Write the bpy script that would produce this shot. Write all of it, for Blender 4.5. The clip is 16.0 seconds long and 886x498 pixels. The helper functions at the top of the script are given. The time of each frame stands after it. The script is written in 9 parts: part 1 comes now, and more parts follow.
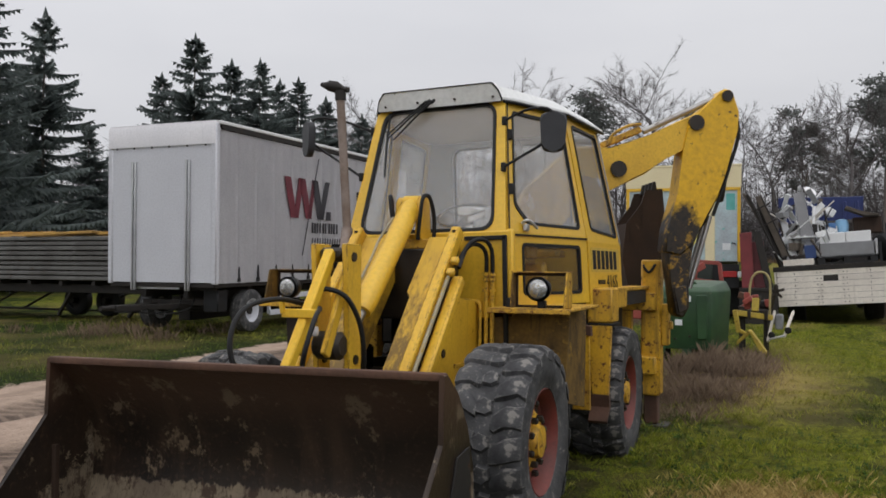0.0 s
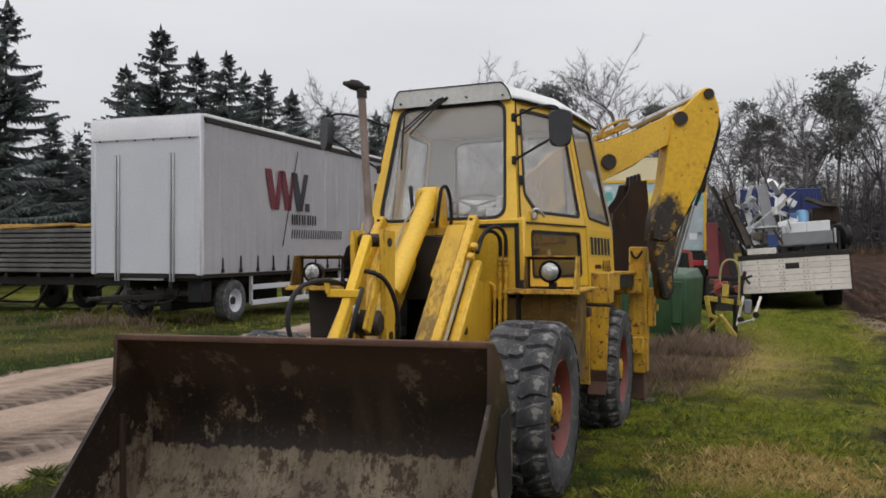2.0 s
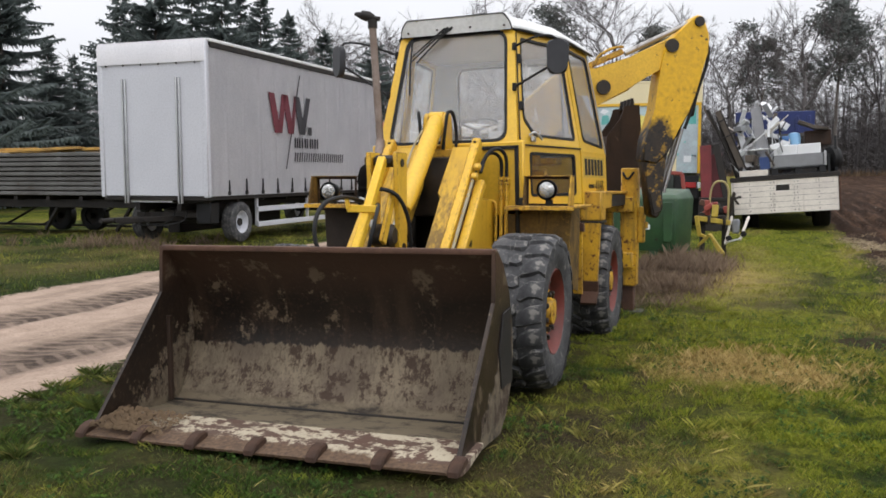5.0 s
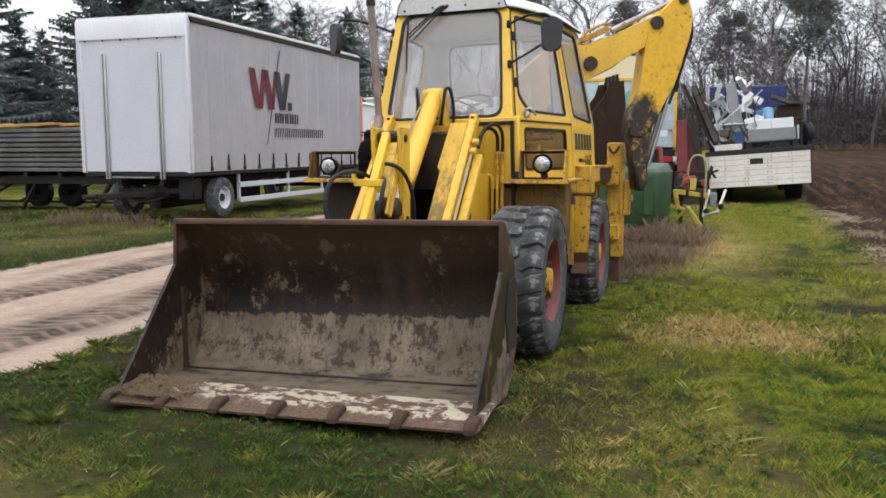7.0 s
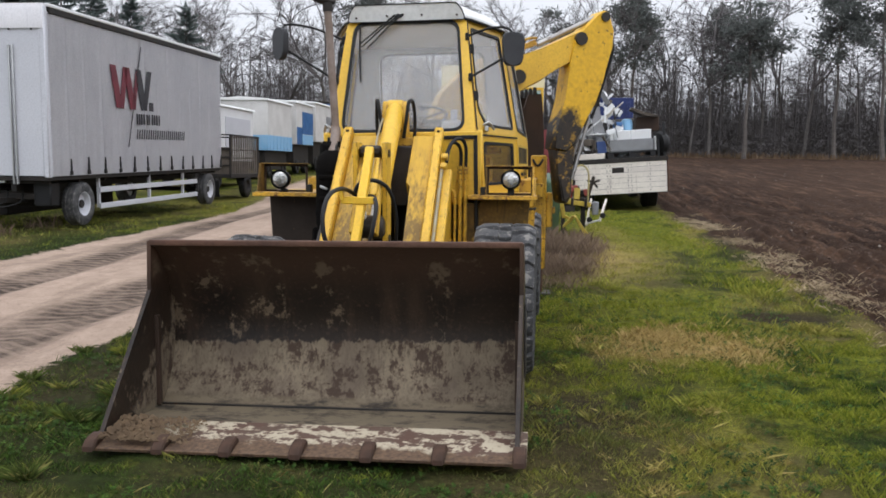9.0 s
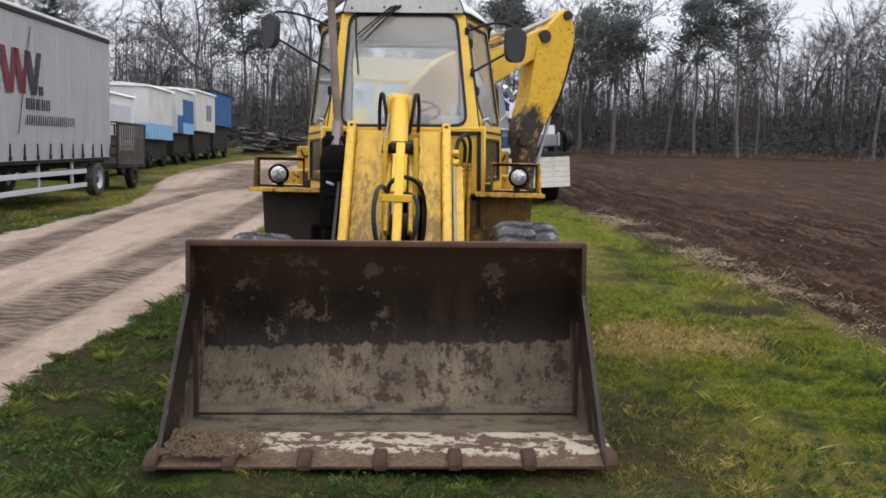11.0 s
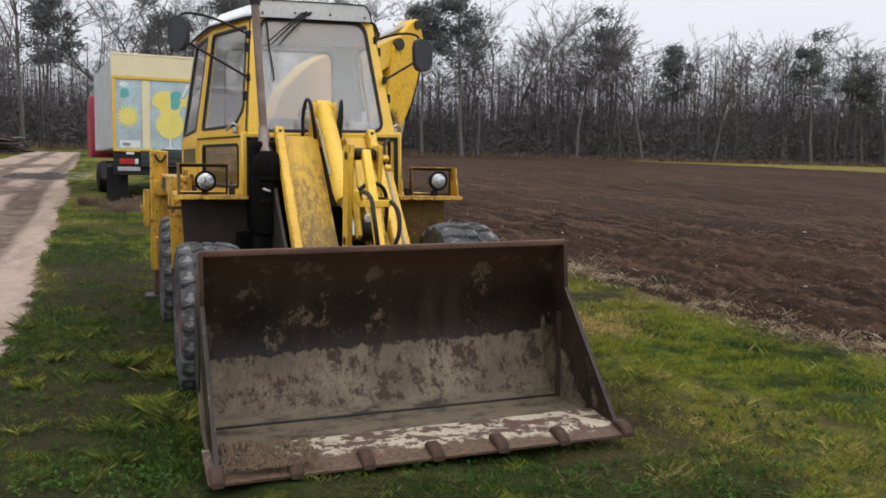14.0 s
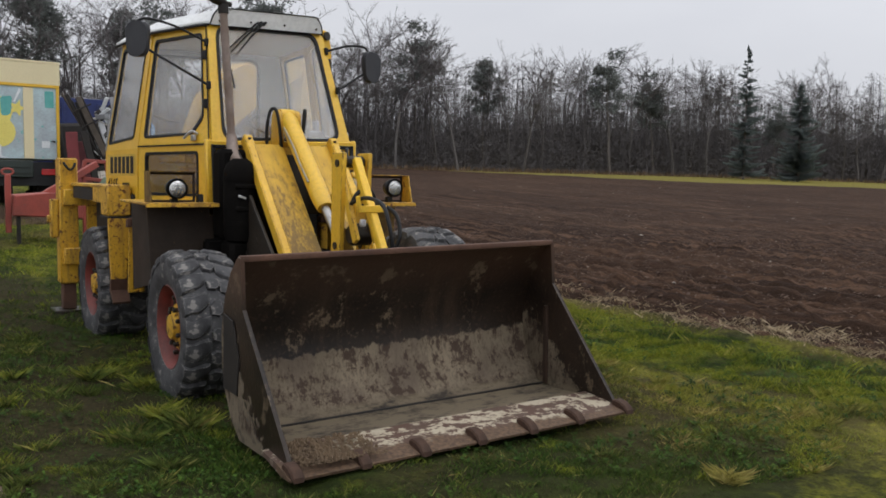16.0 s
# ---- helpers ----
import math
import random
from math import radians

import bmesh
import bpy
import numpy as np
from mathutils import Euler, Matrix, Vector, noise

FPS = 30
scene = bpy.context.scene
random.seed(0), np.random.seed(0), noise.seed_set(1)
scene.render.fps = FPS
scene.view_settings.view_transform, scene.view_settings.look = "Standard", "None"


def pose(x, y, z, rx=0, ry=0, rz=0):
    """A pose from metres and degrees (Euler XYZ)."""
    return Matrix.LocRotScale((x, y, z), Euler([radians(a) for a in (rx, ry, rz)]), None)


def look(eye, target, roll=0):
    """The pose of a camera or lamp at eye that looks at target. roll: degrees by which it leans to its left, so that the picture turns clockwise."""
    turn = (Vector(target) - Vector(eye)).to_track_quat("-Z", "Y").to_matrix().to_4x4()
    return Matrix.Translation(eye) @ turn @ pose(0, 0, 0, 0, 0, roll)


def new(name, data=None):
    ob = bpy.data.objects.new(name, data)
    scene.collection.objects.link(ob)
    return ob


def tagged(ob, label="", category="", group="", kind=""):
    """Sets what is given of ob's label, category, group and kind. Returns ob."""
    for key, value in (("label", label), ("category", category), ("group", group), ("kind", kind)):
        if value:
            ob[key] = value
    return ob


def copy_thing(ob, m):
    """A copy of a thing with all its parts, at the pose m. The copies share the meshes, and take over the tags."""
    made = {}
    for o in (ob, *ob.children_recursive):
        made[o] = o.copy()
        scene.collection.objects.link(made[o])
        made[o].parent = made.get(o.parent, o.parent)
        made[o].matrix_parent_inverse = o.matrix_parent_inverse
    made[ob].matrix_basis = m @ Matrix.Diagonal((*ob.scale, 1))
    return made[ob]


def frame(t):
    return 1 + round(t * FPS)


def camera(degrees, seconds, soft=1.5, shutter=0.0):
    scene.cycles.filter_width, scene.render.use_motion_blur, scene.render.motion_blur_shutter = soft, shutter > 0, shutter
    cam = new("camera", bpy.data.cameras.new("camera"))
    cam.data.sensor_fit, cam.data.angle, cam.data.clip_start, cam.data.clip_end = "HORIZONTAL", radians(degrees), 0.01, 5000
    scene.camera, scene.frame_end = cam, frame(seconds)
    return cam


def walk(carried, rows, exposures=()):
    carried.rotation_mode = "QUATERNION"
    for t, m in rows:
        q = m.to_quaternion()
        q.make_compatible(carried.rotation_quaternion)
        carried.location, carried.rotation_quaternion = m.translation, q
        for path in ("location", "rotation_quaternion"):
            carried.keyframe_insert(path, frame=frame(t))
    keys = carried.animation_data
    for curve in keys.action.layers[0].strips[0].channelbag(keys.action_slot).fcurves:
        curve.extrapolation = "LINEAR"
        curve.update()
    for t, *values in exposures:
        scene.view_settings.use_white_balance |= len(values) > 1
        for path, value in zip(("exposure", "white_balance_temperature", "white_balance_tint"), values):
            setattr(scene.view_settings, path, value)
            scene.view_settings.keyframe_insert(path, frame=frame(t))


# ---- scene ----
cam = camera(54.5, 16.0, 1.7)
PATH = [
    (0, (2.355, -3.175, 1.458), (1.583, -1.331, 1.51), 0.6),
    (0.5, (2.404, -3.347, 1.463), (1.609, -1.512, 1.502), 0.8),
    (1, (2.276, -3.491, 1.45), (1.477, -1.659, 1.5), 0.7),
    (1.5, (2.169, -3.641, 1.427), (1.452, -1.775, 1.479), 0.3),
    (2, (2.171, -3.749, 1.404), (1.484, -1.871, 1.439), 0.3),
    (2.5, (2.251, -3.878, 1.371), (1.554, -2.004, 1.338), 0.1),
    (3, (2.277, -3.974, 1.365), (1.572, -2.104, 1.279), -0.1),
    (3.5, (2.269, -4.018, 1.357), (1.536, -2.16, 1.26), -0.1),
    (6, (2.321, -4.5, 1.377), (1.679, -2.614, 1.206), 0.2),
    (6.5, (2.287, -4.55, 1.372), (1.65, -2.663, 1.191), -0.0),
    (7, (2.185, -4.579, 1.365), (1.569, -2.687, 1.166), -0.0),
    (7.5, (2.031, -4.549, 1.375), (1.475, -2.639, 1.169), 1.3),
    (8, (1.768, -4.491, 1.39), (1.319, -2.551, 1.207), 1.7),
    (8.5, (1.482, -4.563, 1.409), (1.11, -2.607, 1.227), 1.7),
    (9, (1.157, -4.598, 1.451), (0.92, -2.622, 1.26), 0.7),
    (11.5, (-0.121, -4.511, 1.464), (0.002, -2.526, 1.261), 1.6),
    (12, (-0.383, -4.493, 1.461), (-0.17, -2.511, 1.301), 1.1),
    (12.5, (-0.709, -4.558, 1.449), (-0.311, -2.605, 1.29), 1.0),
    (13, (-0.949, -4.617, 1.468), (-0.437, -2.691, 1.3), 1.7),
    (13.5, (-1.194, -4.564, 1.456), (-0.551, -2.68, 1.268), 1.2),
    (14, (-1.434, -4.517, 1.471), (-0.735, -2.652, 1.28), 1.0),
    (14.5, (-1.82, -4.521, 1.47), (-1.057, -2.682, 1.281), 1.0),
    (15, (-2.09, -4.492, 1.47), (-1.276, -2.675, 1.28), 1.0),
    (15.5, (-2.34, -4.35, 1.42), (-1.415, -2.583, 1.268), 1.2),
    (16, (-2.624, -4.295, 1.433), (-1.532, -2.627, 1.272), 0.9),
]
EXPOSURES = [(0.0, -0.16, 6500, 10), (2.2, -0.06, 6500, 10), (3.0, 0.32, 6500, 10), (3.5, 0.34, 6500, 10), (6.5, 0.42, 6330, 10), (7.0, 0.54, 6298, 10), (7.5, 0.66, 6265, 10), (8.0, 0.46, 6232, 10), (8.5, 0.3, 6200, 10), (9.0, 0.34, 6198, 10), (11.5, 0.33, 6185, 10), (12.0, 0.1, 6182, 10), (13.0, 0.17, 6265, 10), (14.0, 0.25, 6325, 10), (14.5, 0.16, 6300, 10), (15.0, 0.16, 6317, 10), (16.0, -0.06, 6350, 10)]
walk(cam, [(t, look(eye, target, roll)) for t, eye, target, roll in PATH], EXPOSURES)

# ---- light: an overcast winter sky ----
SUN_EL, SUN_AZ = radians(62), radians(139)
world = bpy.data.worlds.new("overcast")
scene.world = world
world.use_nodes = True
wn, wl = world.node_tree.nodes, world.node_tree.links
wn.clear()
w_out, w_bg = wn.new("ShaderNodeOutputWorld"), wn.new("ShaderNodeBackground")
w_sky = wn.new("ShaderNodeTexSky")
w_sky.sky_type, w_sky.sun_disc = "NISHITA", False
w_sky.sun_elevation, w_sky.sun_rotation = SUN_EL, SUN_AZ
w_sky.air_density, w_sky.dust_density, w_sky.ozone_density = 1.0, 4.0, 1.0
w_co, w_map, w_no = wn.new("ShaderNodeTexCoord"), wn.new("ShaderNodeMapping"), wn.new("ShaderNodeTexNoise")
w_map.inputs["Scale"].default_value = (1.0, 1.0, 3.0)
w_no.inputs["Scale"].default_value, w_no.inputs["Detail"].default_value = 2.2, 5.0
w_ramp = wn.new("ShaderNodeValToRGB")
w_ramp.color_ramp.elements[0].position, w_ramp.color_ramp.elements[0].color = 0.25, (5.7, 5.75, 6.05, 1)
w_ramp.color_ramp.elements[1].position, w_ramp.color_ramp.elements[1].color = 0.8, (6.7, 6.7, 6.9, 1)
w_mix = wn.new("ShaderNodeMix")
w_mix.data_type = "RGBA"
w_mix.inputs["Factor"].default_value = 0.93
wl.new(w_co.outputs["Generated"], w_map.inputs["Vector"])
wl.new(w_map.outputs["Vector"], w_no.inputs["Vector"])
wl.new(w_no.outputs["Fac"], w_ramp.inputs["Fac"])
w_sep, w_up, w_mul = wn.new("ShaderNodeSeparateXYZ"), wn.new("ShaderNodeMapRange"), wn.new("ShaderNodeMix")
w_up.inputs["From Min"].default_value, w_up.inputs["From Max"].default_value = 0.0, 1.0
w_up.inputs["To Min"].default_value, w_up.inputs["To Max"].default_value = 1.06, 2.2
w_mul.data_type, w_mul.blend_type = "RGBA", "MULTIPLY"
w_mul.inputs["Factor"].default_value = 1.0
wl.new(w_co.outputs["Generated"], w_sep.inputs["Vector"])
# the cloud is thinner, and so brighter, towards the hidden sun behind the walk
w_side, w_lean = wn.new("ShaderNodeMapRange"), wn.new("ShaderNodeMath")
w_side.inputs["From Min"].default_value, w_side.inputs["From Max"].default_value = -1.0, 1.0
w_side.inputs["To Min"].default_value, w_side.inputs["To Max"].default_value = 1.30, 0.97
w_lean.operation = "MULTIPLY"
wl.new(w_sep.outputs["Y"], w_side.inputs["Value"])
wl.new(w_up.outputs["Result"], w_lean.inputs[0])
wl.new(w_side.outputs["Result"], w_lean.inputs[1])
wl.new(w_sep.outputs["Z"], w_up.inputs["Value"])
wl.new(w_ramp.outputs["Color"], w_mul.inputs["A"])
wl.new(w_lean.outputs["Value"], w_mul.inputs["B"])
wl.new(w_sky.outputs["Color"], w_mix.inputs["A"])
wl.new(w_mul.outputs["Result"], w_mix.inputs["B"])
wl.new(w_mix.outputs["Result"], w_bg.inputs["Color"])
w_bg.inputs["Strength"].default_value = 0.1
wl.new(w_bg.outputs["Background"], w_out.inputs["Surface"])

sun_data = bpy.data.lights.new("sun", "SUN")
sun_data.energy, sun_data.angle, sun_data.color = 0.5, radians(60), (1.0, 0.97, 0.93)
sun = new("sun", sun_data)
sun.matrix_world = look((12, -14, 34), (0, 0, 0))

# ---- materials ----
def nodes_of(name):
    m = bpy.data.materials.new(name)
    m.use_nodes = True
    n = m.node_tree.nodes
    return m, n, m.node_tree.links, n["Principled BSDF"]


def noise_node(n, l, coord, scale, detail=4.0, rough=0.55, stretch=None):
    if stretch:
        mp = n.new("ShaderNodeMapping")
        mp.inputs["Scale"].default_value = stretch
        l.new(coord, mp.inputs["Vector"])
        coord = mp.outputs["Vector"]
    t = n.new("ShaderNodeTexNoise")
    t.inputs["Scale"].default_value, t.inputs["Detail"].default_value, t.inputs["Roughness"].default_value = scale, detail, rough
    l.new(coord, t.inputs["Vector"])
    return t.outputs["Fac"]


def ramp_node(n, l, fac, lo, hi, a=(0, 0, 0, 1), b=(1, 1, 1, 1)):
    r = n.new("ShaderNodeValToRGB")
    e = r.color_ramp.elements
    e[0].position, e[0].color, e[1].position, e[1].color = lo, a, hi, b
    l.new(fac, r.inputs["Fac"])
    return r.outputs["Color"]


def mix_node(n, l, fac, a, b, kind="MIX"):
    m = n.new("ShaderNodeMix")
    m.data_type, m.blend_type = "RGBA", kind
    for socket, v in ((m.inputs["Factor"], fac), (m.inputs["A"], a), (m.inputs["B"], b)):
        if isinstance(v, bpy.types.NodeSocket):
            l.new(v, socket)
        elif isinstance(v, tuple):
            socket.default_value = (*v[:3], 1)
        else:
            socket.default_value = v
    return m.outputs["Result"]


def math_node(n, l, op, a, b=0.0, c=0.0):
    m = n.new("ShaderNodeMath")
    m.operation = op
    m.use_clamp = op in ("MULTIPLY_ADD",)
    for i, v in enumerate((a, b, c)):
        if isinstance(v, bpy.types.NodeSocket):
            l.new(v, m.inputs[i])
        else:
            m.inputs[i].default_value = v
    return m.outputs["Value"]


def bump_node(n, l, height, strength, distance):
    b = n.new("ShaderNodeBump")
    b.inputs["Strength"].default_value, b.inputs["Distance"].default_value = strength, distance
    l.new(height, b.inputs["Height"])
    return b.outputs["Normal"]


def surface(name, col, col2=None, scale=5.0, fine=60.0, rough=0.6, metal=0.0, bump=0.15, depth=0.01, spots=None, streak=None, vary=0.0, gloss=0.5, edges=None):
    """Two-scale colour, optional rust or dirt spots (colour, threshold, scale) and upright streaks (colour, threshold)."""
    m, n, l, p = nodes_of(name)
    co = n.new("ShaderNodeTexCoord").outputs["Object"]
    big, small = noise_node(n, l, co, scale), noise_node(n, l, co, fine, 3.0)
    col2 = col2 or tuple(0.72 * v for v in col)
    c = mix_node(n, l, ramp_node(n, l, big, 0.35, 0.7), col, col2)
    c = mix_node(n, l, math_node(n, l, "MULTIPLY", ramp_node(n, l, small, 0.4, 0.75), 0.35), c, tuple(0.6 * v for v in col2))
    r = math_node(n, l, "MULTIPLY_ADD", big, 0.25, rough - 0.12)
    if streak:
        s = noise_node(n, l, co, 7.0, 3.0, 0.5, (3.0, 3.0, 0.35))
        c = mix_node(n, l, math_node(n, l, "MULTIPLY", ramp_node(n, l, s, streak[1], streak[1] + 0.18), 0.75), c, streak[0])
    if spots:
        s = noise_node(n, l, co, spots[2], 5.0, 0.65)
        k = ramp_node(n, l, s, spots[1], spots[1] + 0.05)
        c = mix_node(n, l, k, c, spots[0])
        chip = ramp_node(n, l, noise_node(n, l, co, spots[2] * 3.3, 4.0, 0.6), spots[1] + 0.01, spots[1] + 0.05)
        c = mix_node(n, l, math_node(n, l, "MULTIPLY", chip, ramp_node(n, l, big, 0.40, 0.60)), c, spots[0])
        r = mix_node(n, l, k, r, (0.85, 0.85, 0.85))
    if edges:
        bv, ge, dt = n.new("ShaderNodeBevel"), n.new("ShaderNodeNewGeometry"), n.new("ShaderNodeVectorMath")
        bv.samples, bv.inputs["Radius"].default_value = 4, 0.014
        dt.operation = "DOT_PRODUCT"
        l.new(bv.outputs["Normal"], dt.inputs[0])
        l.new(ge.outputs["Normal"], dt.inputs[1])
        worn = math_node(n, l, "MULTIPLY", ramp_node(n, l, dt.outputs["Value"], 0.90, 0.985, (1, 1, 1, 1), (0, 0, 0, 1)), ramp_node(n, l, noise_node(n, l, co, 16, 4, 0.65), 0.44, 0.54))
        c = mix_node(n, l, worn, c, edges)
        r = mix_node(n, l, worn, r, (0.8, 0.8, 0.8))
    if vary:
        o = n.new("ShaderNodeObjectInfo").outputs["Random"]
        h = n.new("ShaderNodeHueSaturation")
        l.new(math_node(n, l, "MULTIPLY_ADD", o, vary, 1.0 - vary / 2), h.inputs["Value"])
        l.new(c, h.inputs["Color"])
        c = h.outputs["Color"]
    l.new(c, p.inputs["Base Color"])
    l.new(r, p.inputs["Roughness"])
    p.inputs["Metallic"].default_value = metal
    p.inputs["Specular IOR Level"].default_value = gloss
    l.new(bump_node(n, l, small, bump, depth), p.inputs["Normal"])
    return m


def glass(name, tint=(0.9, 0.92, 0.92), dirt=0.2, dirt_col=(0.55, 0.56, 0.55)):
    """Thin old glazing: clear pane, gloss by angle, and a film of dust."""
    m, n, l, p = nodes_of(name)
    n.remove(p)
    out = n["Material Output"]
    co = n.new("ShaderNodeTexCoord").outputs["Object"]
    tr, gl, df = n.new("ShaderNodeBsdfTransparent"), n.new("ShaderNodeBsdfGlossy"), n.new("ShaderNodeBsdfDiffuse")
    tr.inputs["Color"].default_value = (*tint, 1)
    gl.inputs["Roughness"].default_value = 0.03
    df.inputs["Color"].default_value = (*dirt_col, 1)
    tl, film = n.new("ShaderNodeBsdfTranslucent"), n.new("ShaderNodeMixShader")
    tl.inputs["Color"].default_value = (*dirt_col, 1)
    film.inputs["Fac"].default_value = 0.62
    l.new(df.outputs["BSDF"], film.inputs[1])
    l.new(tl.outputs["BSDF"], film.inputs[2])
    fr = n.new("ShaderNodeLayerWeight")
    fr.inputs["Blend"].default_value = 0.5
    shine = math_node(n, l, "MULTIPLY_ADD", math_node(n, l, "POWER", fr.outputs["Facing"], 5.0), 0.94, 0.055)
    mx, my = n.new("ShaderNodeMixShader"), n.new("ShaderNodeMixShader")
    l.new(shine, mx.inputs["Fac"])
    l.new(tr.outputs["BSDF"], mx.inputs[1])
    l.new(gl.outputs["BSDF"], mx.inputs[2])
    l.new(math_node(n, l, "MULTIPLY_ADD", noise_node(n, l, co, 2.5), dirt * 1.2, dirt * 0.4), my.inputs["Fac"])
    l.new(mx.outputs["Shader"], my.inputs[1])
    l.new(film.outputs["Shader"], my.inputs[2])
    l.new(my.outputs["Shader"], out.inputs["Surface"])
    return m


RUST, DKRUST = (0.16, 0.06, 0.025), (0.05, 0.028, 0.018)
YELLOW = surface("yellow_paint", (0.74, 0.445, 0.030), (0.60, 0.345, 0.026), 2.5, 45, 0.42, 0, 0.06, 0.004, (DKRUST, 0.66, 20.0), ((0.34, 0.19, 0.02), 0.60), 0.0, 0.5, (0.085, 0.045, 0.022))
YELLOW_WORN = surface("worn_yellow_paint", (0.70, 0.40, 0.022), (0.50, 0.275, 0.020), 3.5, 40, 0.5, 0, 0.1, 0.005, ((0.125, 0.048, 0.016), 0.585, 17.0), ((0.24, 0.135, 0.025), 0.50), 0.0, 0.5, (0.085, 0.040, 0.018))
YELLOW_CLEAN = surface("yellow_cab_paint", (0.75, 0.46, 0.034), (0.67, 0.405, 0.030), 2.0, 40, 0.38, 0, 0.03, 0.003, (DKRUST, 0.76, 12.0))
PALE_YELLOW = surface("new_yellow_paint", (0.80, 0.50, 0.03), (0.74, 0.44, 0.02), 3, 50, 0.45, 0, 0.05, 0.003, ((0.3, 0.2, 0.1), 0.74, 15))
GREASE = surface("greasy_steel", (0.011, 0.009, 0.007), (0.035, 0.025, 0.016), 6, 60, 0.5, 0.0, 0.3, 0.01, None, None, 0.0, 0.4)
BLACK = surface("black_rubber", (0.007, 0.007, 0.0075), (0.012, 0.012, 0.012), 8, 90, 0.55, 0, 0.1, 0.003, None, None, 0.0, 0.3)
BLACK_PLASTIC = surface("black_plastic", (0.008, 0.0085, 0.0095), (0.014, 0.0145, 0.016), 6, 120, 0.45, 0, 0.05, 0.002, None, None, 0.0, 0.35)
MIRROR_SHELL = surface("weathered_mirror_shell", (0.016, 0.017, 0.021), (0.030, 0.031, 0.036), 6, 90, 0.5, 0, 0.05, 0.002)
DARK_STEEL = surface("dark_steel", (0.014, 0.013, 0.0125), (0.030, 0.025, 0.021), 5, 60, 0.65, 0.0, 0.2, 0.006, ((0.09, 0.04, 0.02), 0.68, 8), None, 0.0, 0.3)
BROWN_STEEL = surface("brown_primed_steel", (0.030, 0.019, 0.013), (0.052, 0.030, 0.019), 3, 50, 0.7, 0.0, 0.2, 0.006, ((0.10, 0.062, 0.04), 0.68, 7), ((0.015, 0.010, 0.008), 0.58), 0.0, 0.3)
RUSTY = surface("rusty_steel", (0.115, 0.056, 0.034), (0.065, 0.034, 0.023), 4, 55, 0.85, 0.1, 0.35, 0.008)
# FLAP_DARK: a darker brown for the plates on the silencer side
FLAP_DARK = surface("dark_brown_splash_plate", (0.040, 0.027, 0.018), (0.022, 0.016, 0.012), 3, 40, 0.7, 0.0, 0.2, 0.006, ((0.10, 0.062, 0.022), 0.68, 6), None, 0.0, 0.3)
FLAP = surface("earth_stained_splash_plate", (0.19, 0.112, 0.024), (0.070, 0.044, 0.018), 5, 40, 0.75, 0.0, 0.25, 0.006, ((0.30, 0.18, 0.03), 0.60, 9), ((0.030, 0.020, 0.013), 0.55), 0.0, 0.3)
TOOTH_RUST = surface("worn_tooth_rust", (0.075, 0.040, 0.025), (0.040, 0.024, 0.017), 9, 60, 0.85, 0.0, 0.35, 0.008, None, None, 0.0, 0.3)
ROD_DULL = surface("dull_painted_rod", (0.34, 0.30, 0.20), (0.22, 0.19, 0.13), 8, 70, 0.5, 0.2, 0.05, 0.002, ((0.40, 0.26, 0.04), 0.58, 9))
CHROME = surface("bright_rod_steel", (0.42, 0.42, 0.41), (0.30, 0.28, 0.26), 6, 90, 0.35, 0.85, 0.05, 0.002, ((0.16, 0.11, 0.07), 0.64, 12))
TYRE = surface("muddy_tyre_rubber", (0.026, 0.026, 0.028), (0.095, 0.095, 0.097), 9, 70, 0.75, 0, 0.35, 0.008, ((0.19, 0.18, 0.165), 0.60, 18), None, 0.0, 0.35, (0.17, 0.165, 0.155))
RIM_RED = surface("faded_red_rim_paint", (0.20, 0.034, 0.024), (0.095, 0.028, 0.022), 5, 60, 0.6, 0, 0.1, 0.004, ((0.1, 0.06, 0.045), 0.66, 10))
WHITE_ROOF = surface("white_roof_paint", (0.80, 0.81, 0.80), (0.70, 0.71, 0.69), 2.5, 30, 0.5, 0, 0.05, 0.004, ((0.3, 0.3, 0.26), 0.68, 8))
WHITE = surface("white_paint", (0.76, 0.77, 0.77), (0.68, 0.69, 0.70), 1.2, 40, 0.5, 0, 0.04, 0.004)
CREAM = surface("cream_paint", (0.76, 0.67, 0.42), (0.70, 0.61, 0.38), 1.2, 40, 0.5, 0, 0.04, 0.004, ((0.45, 0.4, 0.3), 0.72, 5))
GREEN_PAINT = surface("dark_green_paint", (0.026, 0.078, 0.026), (0.016, 0.048, 0.020), 3, 45, 0.45, 0, 0.08, 0.004, ((0.10, 0.13, 0.07), 0.68, 9), ((0.06, 0.09, 0.05), 0.62))
RED_PAINT = surface("faded_red_paint", (0.33, 0.060, 0.042), (0.22, 0.05, 0.038), 3, 45, 0.55, 0, 0.08, 0.004, ((0.16, 0.08, 0.06), 0.68, 9))
CRIMSON = surface("crimson_paint", (0.40, 0.03, 0.05), (0.32, 0.03, 0.045), 3, 45, 0.45, 0, 0.05, 0.004)
BLUE_PAINT = surface("blue_paint", (0.030, 0.125, 0.32), (0.028, 0.10, 0.26), 3, 45, 0.5, 0, 0.05, 0.004)
LIGHT_BLUE = surface("light_blue_paint", (0.20, 0.42, 0.66), (0.26, 0.46, 0.66), 3, 45, 0.5, 0, 0.05, 0.004, ((0.5, 0.5, 0.48), 0.7, 6))
NAVY = surface("navy_blue_tarpaulin", (0.010, 0.024, 0.13), (0.008, 0.018, 0.09), 3, 45, 0.5, 0, 0.15, 0.01)
TARP = surface("grey_truck_tarpaulin", (0.71, 0.70, 0.72), (0.63, 0.625, 0.65), 1.1, 35, 0.5, 0, 0.06, 0.01, None, ((0.54, 0.535, 0.56), 0.6))
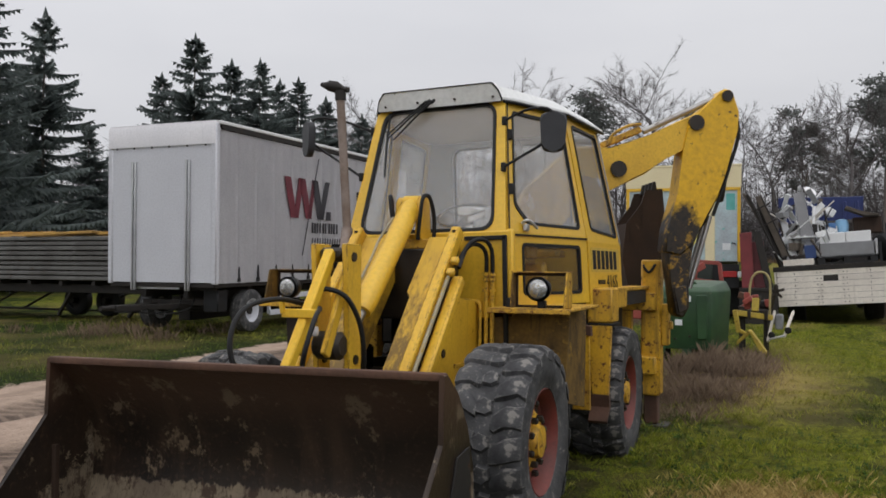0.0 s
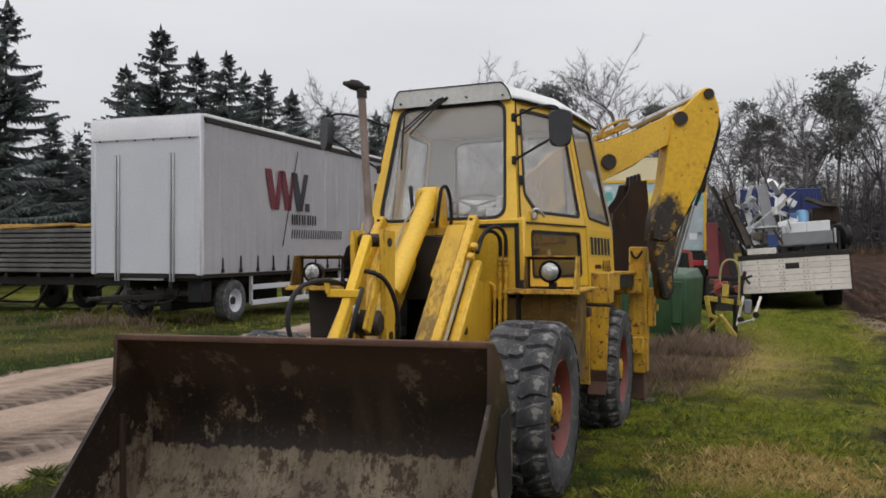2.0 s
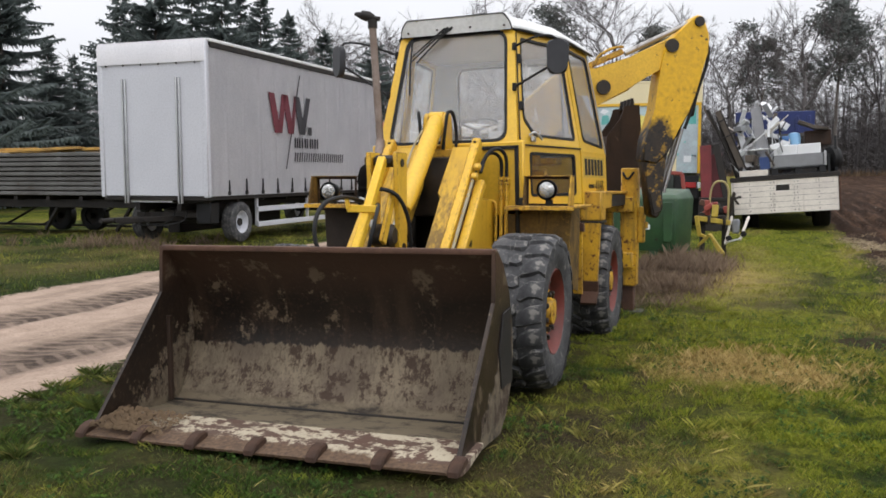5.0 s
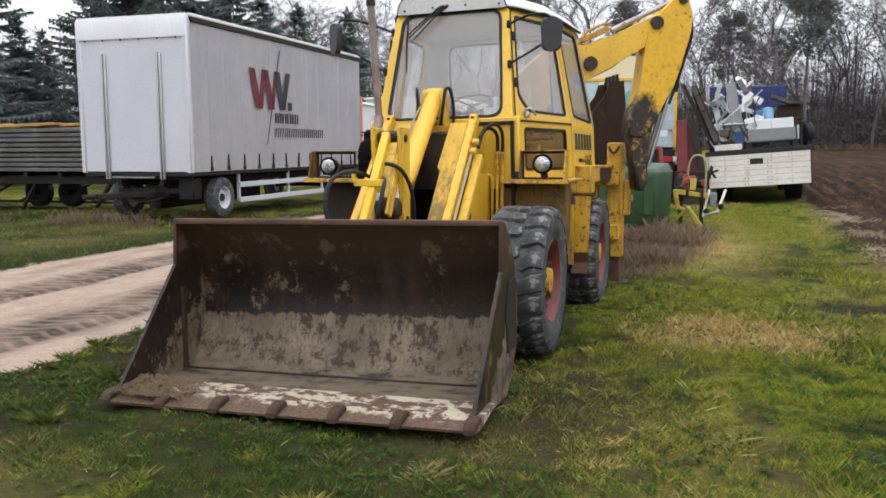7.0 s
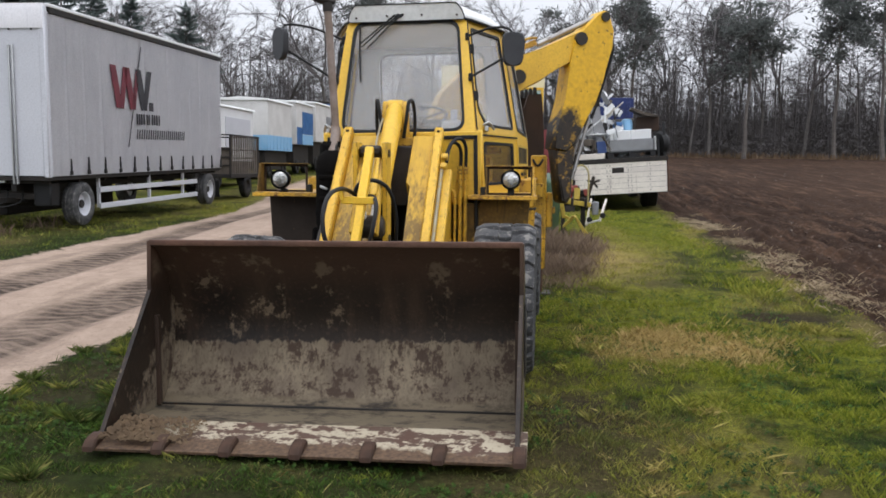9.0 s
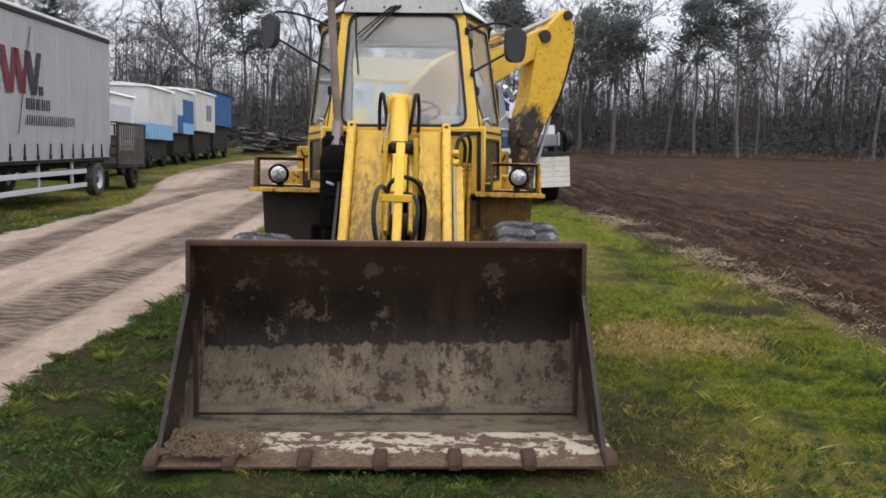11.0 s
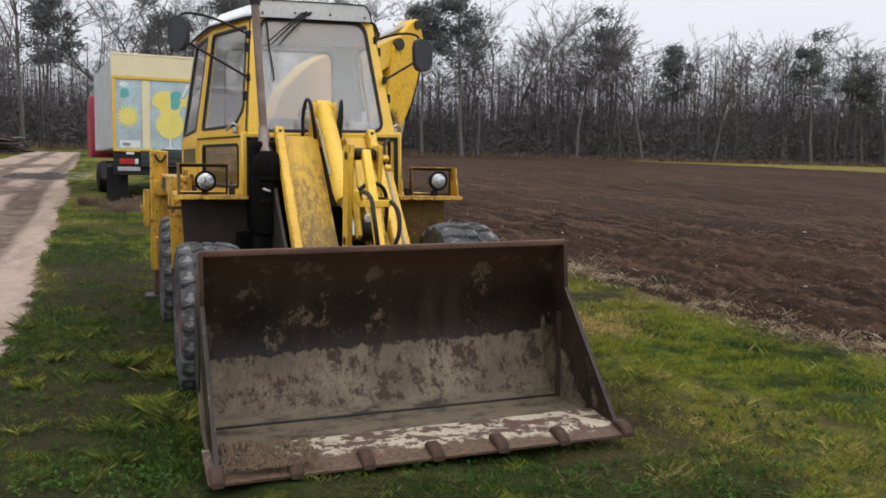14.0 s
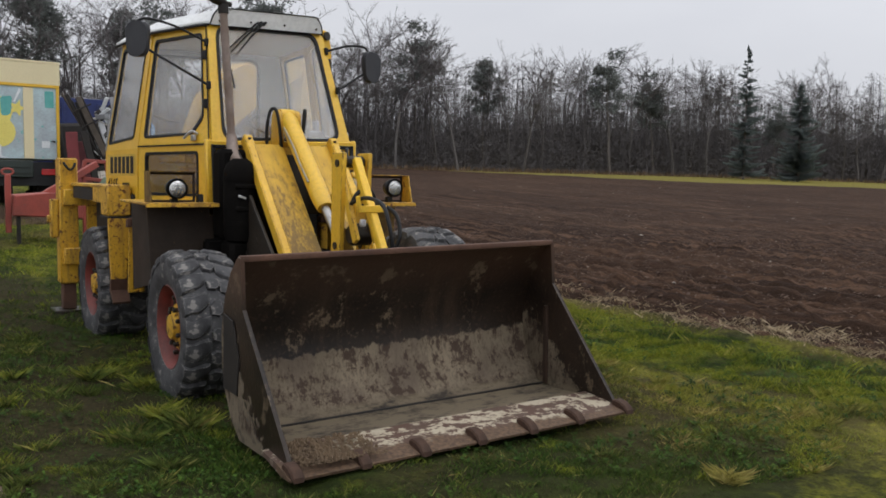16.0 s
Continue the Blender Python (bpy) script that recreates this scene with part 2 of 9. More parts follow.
PANEL_GREY = surface("pale_grey_panel", (0.57, 0.58, 0.62), (0.52, 0.53, 0.57), 0.7, 30, 0.42, 0, 0.03, 0.004)
ALU = surface("dull_aluminium", (0.52, 0.53, 0.54), (0.42, 0.42, 0.43), 3, 60, 0.42, 0.7, 0.05, 0.003)
GALV = surface("galvanised_sheet", (0.27, 0.28, 0.29), (0.18, 0.19, 0.20), 3, 50, 0.5, 0.4, 0.1, 0.004)
GREY_BOX = surface("grey_plastic", (0.24, 0.25, 0.26), (0.2, 0.2, 0.21), 4, 60, 0.55, 0, 0.05, 0.003)
WORK_WHITE = surface("dirty_white_boards", (0.76, 0.71, 0.63), (0.64, 0.59, 0.53), 3, 35, 0.65, 0, 0.12, 0.006, ((0.36, 0.31, 0.26), 0.66, 8), ((0.40, 0.36, 0.31), 0.6), 0.12)
WOOD_YELLOW = surface("yellow_formwork_timber", (0.50, 0.28, 0.05), (0.32, 0.19, 0.06), 3, 30, 0.7, 0, 0.15, 0.006, None, None, 0.3)
WOOD_GREY = surface("weathered_wood", (0.115, 0.094, 0.075), (0.070, 0.058, 0.048), 4, 40, 0.85, 0, 0.25, 0.006, None, None, 0.3)
LOGO_RED = surface("dark_red_print", (0.15, 0.014, 0.026), (0.10, 0.014, 0.024), 3, 50, 0.5, 0, 0.02, 0.002)
STACK_STEEL = surface("burnt_stack_steel", (0.28, 0.225, 0.195), (0.17, 0.12, 0.09), 5, 60, 0.6, 0.3, 0.1, 0.004)
LOGO_GREY = surface("anthracite_print", (0.022, 0.021, 0.026), (0.030, 0.028, 0.034), 3, 50, 0.5, 0, 0.02, 0.002)
SUN_YELLOW = surface("pale_yellow_print", (0.78, 0.68, 0.17), (0.74, 0.63, 0.15), 3, 40, 0.5, 0, 0.02, 0.002)
TEAL_PRINT = surface("misty_teal_print", (0.46, 0.60, 0.62), (0.34, 0.36, 0.40), 1.6, 25, 0.35, 0, 0.02, 0.002, ((0.13, 0.42, 0.38), 0.62, 2.2))
TEAL_DARK = surface("deep_teal_print", (0.08, 0.36, 0.33), (0.14, 0.42, 0.40), 4, 25, 0.35, 0, 0.02, 0.002)
PRINT_WHITE = surface("white_print", (0.75, 0.77, 0.78), (0.66, 0.7, 0.72), 4, 25, 0.35, 0, 0.02, 0.002)
LAMP_LENS = surface("fluted_lamp_glass", (0.62, 0.62, 0.60), (0.20, 0.20, 0.19), 26, 90, 0.14, 0.85, 0.55, 0.012)
TAIL_RED = surface("red_lamp_plastic", (0.45, 0.02, 0.02), (0.35, 0.02, 0.02), 8, 80, 0.2, 0, 0.05, 0.002)
SEAT = surface("dark_seat_vinyl", (0.035, 0.034, 0.033), (0.05, 0.048, 0.045), 6, 90, 0.6, 0, 0.1, 0.003)
WIND_GLASS = glass("windscreen_glass", (0.98, 0.99, 0.99), 0.17, (0.93, 0.93, 0.93))
SIDE_GLASS = glass("side_window_glass", (0.97, 0.98, 0.98), 0.24, (0.88, 0.86, 0.84))
CLEAR_GLASS = glass("cleaner_side_glass", (0.98, 0.99, 0.99), 0.14, (0.93, 0.93, 0.92))
REAR_GLASS = glass("rear_window_glass", (0.98, 0.98, 0.98), 0.06, (0.80, 0.80, 0.80))
LOW_GLASS = glass("lower_door_glass", (0.90, 0.91, 0.89), 0.06, (0.5, 0.48, 0.44))
LINING = surface("grey_cab_lining", (0.30, 0.30, 0.30), (0.24, 0.24, 0.24), 4, 60, 0.7)
SOOT = surface("sooty_black_steel", (0.0045, 0.0042, 0.004), (0.009, 0.008, 0.007), 7, 60, 0.9, 0.0, 0.3, 0.01, None, None, 0.0, 0.05)
BARK = surface("grey_brown_bark", (0.15, 0.13, 0.118), (0.10, 0.088, 0.080), 3, 25, 0.9, 0, 0.3, 0.02)
BARK_PALE = surface("pale_grey_bark", (0.135, 0.122, 0.114), (0.085, 0.077, 0.072), 3, 25, 0.9, 0, 0.3, 0.02)
# twig grey is lifted to carry some of the distance haze
TWIG = surface("bare_twigs", (0.135, 0.122, 0.121), (0.102, 0.093, 0.093), 0.8, 12, 0.9, 0, 0.0, 0.01)
BRUSH = surface("leafless_undergrowth", (0.108, 0.098, 0.098), (0.082, 0.074, 0.075), 0.25, 6, 0.95, 0, 0.0, 0.01)


def foliage(name, a, b, rough=0.75, thin=0.0):
    """Leaf colour that varies from piece to piece; thin leaves let some light through."""
    m, n, l, p = nodes_of(name)
    g = n.new("ShaderNodeNewGeometry")
    co = n.new("ShaderNodeTexCoord").outputs["Object"]
    c = mix_node(n, l, g.outputs["Random Per Island"], a, b)
    c = mix_node(n, l, ramp_node(n, l, noise_node(n, l, co, 0.7), 0.35, 0.7), c, tuple(0.7 * v for v in a))
    l.new(c, p.inputs["Base Color"])
    p.inputs["Roughness"].default_value = rough
    p.inputs["Specular IOR Level"].default_value = 0.15
    if thin:
        t, mx = n.new("ShaderNodeBsdfTranslucent"), n.new("ShaderNodeMixShader")
        mx.inputs["Fac"].default_value = thin
        l.new(c, t.inputs["Color"])
        l.new(p.outputs["BSDF"], mx.inputs[1])
        l.new(t.outputs["BSDF"], mx.inputs[2])
        l.new(mx.outputs["Shader"], n["Material Output"].inputs["Surface"])
    return m


# both needle colours are paler than real: distance haze put into the colour
SPRUCE = foliage("spruce_needles", (0.146, 0.174, 0.168), (0.212, 0.246, 0.236), 0.75, 0.5)
PINE = foliage("pine_needles", (0.150, 0.163, 0.154), (0.210, 0.222, 0.210), 0.75, 0.5)


def grass_material(name, dry=False):
    m, n, l, p = nodes_of(name)
    g = n.new("ShaderNodeNewGeometry")
    at = n.new("ShaderNodeAttribute")
    at.attribute_name = "dry"
    r = g.outputs["Random Per Island"]
    pos = n.new("ShaderNodeNewGeometry").outputs["Position"]
    lu = n.new("ShaderNodeAttribute")
    lu.attribute_name = "lush_shade"
    tone = ramp_node(n, l, math_node(n, l, "ADD", lu.outputs["Fac"], math_node(n, l, "MULTIPLY", math_node(n, l, "ADD", noise_node(n, l, pos, 3.2, 6, 0.72), -0.5), 2.2)), 0.30, 0.70)
    deep = mix_node(n, l, r, (0.016, 0.036, 0.006), (0.074, 0.128, 0.020))
    fresh = mix_node(n, l, r, (0.098, 0.138, 0.013), (0.300, 0.315, 0.036))
    live = mix_node(n, l, tone, deep, fresh)
    straw = mix_node(n, l, r, (0.24, 0.165, 0.055), (0.56, 0.42, 0.17))
    c = mix_node(n, l, at.outputs["Fac"], live, straw)
    l.new(c, p.inputs["Base Color"])
    p.inputs["Roughness"].default_value = 0.7
    p.inputs["Specular IOR Level"].default_value = 0.15
    return m


GRASS = grass_material("grass_blades")


def ground_material():
    m, n, l, p = nodes_of("meadow_track_and_field_soil")
    co = n.new("ShaderNodeNewGeometry").outputs["Position"]

    def attr(name):
        a = n.new("ShaderNodeAttribute")
        a.attribute_name = name
        return a.outputs["Fac"]

    big, mid, fine = noise_node(n, l, co, 0.55, 5), noise_node(n, l, co, 4.5, 5, 0.65), noise_node(n, l, co, 38, 4, 0.7)
    tuft = noise_node(n, l, co, 14, 5, 0.7)
    tone = ramp_node(n, l, math_node(n, l, "ADD", attr("lush_shade"), math_node(n, l, "MULTIPLY", math_node(n, l, "ADD", noise_node(n, l, co, 3.2, 6, 0.72), -0.5), 2.2)), 0.30, 0.70)
    deep = mix_node(n, l, ramp_node(n, l, tuft, 0.35, 0.65), (0.008, 0.014, 0.004), (0.030, 0.046, 0.009))
    fresh = mix_node(n, l, ramp_node(n, l, tuft, 0.35, 0.65), (0.040, 0.052, 0.008), (0.180, 0.187, 0.017))
    grass = mix_node(n, l, tone, deep, fresh)
    grass = mix_node(n, l, ramp_node(n, l, big, 0.56, 0.70), grass, (0.042, 0.042, 0.016))
    grass = mix_node(n, l, ramp_node(n, l, fine, 0.50, 0.70), grass, (0.026, 0.030, 0.010))
    straw = mix_node(n, l, ramp_node(n, l, fine, 0.3, 0.7), (0.48, 0.35, 0.14), (0.24, 0.165, 0.062))
    grass = mix_node(n, l, attr("dry"), grass, straw)
    litter_shade = mix_node(n, l, ramp_node(n, l, fine, 0.35, 0.65), (0.060, 0.046, 0.024), (0.012, 0.012, 0.006))
    grass = mix_node(n, l, attr("litter_shade"), grass, litter_shade)
    sand = mix_node(n, l, ramp_node(n, l, mid, 0.3, 0.75), (0.47, 0.357, 0.280), (0.34, 0.256, 0.200))
    sand = mix_node(n, l, ramp_node(n, l, fine, 0.5, 0.8), sand, (0.20, 0.15, 0.115))
    sand = mix_node(n, l, math_node(n, l, "MULTIPLY", ramp_node(n, l, noise_node(n, l, co, 1.0, 6, 0.7, (2.2, 0.5, 1)), 0.48, 0.62), 0.5), sand, (0.185, 0.136, 0.103))
    mud = mix_node(n, l, ramp_node(n, l, noise_node(n, l, co, 11, 5, 0.7), 0.35, 0.65), (0.110, 0.083, 0.066), (0.036, 0.028, 0.022))
    place = n.new("ShaderNodeSeparateXYZ")
    l.new(co, place.inputs["Vector"])
    along = math_node(n, l, "ADD", place.outputs["Y"], math_node(n, l, "MULTIPLY_ADD", attr("bent"), 0.75, math_node(n, l, "MULTIPLY", mid, 0.10)))
    lug = math_node(n, l, "SINE", math_node(n, l, "MULTIPLY", along, 2 * math.pi / 0.20))
    lug = ramp_node(n, l, math_node(n, l, "ADD", lug, math_node(n, l, "MULTIPLY_ADD", tuft, 1.6, -0.8)), 0.05, 0.75)
    mud = mix_node(n, l, math_node(n, l, "MULTIPLY", lug, 0.55), mud, (0.25, 0.188, 0.147))
    worn = ramp_node(n, l, noise_node(n, l, co, 1.3, 6, 0.75), 0.42, 0.64, (1, 1, 1, 1), (0.45, 0.45, 0.45, 1))
    sand = mix_node(n, l, math_node(n, l, "MULTIPLY", attr("rut"), worn), sand, mud)
    sand = mix_node(n, l, attr("wet"), sand, (0.055, 0.041, 0.031))
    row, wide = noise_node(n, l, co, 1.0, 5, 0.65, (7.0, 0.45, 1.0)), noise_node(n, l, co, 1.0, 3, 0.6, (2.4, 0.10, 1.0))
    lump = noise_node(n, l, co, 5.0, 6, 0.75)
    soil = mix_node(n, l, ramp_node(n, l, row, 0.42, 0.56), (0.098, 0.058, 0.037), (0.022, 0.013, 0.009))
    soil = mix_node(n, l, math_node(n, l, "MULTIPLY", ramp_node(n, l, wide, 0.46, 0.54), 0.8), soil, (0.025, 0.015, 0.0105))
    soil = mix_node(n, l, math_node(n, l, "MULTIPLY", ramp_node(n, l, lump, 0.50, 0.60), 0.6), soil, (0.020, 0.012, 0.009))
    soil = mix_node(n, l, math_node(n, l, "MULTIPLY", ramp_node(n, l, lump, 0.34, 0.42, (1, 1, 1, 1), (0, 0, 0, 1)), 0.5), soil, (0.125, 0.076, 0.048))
    soil = mix_node(n, l, ramp_node(n, l, fine, 0.50, 0.75), soil, (0.055, 0.033, 0.022))
    soil = mix_node(n, l, math_node(n, l, "MULTIPLY", ramp_node(n, l, noise_node(n, l, co, 0.12, 3), 0.4, 0.7), 0.4), soil, (0.080, 0.048, 0.031))
    # ragged borders
    edge = math_node(n, l, "ADD", math_node(n, l, "MULTIPLY", math_node(n, l, "ADD", mid, -0.5), 0.7), math_node(n, l, "MULTIPLY", math_node(n, l, "ADD", tuft, -0.5), 0.8))
    k = ramp_node(n, l, math_node(n, l, "ADD", attr("track"), edge), 0.42, 0.58)
    c = mix_node(n, l, k, grass, sand)
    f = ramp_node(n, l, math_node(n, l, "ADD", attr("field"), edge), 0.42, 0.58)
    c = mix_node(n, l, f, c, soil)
    l.new(c, p.inputs["Base Color"])
    l.new(math_node(n, l, "MULTIPLY_ADD", attr("wet"), -0.8, 0.92), p.inputs["Roughness"])
    p.inputs["Specular IOR Level"].default_value = 0.06
    h = math_node(n, l, "ADD", mid, math_node(n, l, "MULTIPLY", fine, 0.5))
    h = math_node(n, l, "ADD", h, math_node(n, l, "MULTIPLY", math_node(n, l, "MULTIPLY", lug, attr("rut")), 0.5))
    l.new(bump_node(n, l, h, 0.9, 0.045), p.inputs["Normal"])
    return m


def bucket_material(side=False):
    """Dark worn steel with a tide of pale dried mortar low inside the scoop, only in the corner on its side plates."""
    m, n, l, p = nodes_of("mortar_stained_side_plate" if side else "mortar_stained_bucket_steel")
    co = n.new("ShaderNodeTexCoord").outputs["Object"]
    sep = n.new("ShaderNodeSeparateXYZ")
    l.new(co, sep.inputs["Vector"])
    big, fine = noise_node(n, l, co, 3.0), noise_node(n, l, co, 42.0, 4)
    drip = noise_node(n, l, co, 9.0, 6, 0.72, (1.6, 0.5, 0.5))
    steel = mix_node(n, l, ramp_node(n, l, big, 0.35, 0.68), (0.024, 0.016, 0.011), (0.010, 0.0075, 0.006))
    steel = mix_node(n, l, ramp_node(n, l, fine, 0.55, 0.8), steel, (0.055, 0.033, 0.022))
    rust_zone = ramp_node(n, l, math_node(n, l, "MULTIPLY_ADD", sep.outputs["Z"], 1.0, math_node(n, l, "MULTIPLY_ADD", big, 0.3, -0.15)), 0.74, 1.0)
    steel = mix_node(n, l, rust_zone, steel, (0.066, 0.036, 0.023))
    wash = noise_node(n, l, co, 5.0, 5, 0.6, (1.6, 0.4, 0.25))
    steel = mix_node(n, l, math_node(n, l, "MULTIPLY", ramp_node(n, l, wash, 0.52, 0.72), 0.5), steel, (0.060, 0.037, 0.024))
    band = math_node(n, l, "MULTIPLY", ramp_node(n, l, sep.outputs["Z"], 0.80, 0.86), ramp_node(n, l, sep.outputs["Z"], 0.95, 0.99, (1, 1, 1, 1), (0, 0, 0, 1)))
    patch = math_node(n, l, "ADD", noise_node(n, l, co, 6.0, 6, 0.72, (1.0, 1.0, 0.8)), math_node(n, l, "MULTIPLY_ADD", band, 0.12, -0.07))
    steel = mix_node(n, l, math_node(n, l, "MULTIPLY", ramp_node(n, l, patch, 0.588, 0.645), 0.85), steel, (0.130, 0.097, 0.064))
    mortar = mix_node(n, l, ramp_node(n, l, big, 0.3, 0.7), (0.215, 0.172, 0.118), (0.118, 0.094, 0.064))
    mortar = mix_node(n, l, ramp_node(n, l, noise_node(n, l, co, 46, 6, 0.8, (1, 1, 0.3)), 0.48, 0.68), mortar, (0.075, 0.058, 0.042))
    mortar = mix_node(n, l, math_node(n, l, "MULTIPLY", ramp_node(n, l, noise_node(n, l, co, 5, 4, 0.6, (1, 1, 0.35)), 0.52, 0.66), 0.6), mortar, (0.105, 0.080, 0.060))
    mortar = mix_node(n, l, math_node(n, l, "MULTIPLY", ramp_node(n, l, noise_node(n, l, co, 11, 7, 0.8, (1, 1, 0.6)), 0.50, 0.56), 0.92), mortar, (0.048, 0.030, 0.021))
    level = math_node(n, l, "ADD", math_node(n, l, "ADD", sep.outputs["Z"], math_node(n, l, "MULTIPLY", sep.outputs["X"], -0.022)), math_node(n, l, "MULTIPLY", drip, 0.14))
    floor_k = ramp_node(n, l, math_node(n, l, "ADD", sep.outputs["Z"], math_node(n, l, "MULTIPLY_ADD", fine, 0.05, -0.025)), 0.118, 0.15, (1, 1, 1, 1), (0, 0, 0, 1))
    grime = mix_node(n, l, ramp_node(n, l, noise_node(n, l, co, 8, 6, 0.75, (0.6, 1, 1)), 0.38, 0.52), (0.040, 0.033, 0.026), (0.150, 0.120, 0.080))
    mortar = mix_node(n, l, floor_k, mortar, grime)
    if side:
        level = math_node(n, l, "ADD", math_node(n, l, "MULTIPLY", sep.outputs["Y"], -0.62), math_node(n, l, "ADD", math_node(n, l, "MULTIPLY", noise_node(n, l, co, 10, 6, 0.75), 0.55), math_node(n, l, "MULTIPLY_ADD", sep.outputs["Z"], 0.75, -0.04)))
    k = ramp_node(n, l, level, 0.505, 0.514, (1, 1, 1, 1), (0, 0, 0, 1))
    c = mix_node(n, l, k, steel, mortar)
    l.new(c, p.inputs["Base Color"])
    p.inputs["Specular IOR Level"].default_value = 0.28
    l.new(mix_node(n, l, k, (0.40, 0.40, 0.40), (0.85, 0.85, 0.85)), p.inputs["Roughness"])
    l.new(bump_node(n, l, fine, 0.3, 0.006), p.inputs["Normal"])
    return m


def greasy_paint():
    """Yellow paint drowned in old grease towards its foot, with clean patches left."""
    m, n, l, p = nodes_of("grease_stained_yellow_paint")
    co = n.new("ShaderNodeTexCoord").outputs["Object"]
    sep = n.new("ShaderNodeSeparateXYZ")
    l.new(co, sep.inputs["Vector"])
    big, fine = noise_node(n, l, co, 4.5, 5, 0.65), noise_node(n, l, co, 22.0, 4)
    paint = mix_node(n, l, ramp_node(n, l, fine, 0.4, 0.75), (0.72, 0.42, 0.010), (0.55, 0.31, 0.012))
    paint = mix_node(n, l, ramp_node(n, l, noise_node(n, l, co, 13, 5, 0.65), 0.64, 0.68), paint, (0.05, 0.028, 0.018))
    dirt = mix_node(n, l, ramp_node(n, l, fine, 0.35, 0.7), (0.007, 0.0055, 0.004), (0.032, 0.019, 0.008))
    dirt = mix_node(n, l, ramp_node(n, l, noise_node(n, l, co, 9.0, 5, 0.7), 0.56, 0.64), dirt, (0.30, 0.165, 0.012))
    level = math_node(n, l, "ADD", sep.outputs["Z"], math_node(n, l, "MULTIPLY", big, 1.8))
    c = mix_node(n, l, ramp_node(n, l, math_node(n, l, "ADD", level, -2.74), 0.05, 0.36, (1, 1, 1, 1), (0, 0, 0, 1)), paint, dirt)
    l.new(c, p.inputs["Base Color"])
    p.inputs["Roughness"].default_value = 0.5
    l.new(bump_node(n, l, fine, 0.15, 0.006), p.inputs["Normal"])
    return m


def arm_paint():
    """Loader arm paint under streaks of brown dust and oil, thickest in a low patchy crust."""
    m, n, l, p = nodes_of("dusty_arm_paint")
    co = n.new("ShaderNodeTexCoord").outputs["Object"]
    sep = n.new("ShaderNodeSeparateXYZ")
    l.new(co, sep.inputs["Vector"])
    big, fine = noise_node(n, l, co, 3.0, 5, 0.6), noise_node(n, l, co, 20.0, 6, 0.75, (1.5, 0.55, 0.55))
    run = noise_node(n, l, co, 6.0, 5, 0.7, (4.0, 0.6, 0.6))
    c = mix_node(n, l, ramp_node(n, l, big, 0.35, 0.7), (0.66, 0.40, 0.026), (0.52, 0.31, 0.026))
    c = mix_node(n, l, math_node(n, l, "MULTIPLY", ramp_node(n, l, run, 0.46, 0.68), 0.55), c, (0.30, 0.185, 0.030))
    crust = math_node(n, l, "ADD", math_node(n, l, "MULTIPLY", sep.outputs["Z"], -0.58), math_node(n, l, "ADD", math_node(n, l, "MULTIPLY_ADD", fine, 1.3, -0.03), math_node(n, l, "MULTIPLY", big, 0.40)))
    c = mix_node(n, l, math_node(n, l, "MULTIPLY", ramp_node(n, l, crust, 0.00, 0.26), 0.80), c, (0.105, 0.060, 0.018))
    c = mix_node(n, l, ramp_node(n, l, noise_node(n, l, co, 24.0, 4, 0.6), 0.68, 0.72), c, (0.07, 0.035, 0.018))
    l.new(c, p.inputs["Base Color"])
    p.inputs["Roughness"].default_value = 0.55
    l.new(bump_node(n, l, fine, 0.15, 0.006), p.inputs["Normal"])
    return m


def edge_material():
    m, n, l, p = nodes_of("cutting_edge_steel")
    co = n.new("ShaderNodeTexCoord").outputs["Object"]
    big, fine = noise_node(n, l, co, 6.0, 5, 0.7, (0.8, 1.4, 1)), noise_node(n, l, co, 50.0, 4)
    c = mix_node(n, l, ramp_node(n, l, big, 0.46, 0.50), (0.085, 0.050, 0.034), (0.40, 0.345, 0.25))
    c = mix_node(n, l, ramp_node(n, l, noise_node(n, l, co, 9, 4, 0.7), 0.52, 0.56), c, (0.085, 0.045, 0.03))
    c = mix_node(n, l, ramp_node(n, l, fine, 0.55, 0.8), c, (0.09, 0.055, 0.04))
    sep = n.new("ShaderNodeSeparateXYZ")
    l.new(co, sep.inputs["Vector"])
    lip = math_node(n, l, "ADD", sep.outputs["Y"], math_node(n, l, "MULTIPLY", noise_node(n, l, co, 7, 5, 0.7), 0.22))
    lip = math_node(n, l, "ADD", lip, math_node(n, l, "MULTIPLY", sep.outputs["X"], 0.045))
    c = mix_node(n, l, ramp_node(n, l, math_node(n, l, "ADD", lip, 1.0), 0.50, 0.53, (1, 1, 1, 1), (0, 0, 0, 1)), c, mix_node(n, l, ramp_node(n, l, fine, 0.35, 0.65), (0.135, 0.082, 0.045), (0.062, 0.036, 0.022)))
    l.new(c, p.inputs["Base Color"])
    p.inputs["Roughness"].default_value = 0.8
    l.new(bump_node(n, l, fine, 0.35, 0.006), p.inputs["Normal"])
    return m


GROUND, BUCKET, SIDE_STEEL, EDGE, GREASY_YELLOW, ARM_PAINT = ground_material(), bucket_material(), bucket_material(True), edge_material(), greasy_paint(), arm_paint()

# ---- mesh helpers ----
def finish(me, smooth):
    if smooth:
        me.shade_smooth()
        me.set_sharp_from_angle(angle=radians(38))


def part(name, bm, material, parent, label="", smooth=True):
    """A bmesh as one mesh object under a thing or a part."""
    bmesh.ops.recalc_face_normals(bm, faces=bm.faces)
    me = bpy.data.meshes.new(name)
    bm.to_mesh(me)
    bm.free()
    for m in material if isinstance(material, (list, tuple)) else [material]:
        me.materials.append(m)
    finish(me, smooth)
    ob = new(name, me)
    ob.parent = parent
    if label:
        ob["label"] = label
    return ob


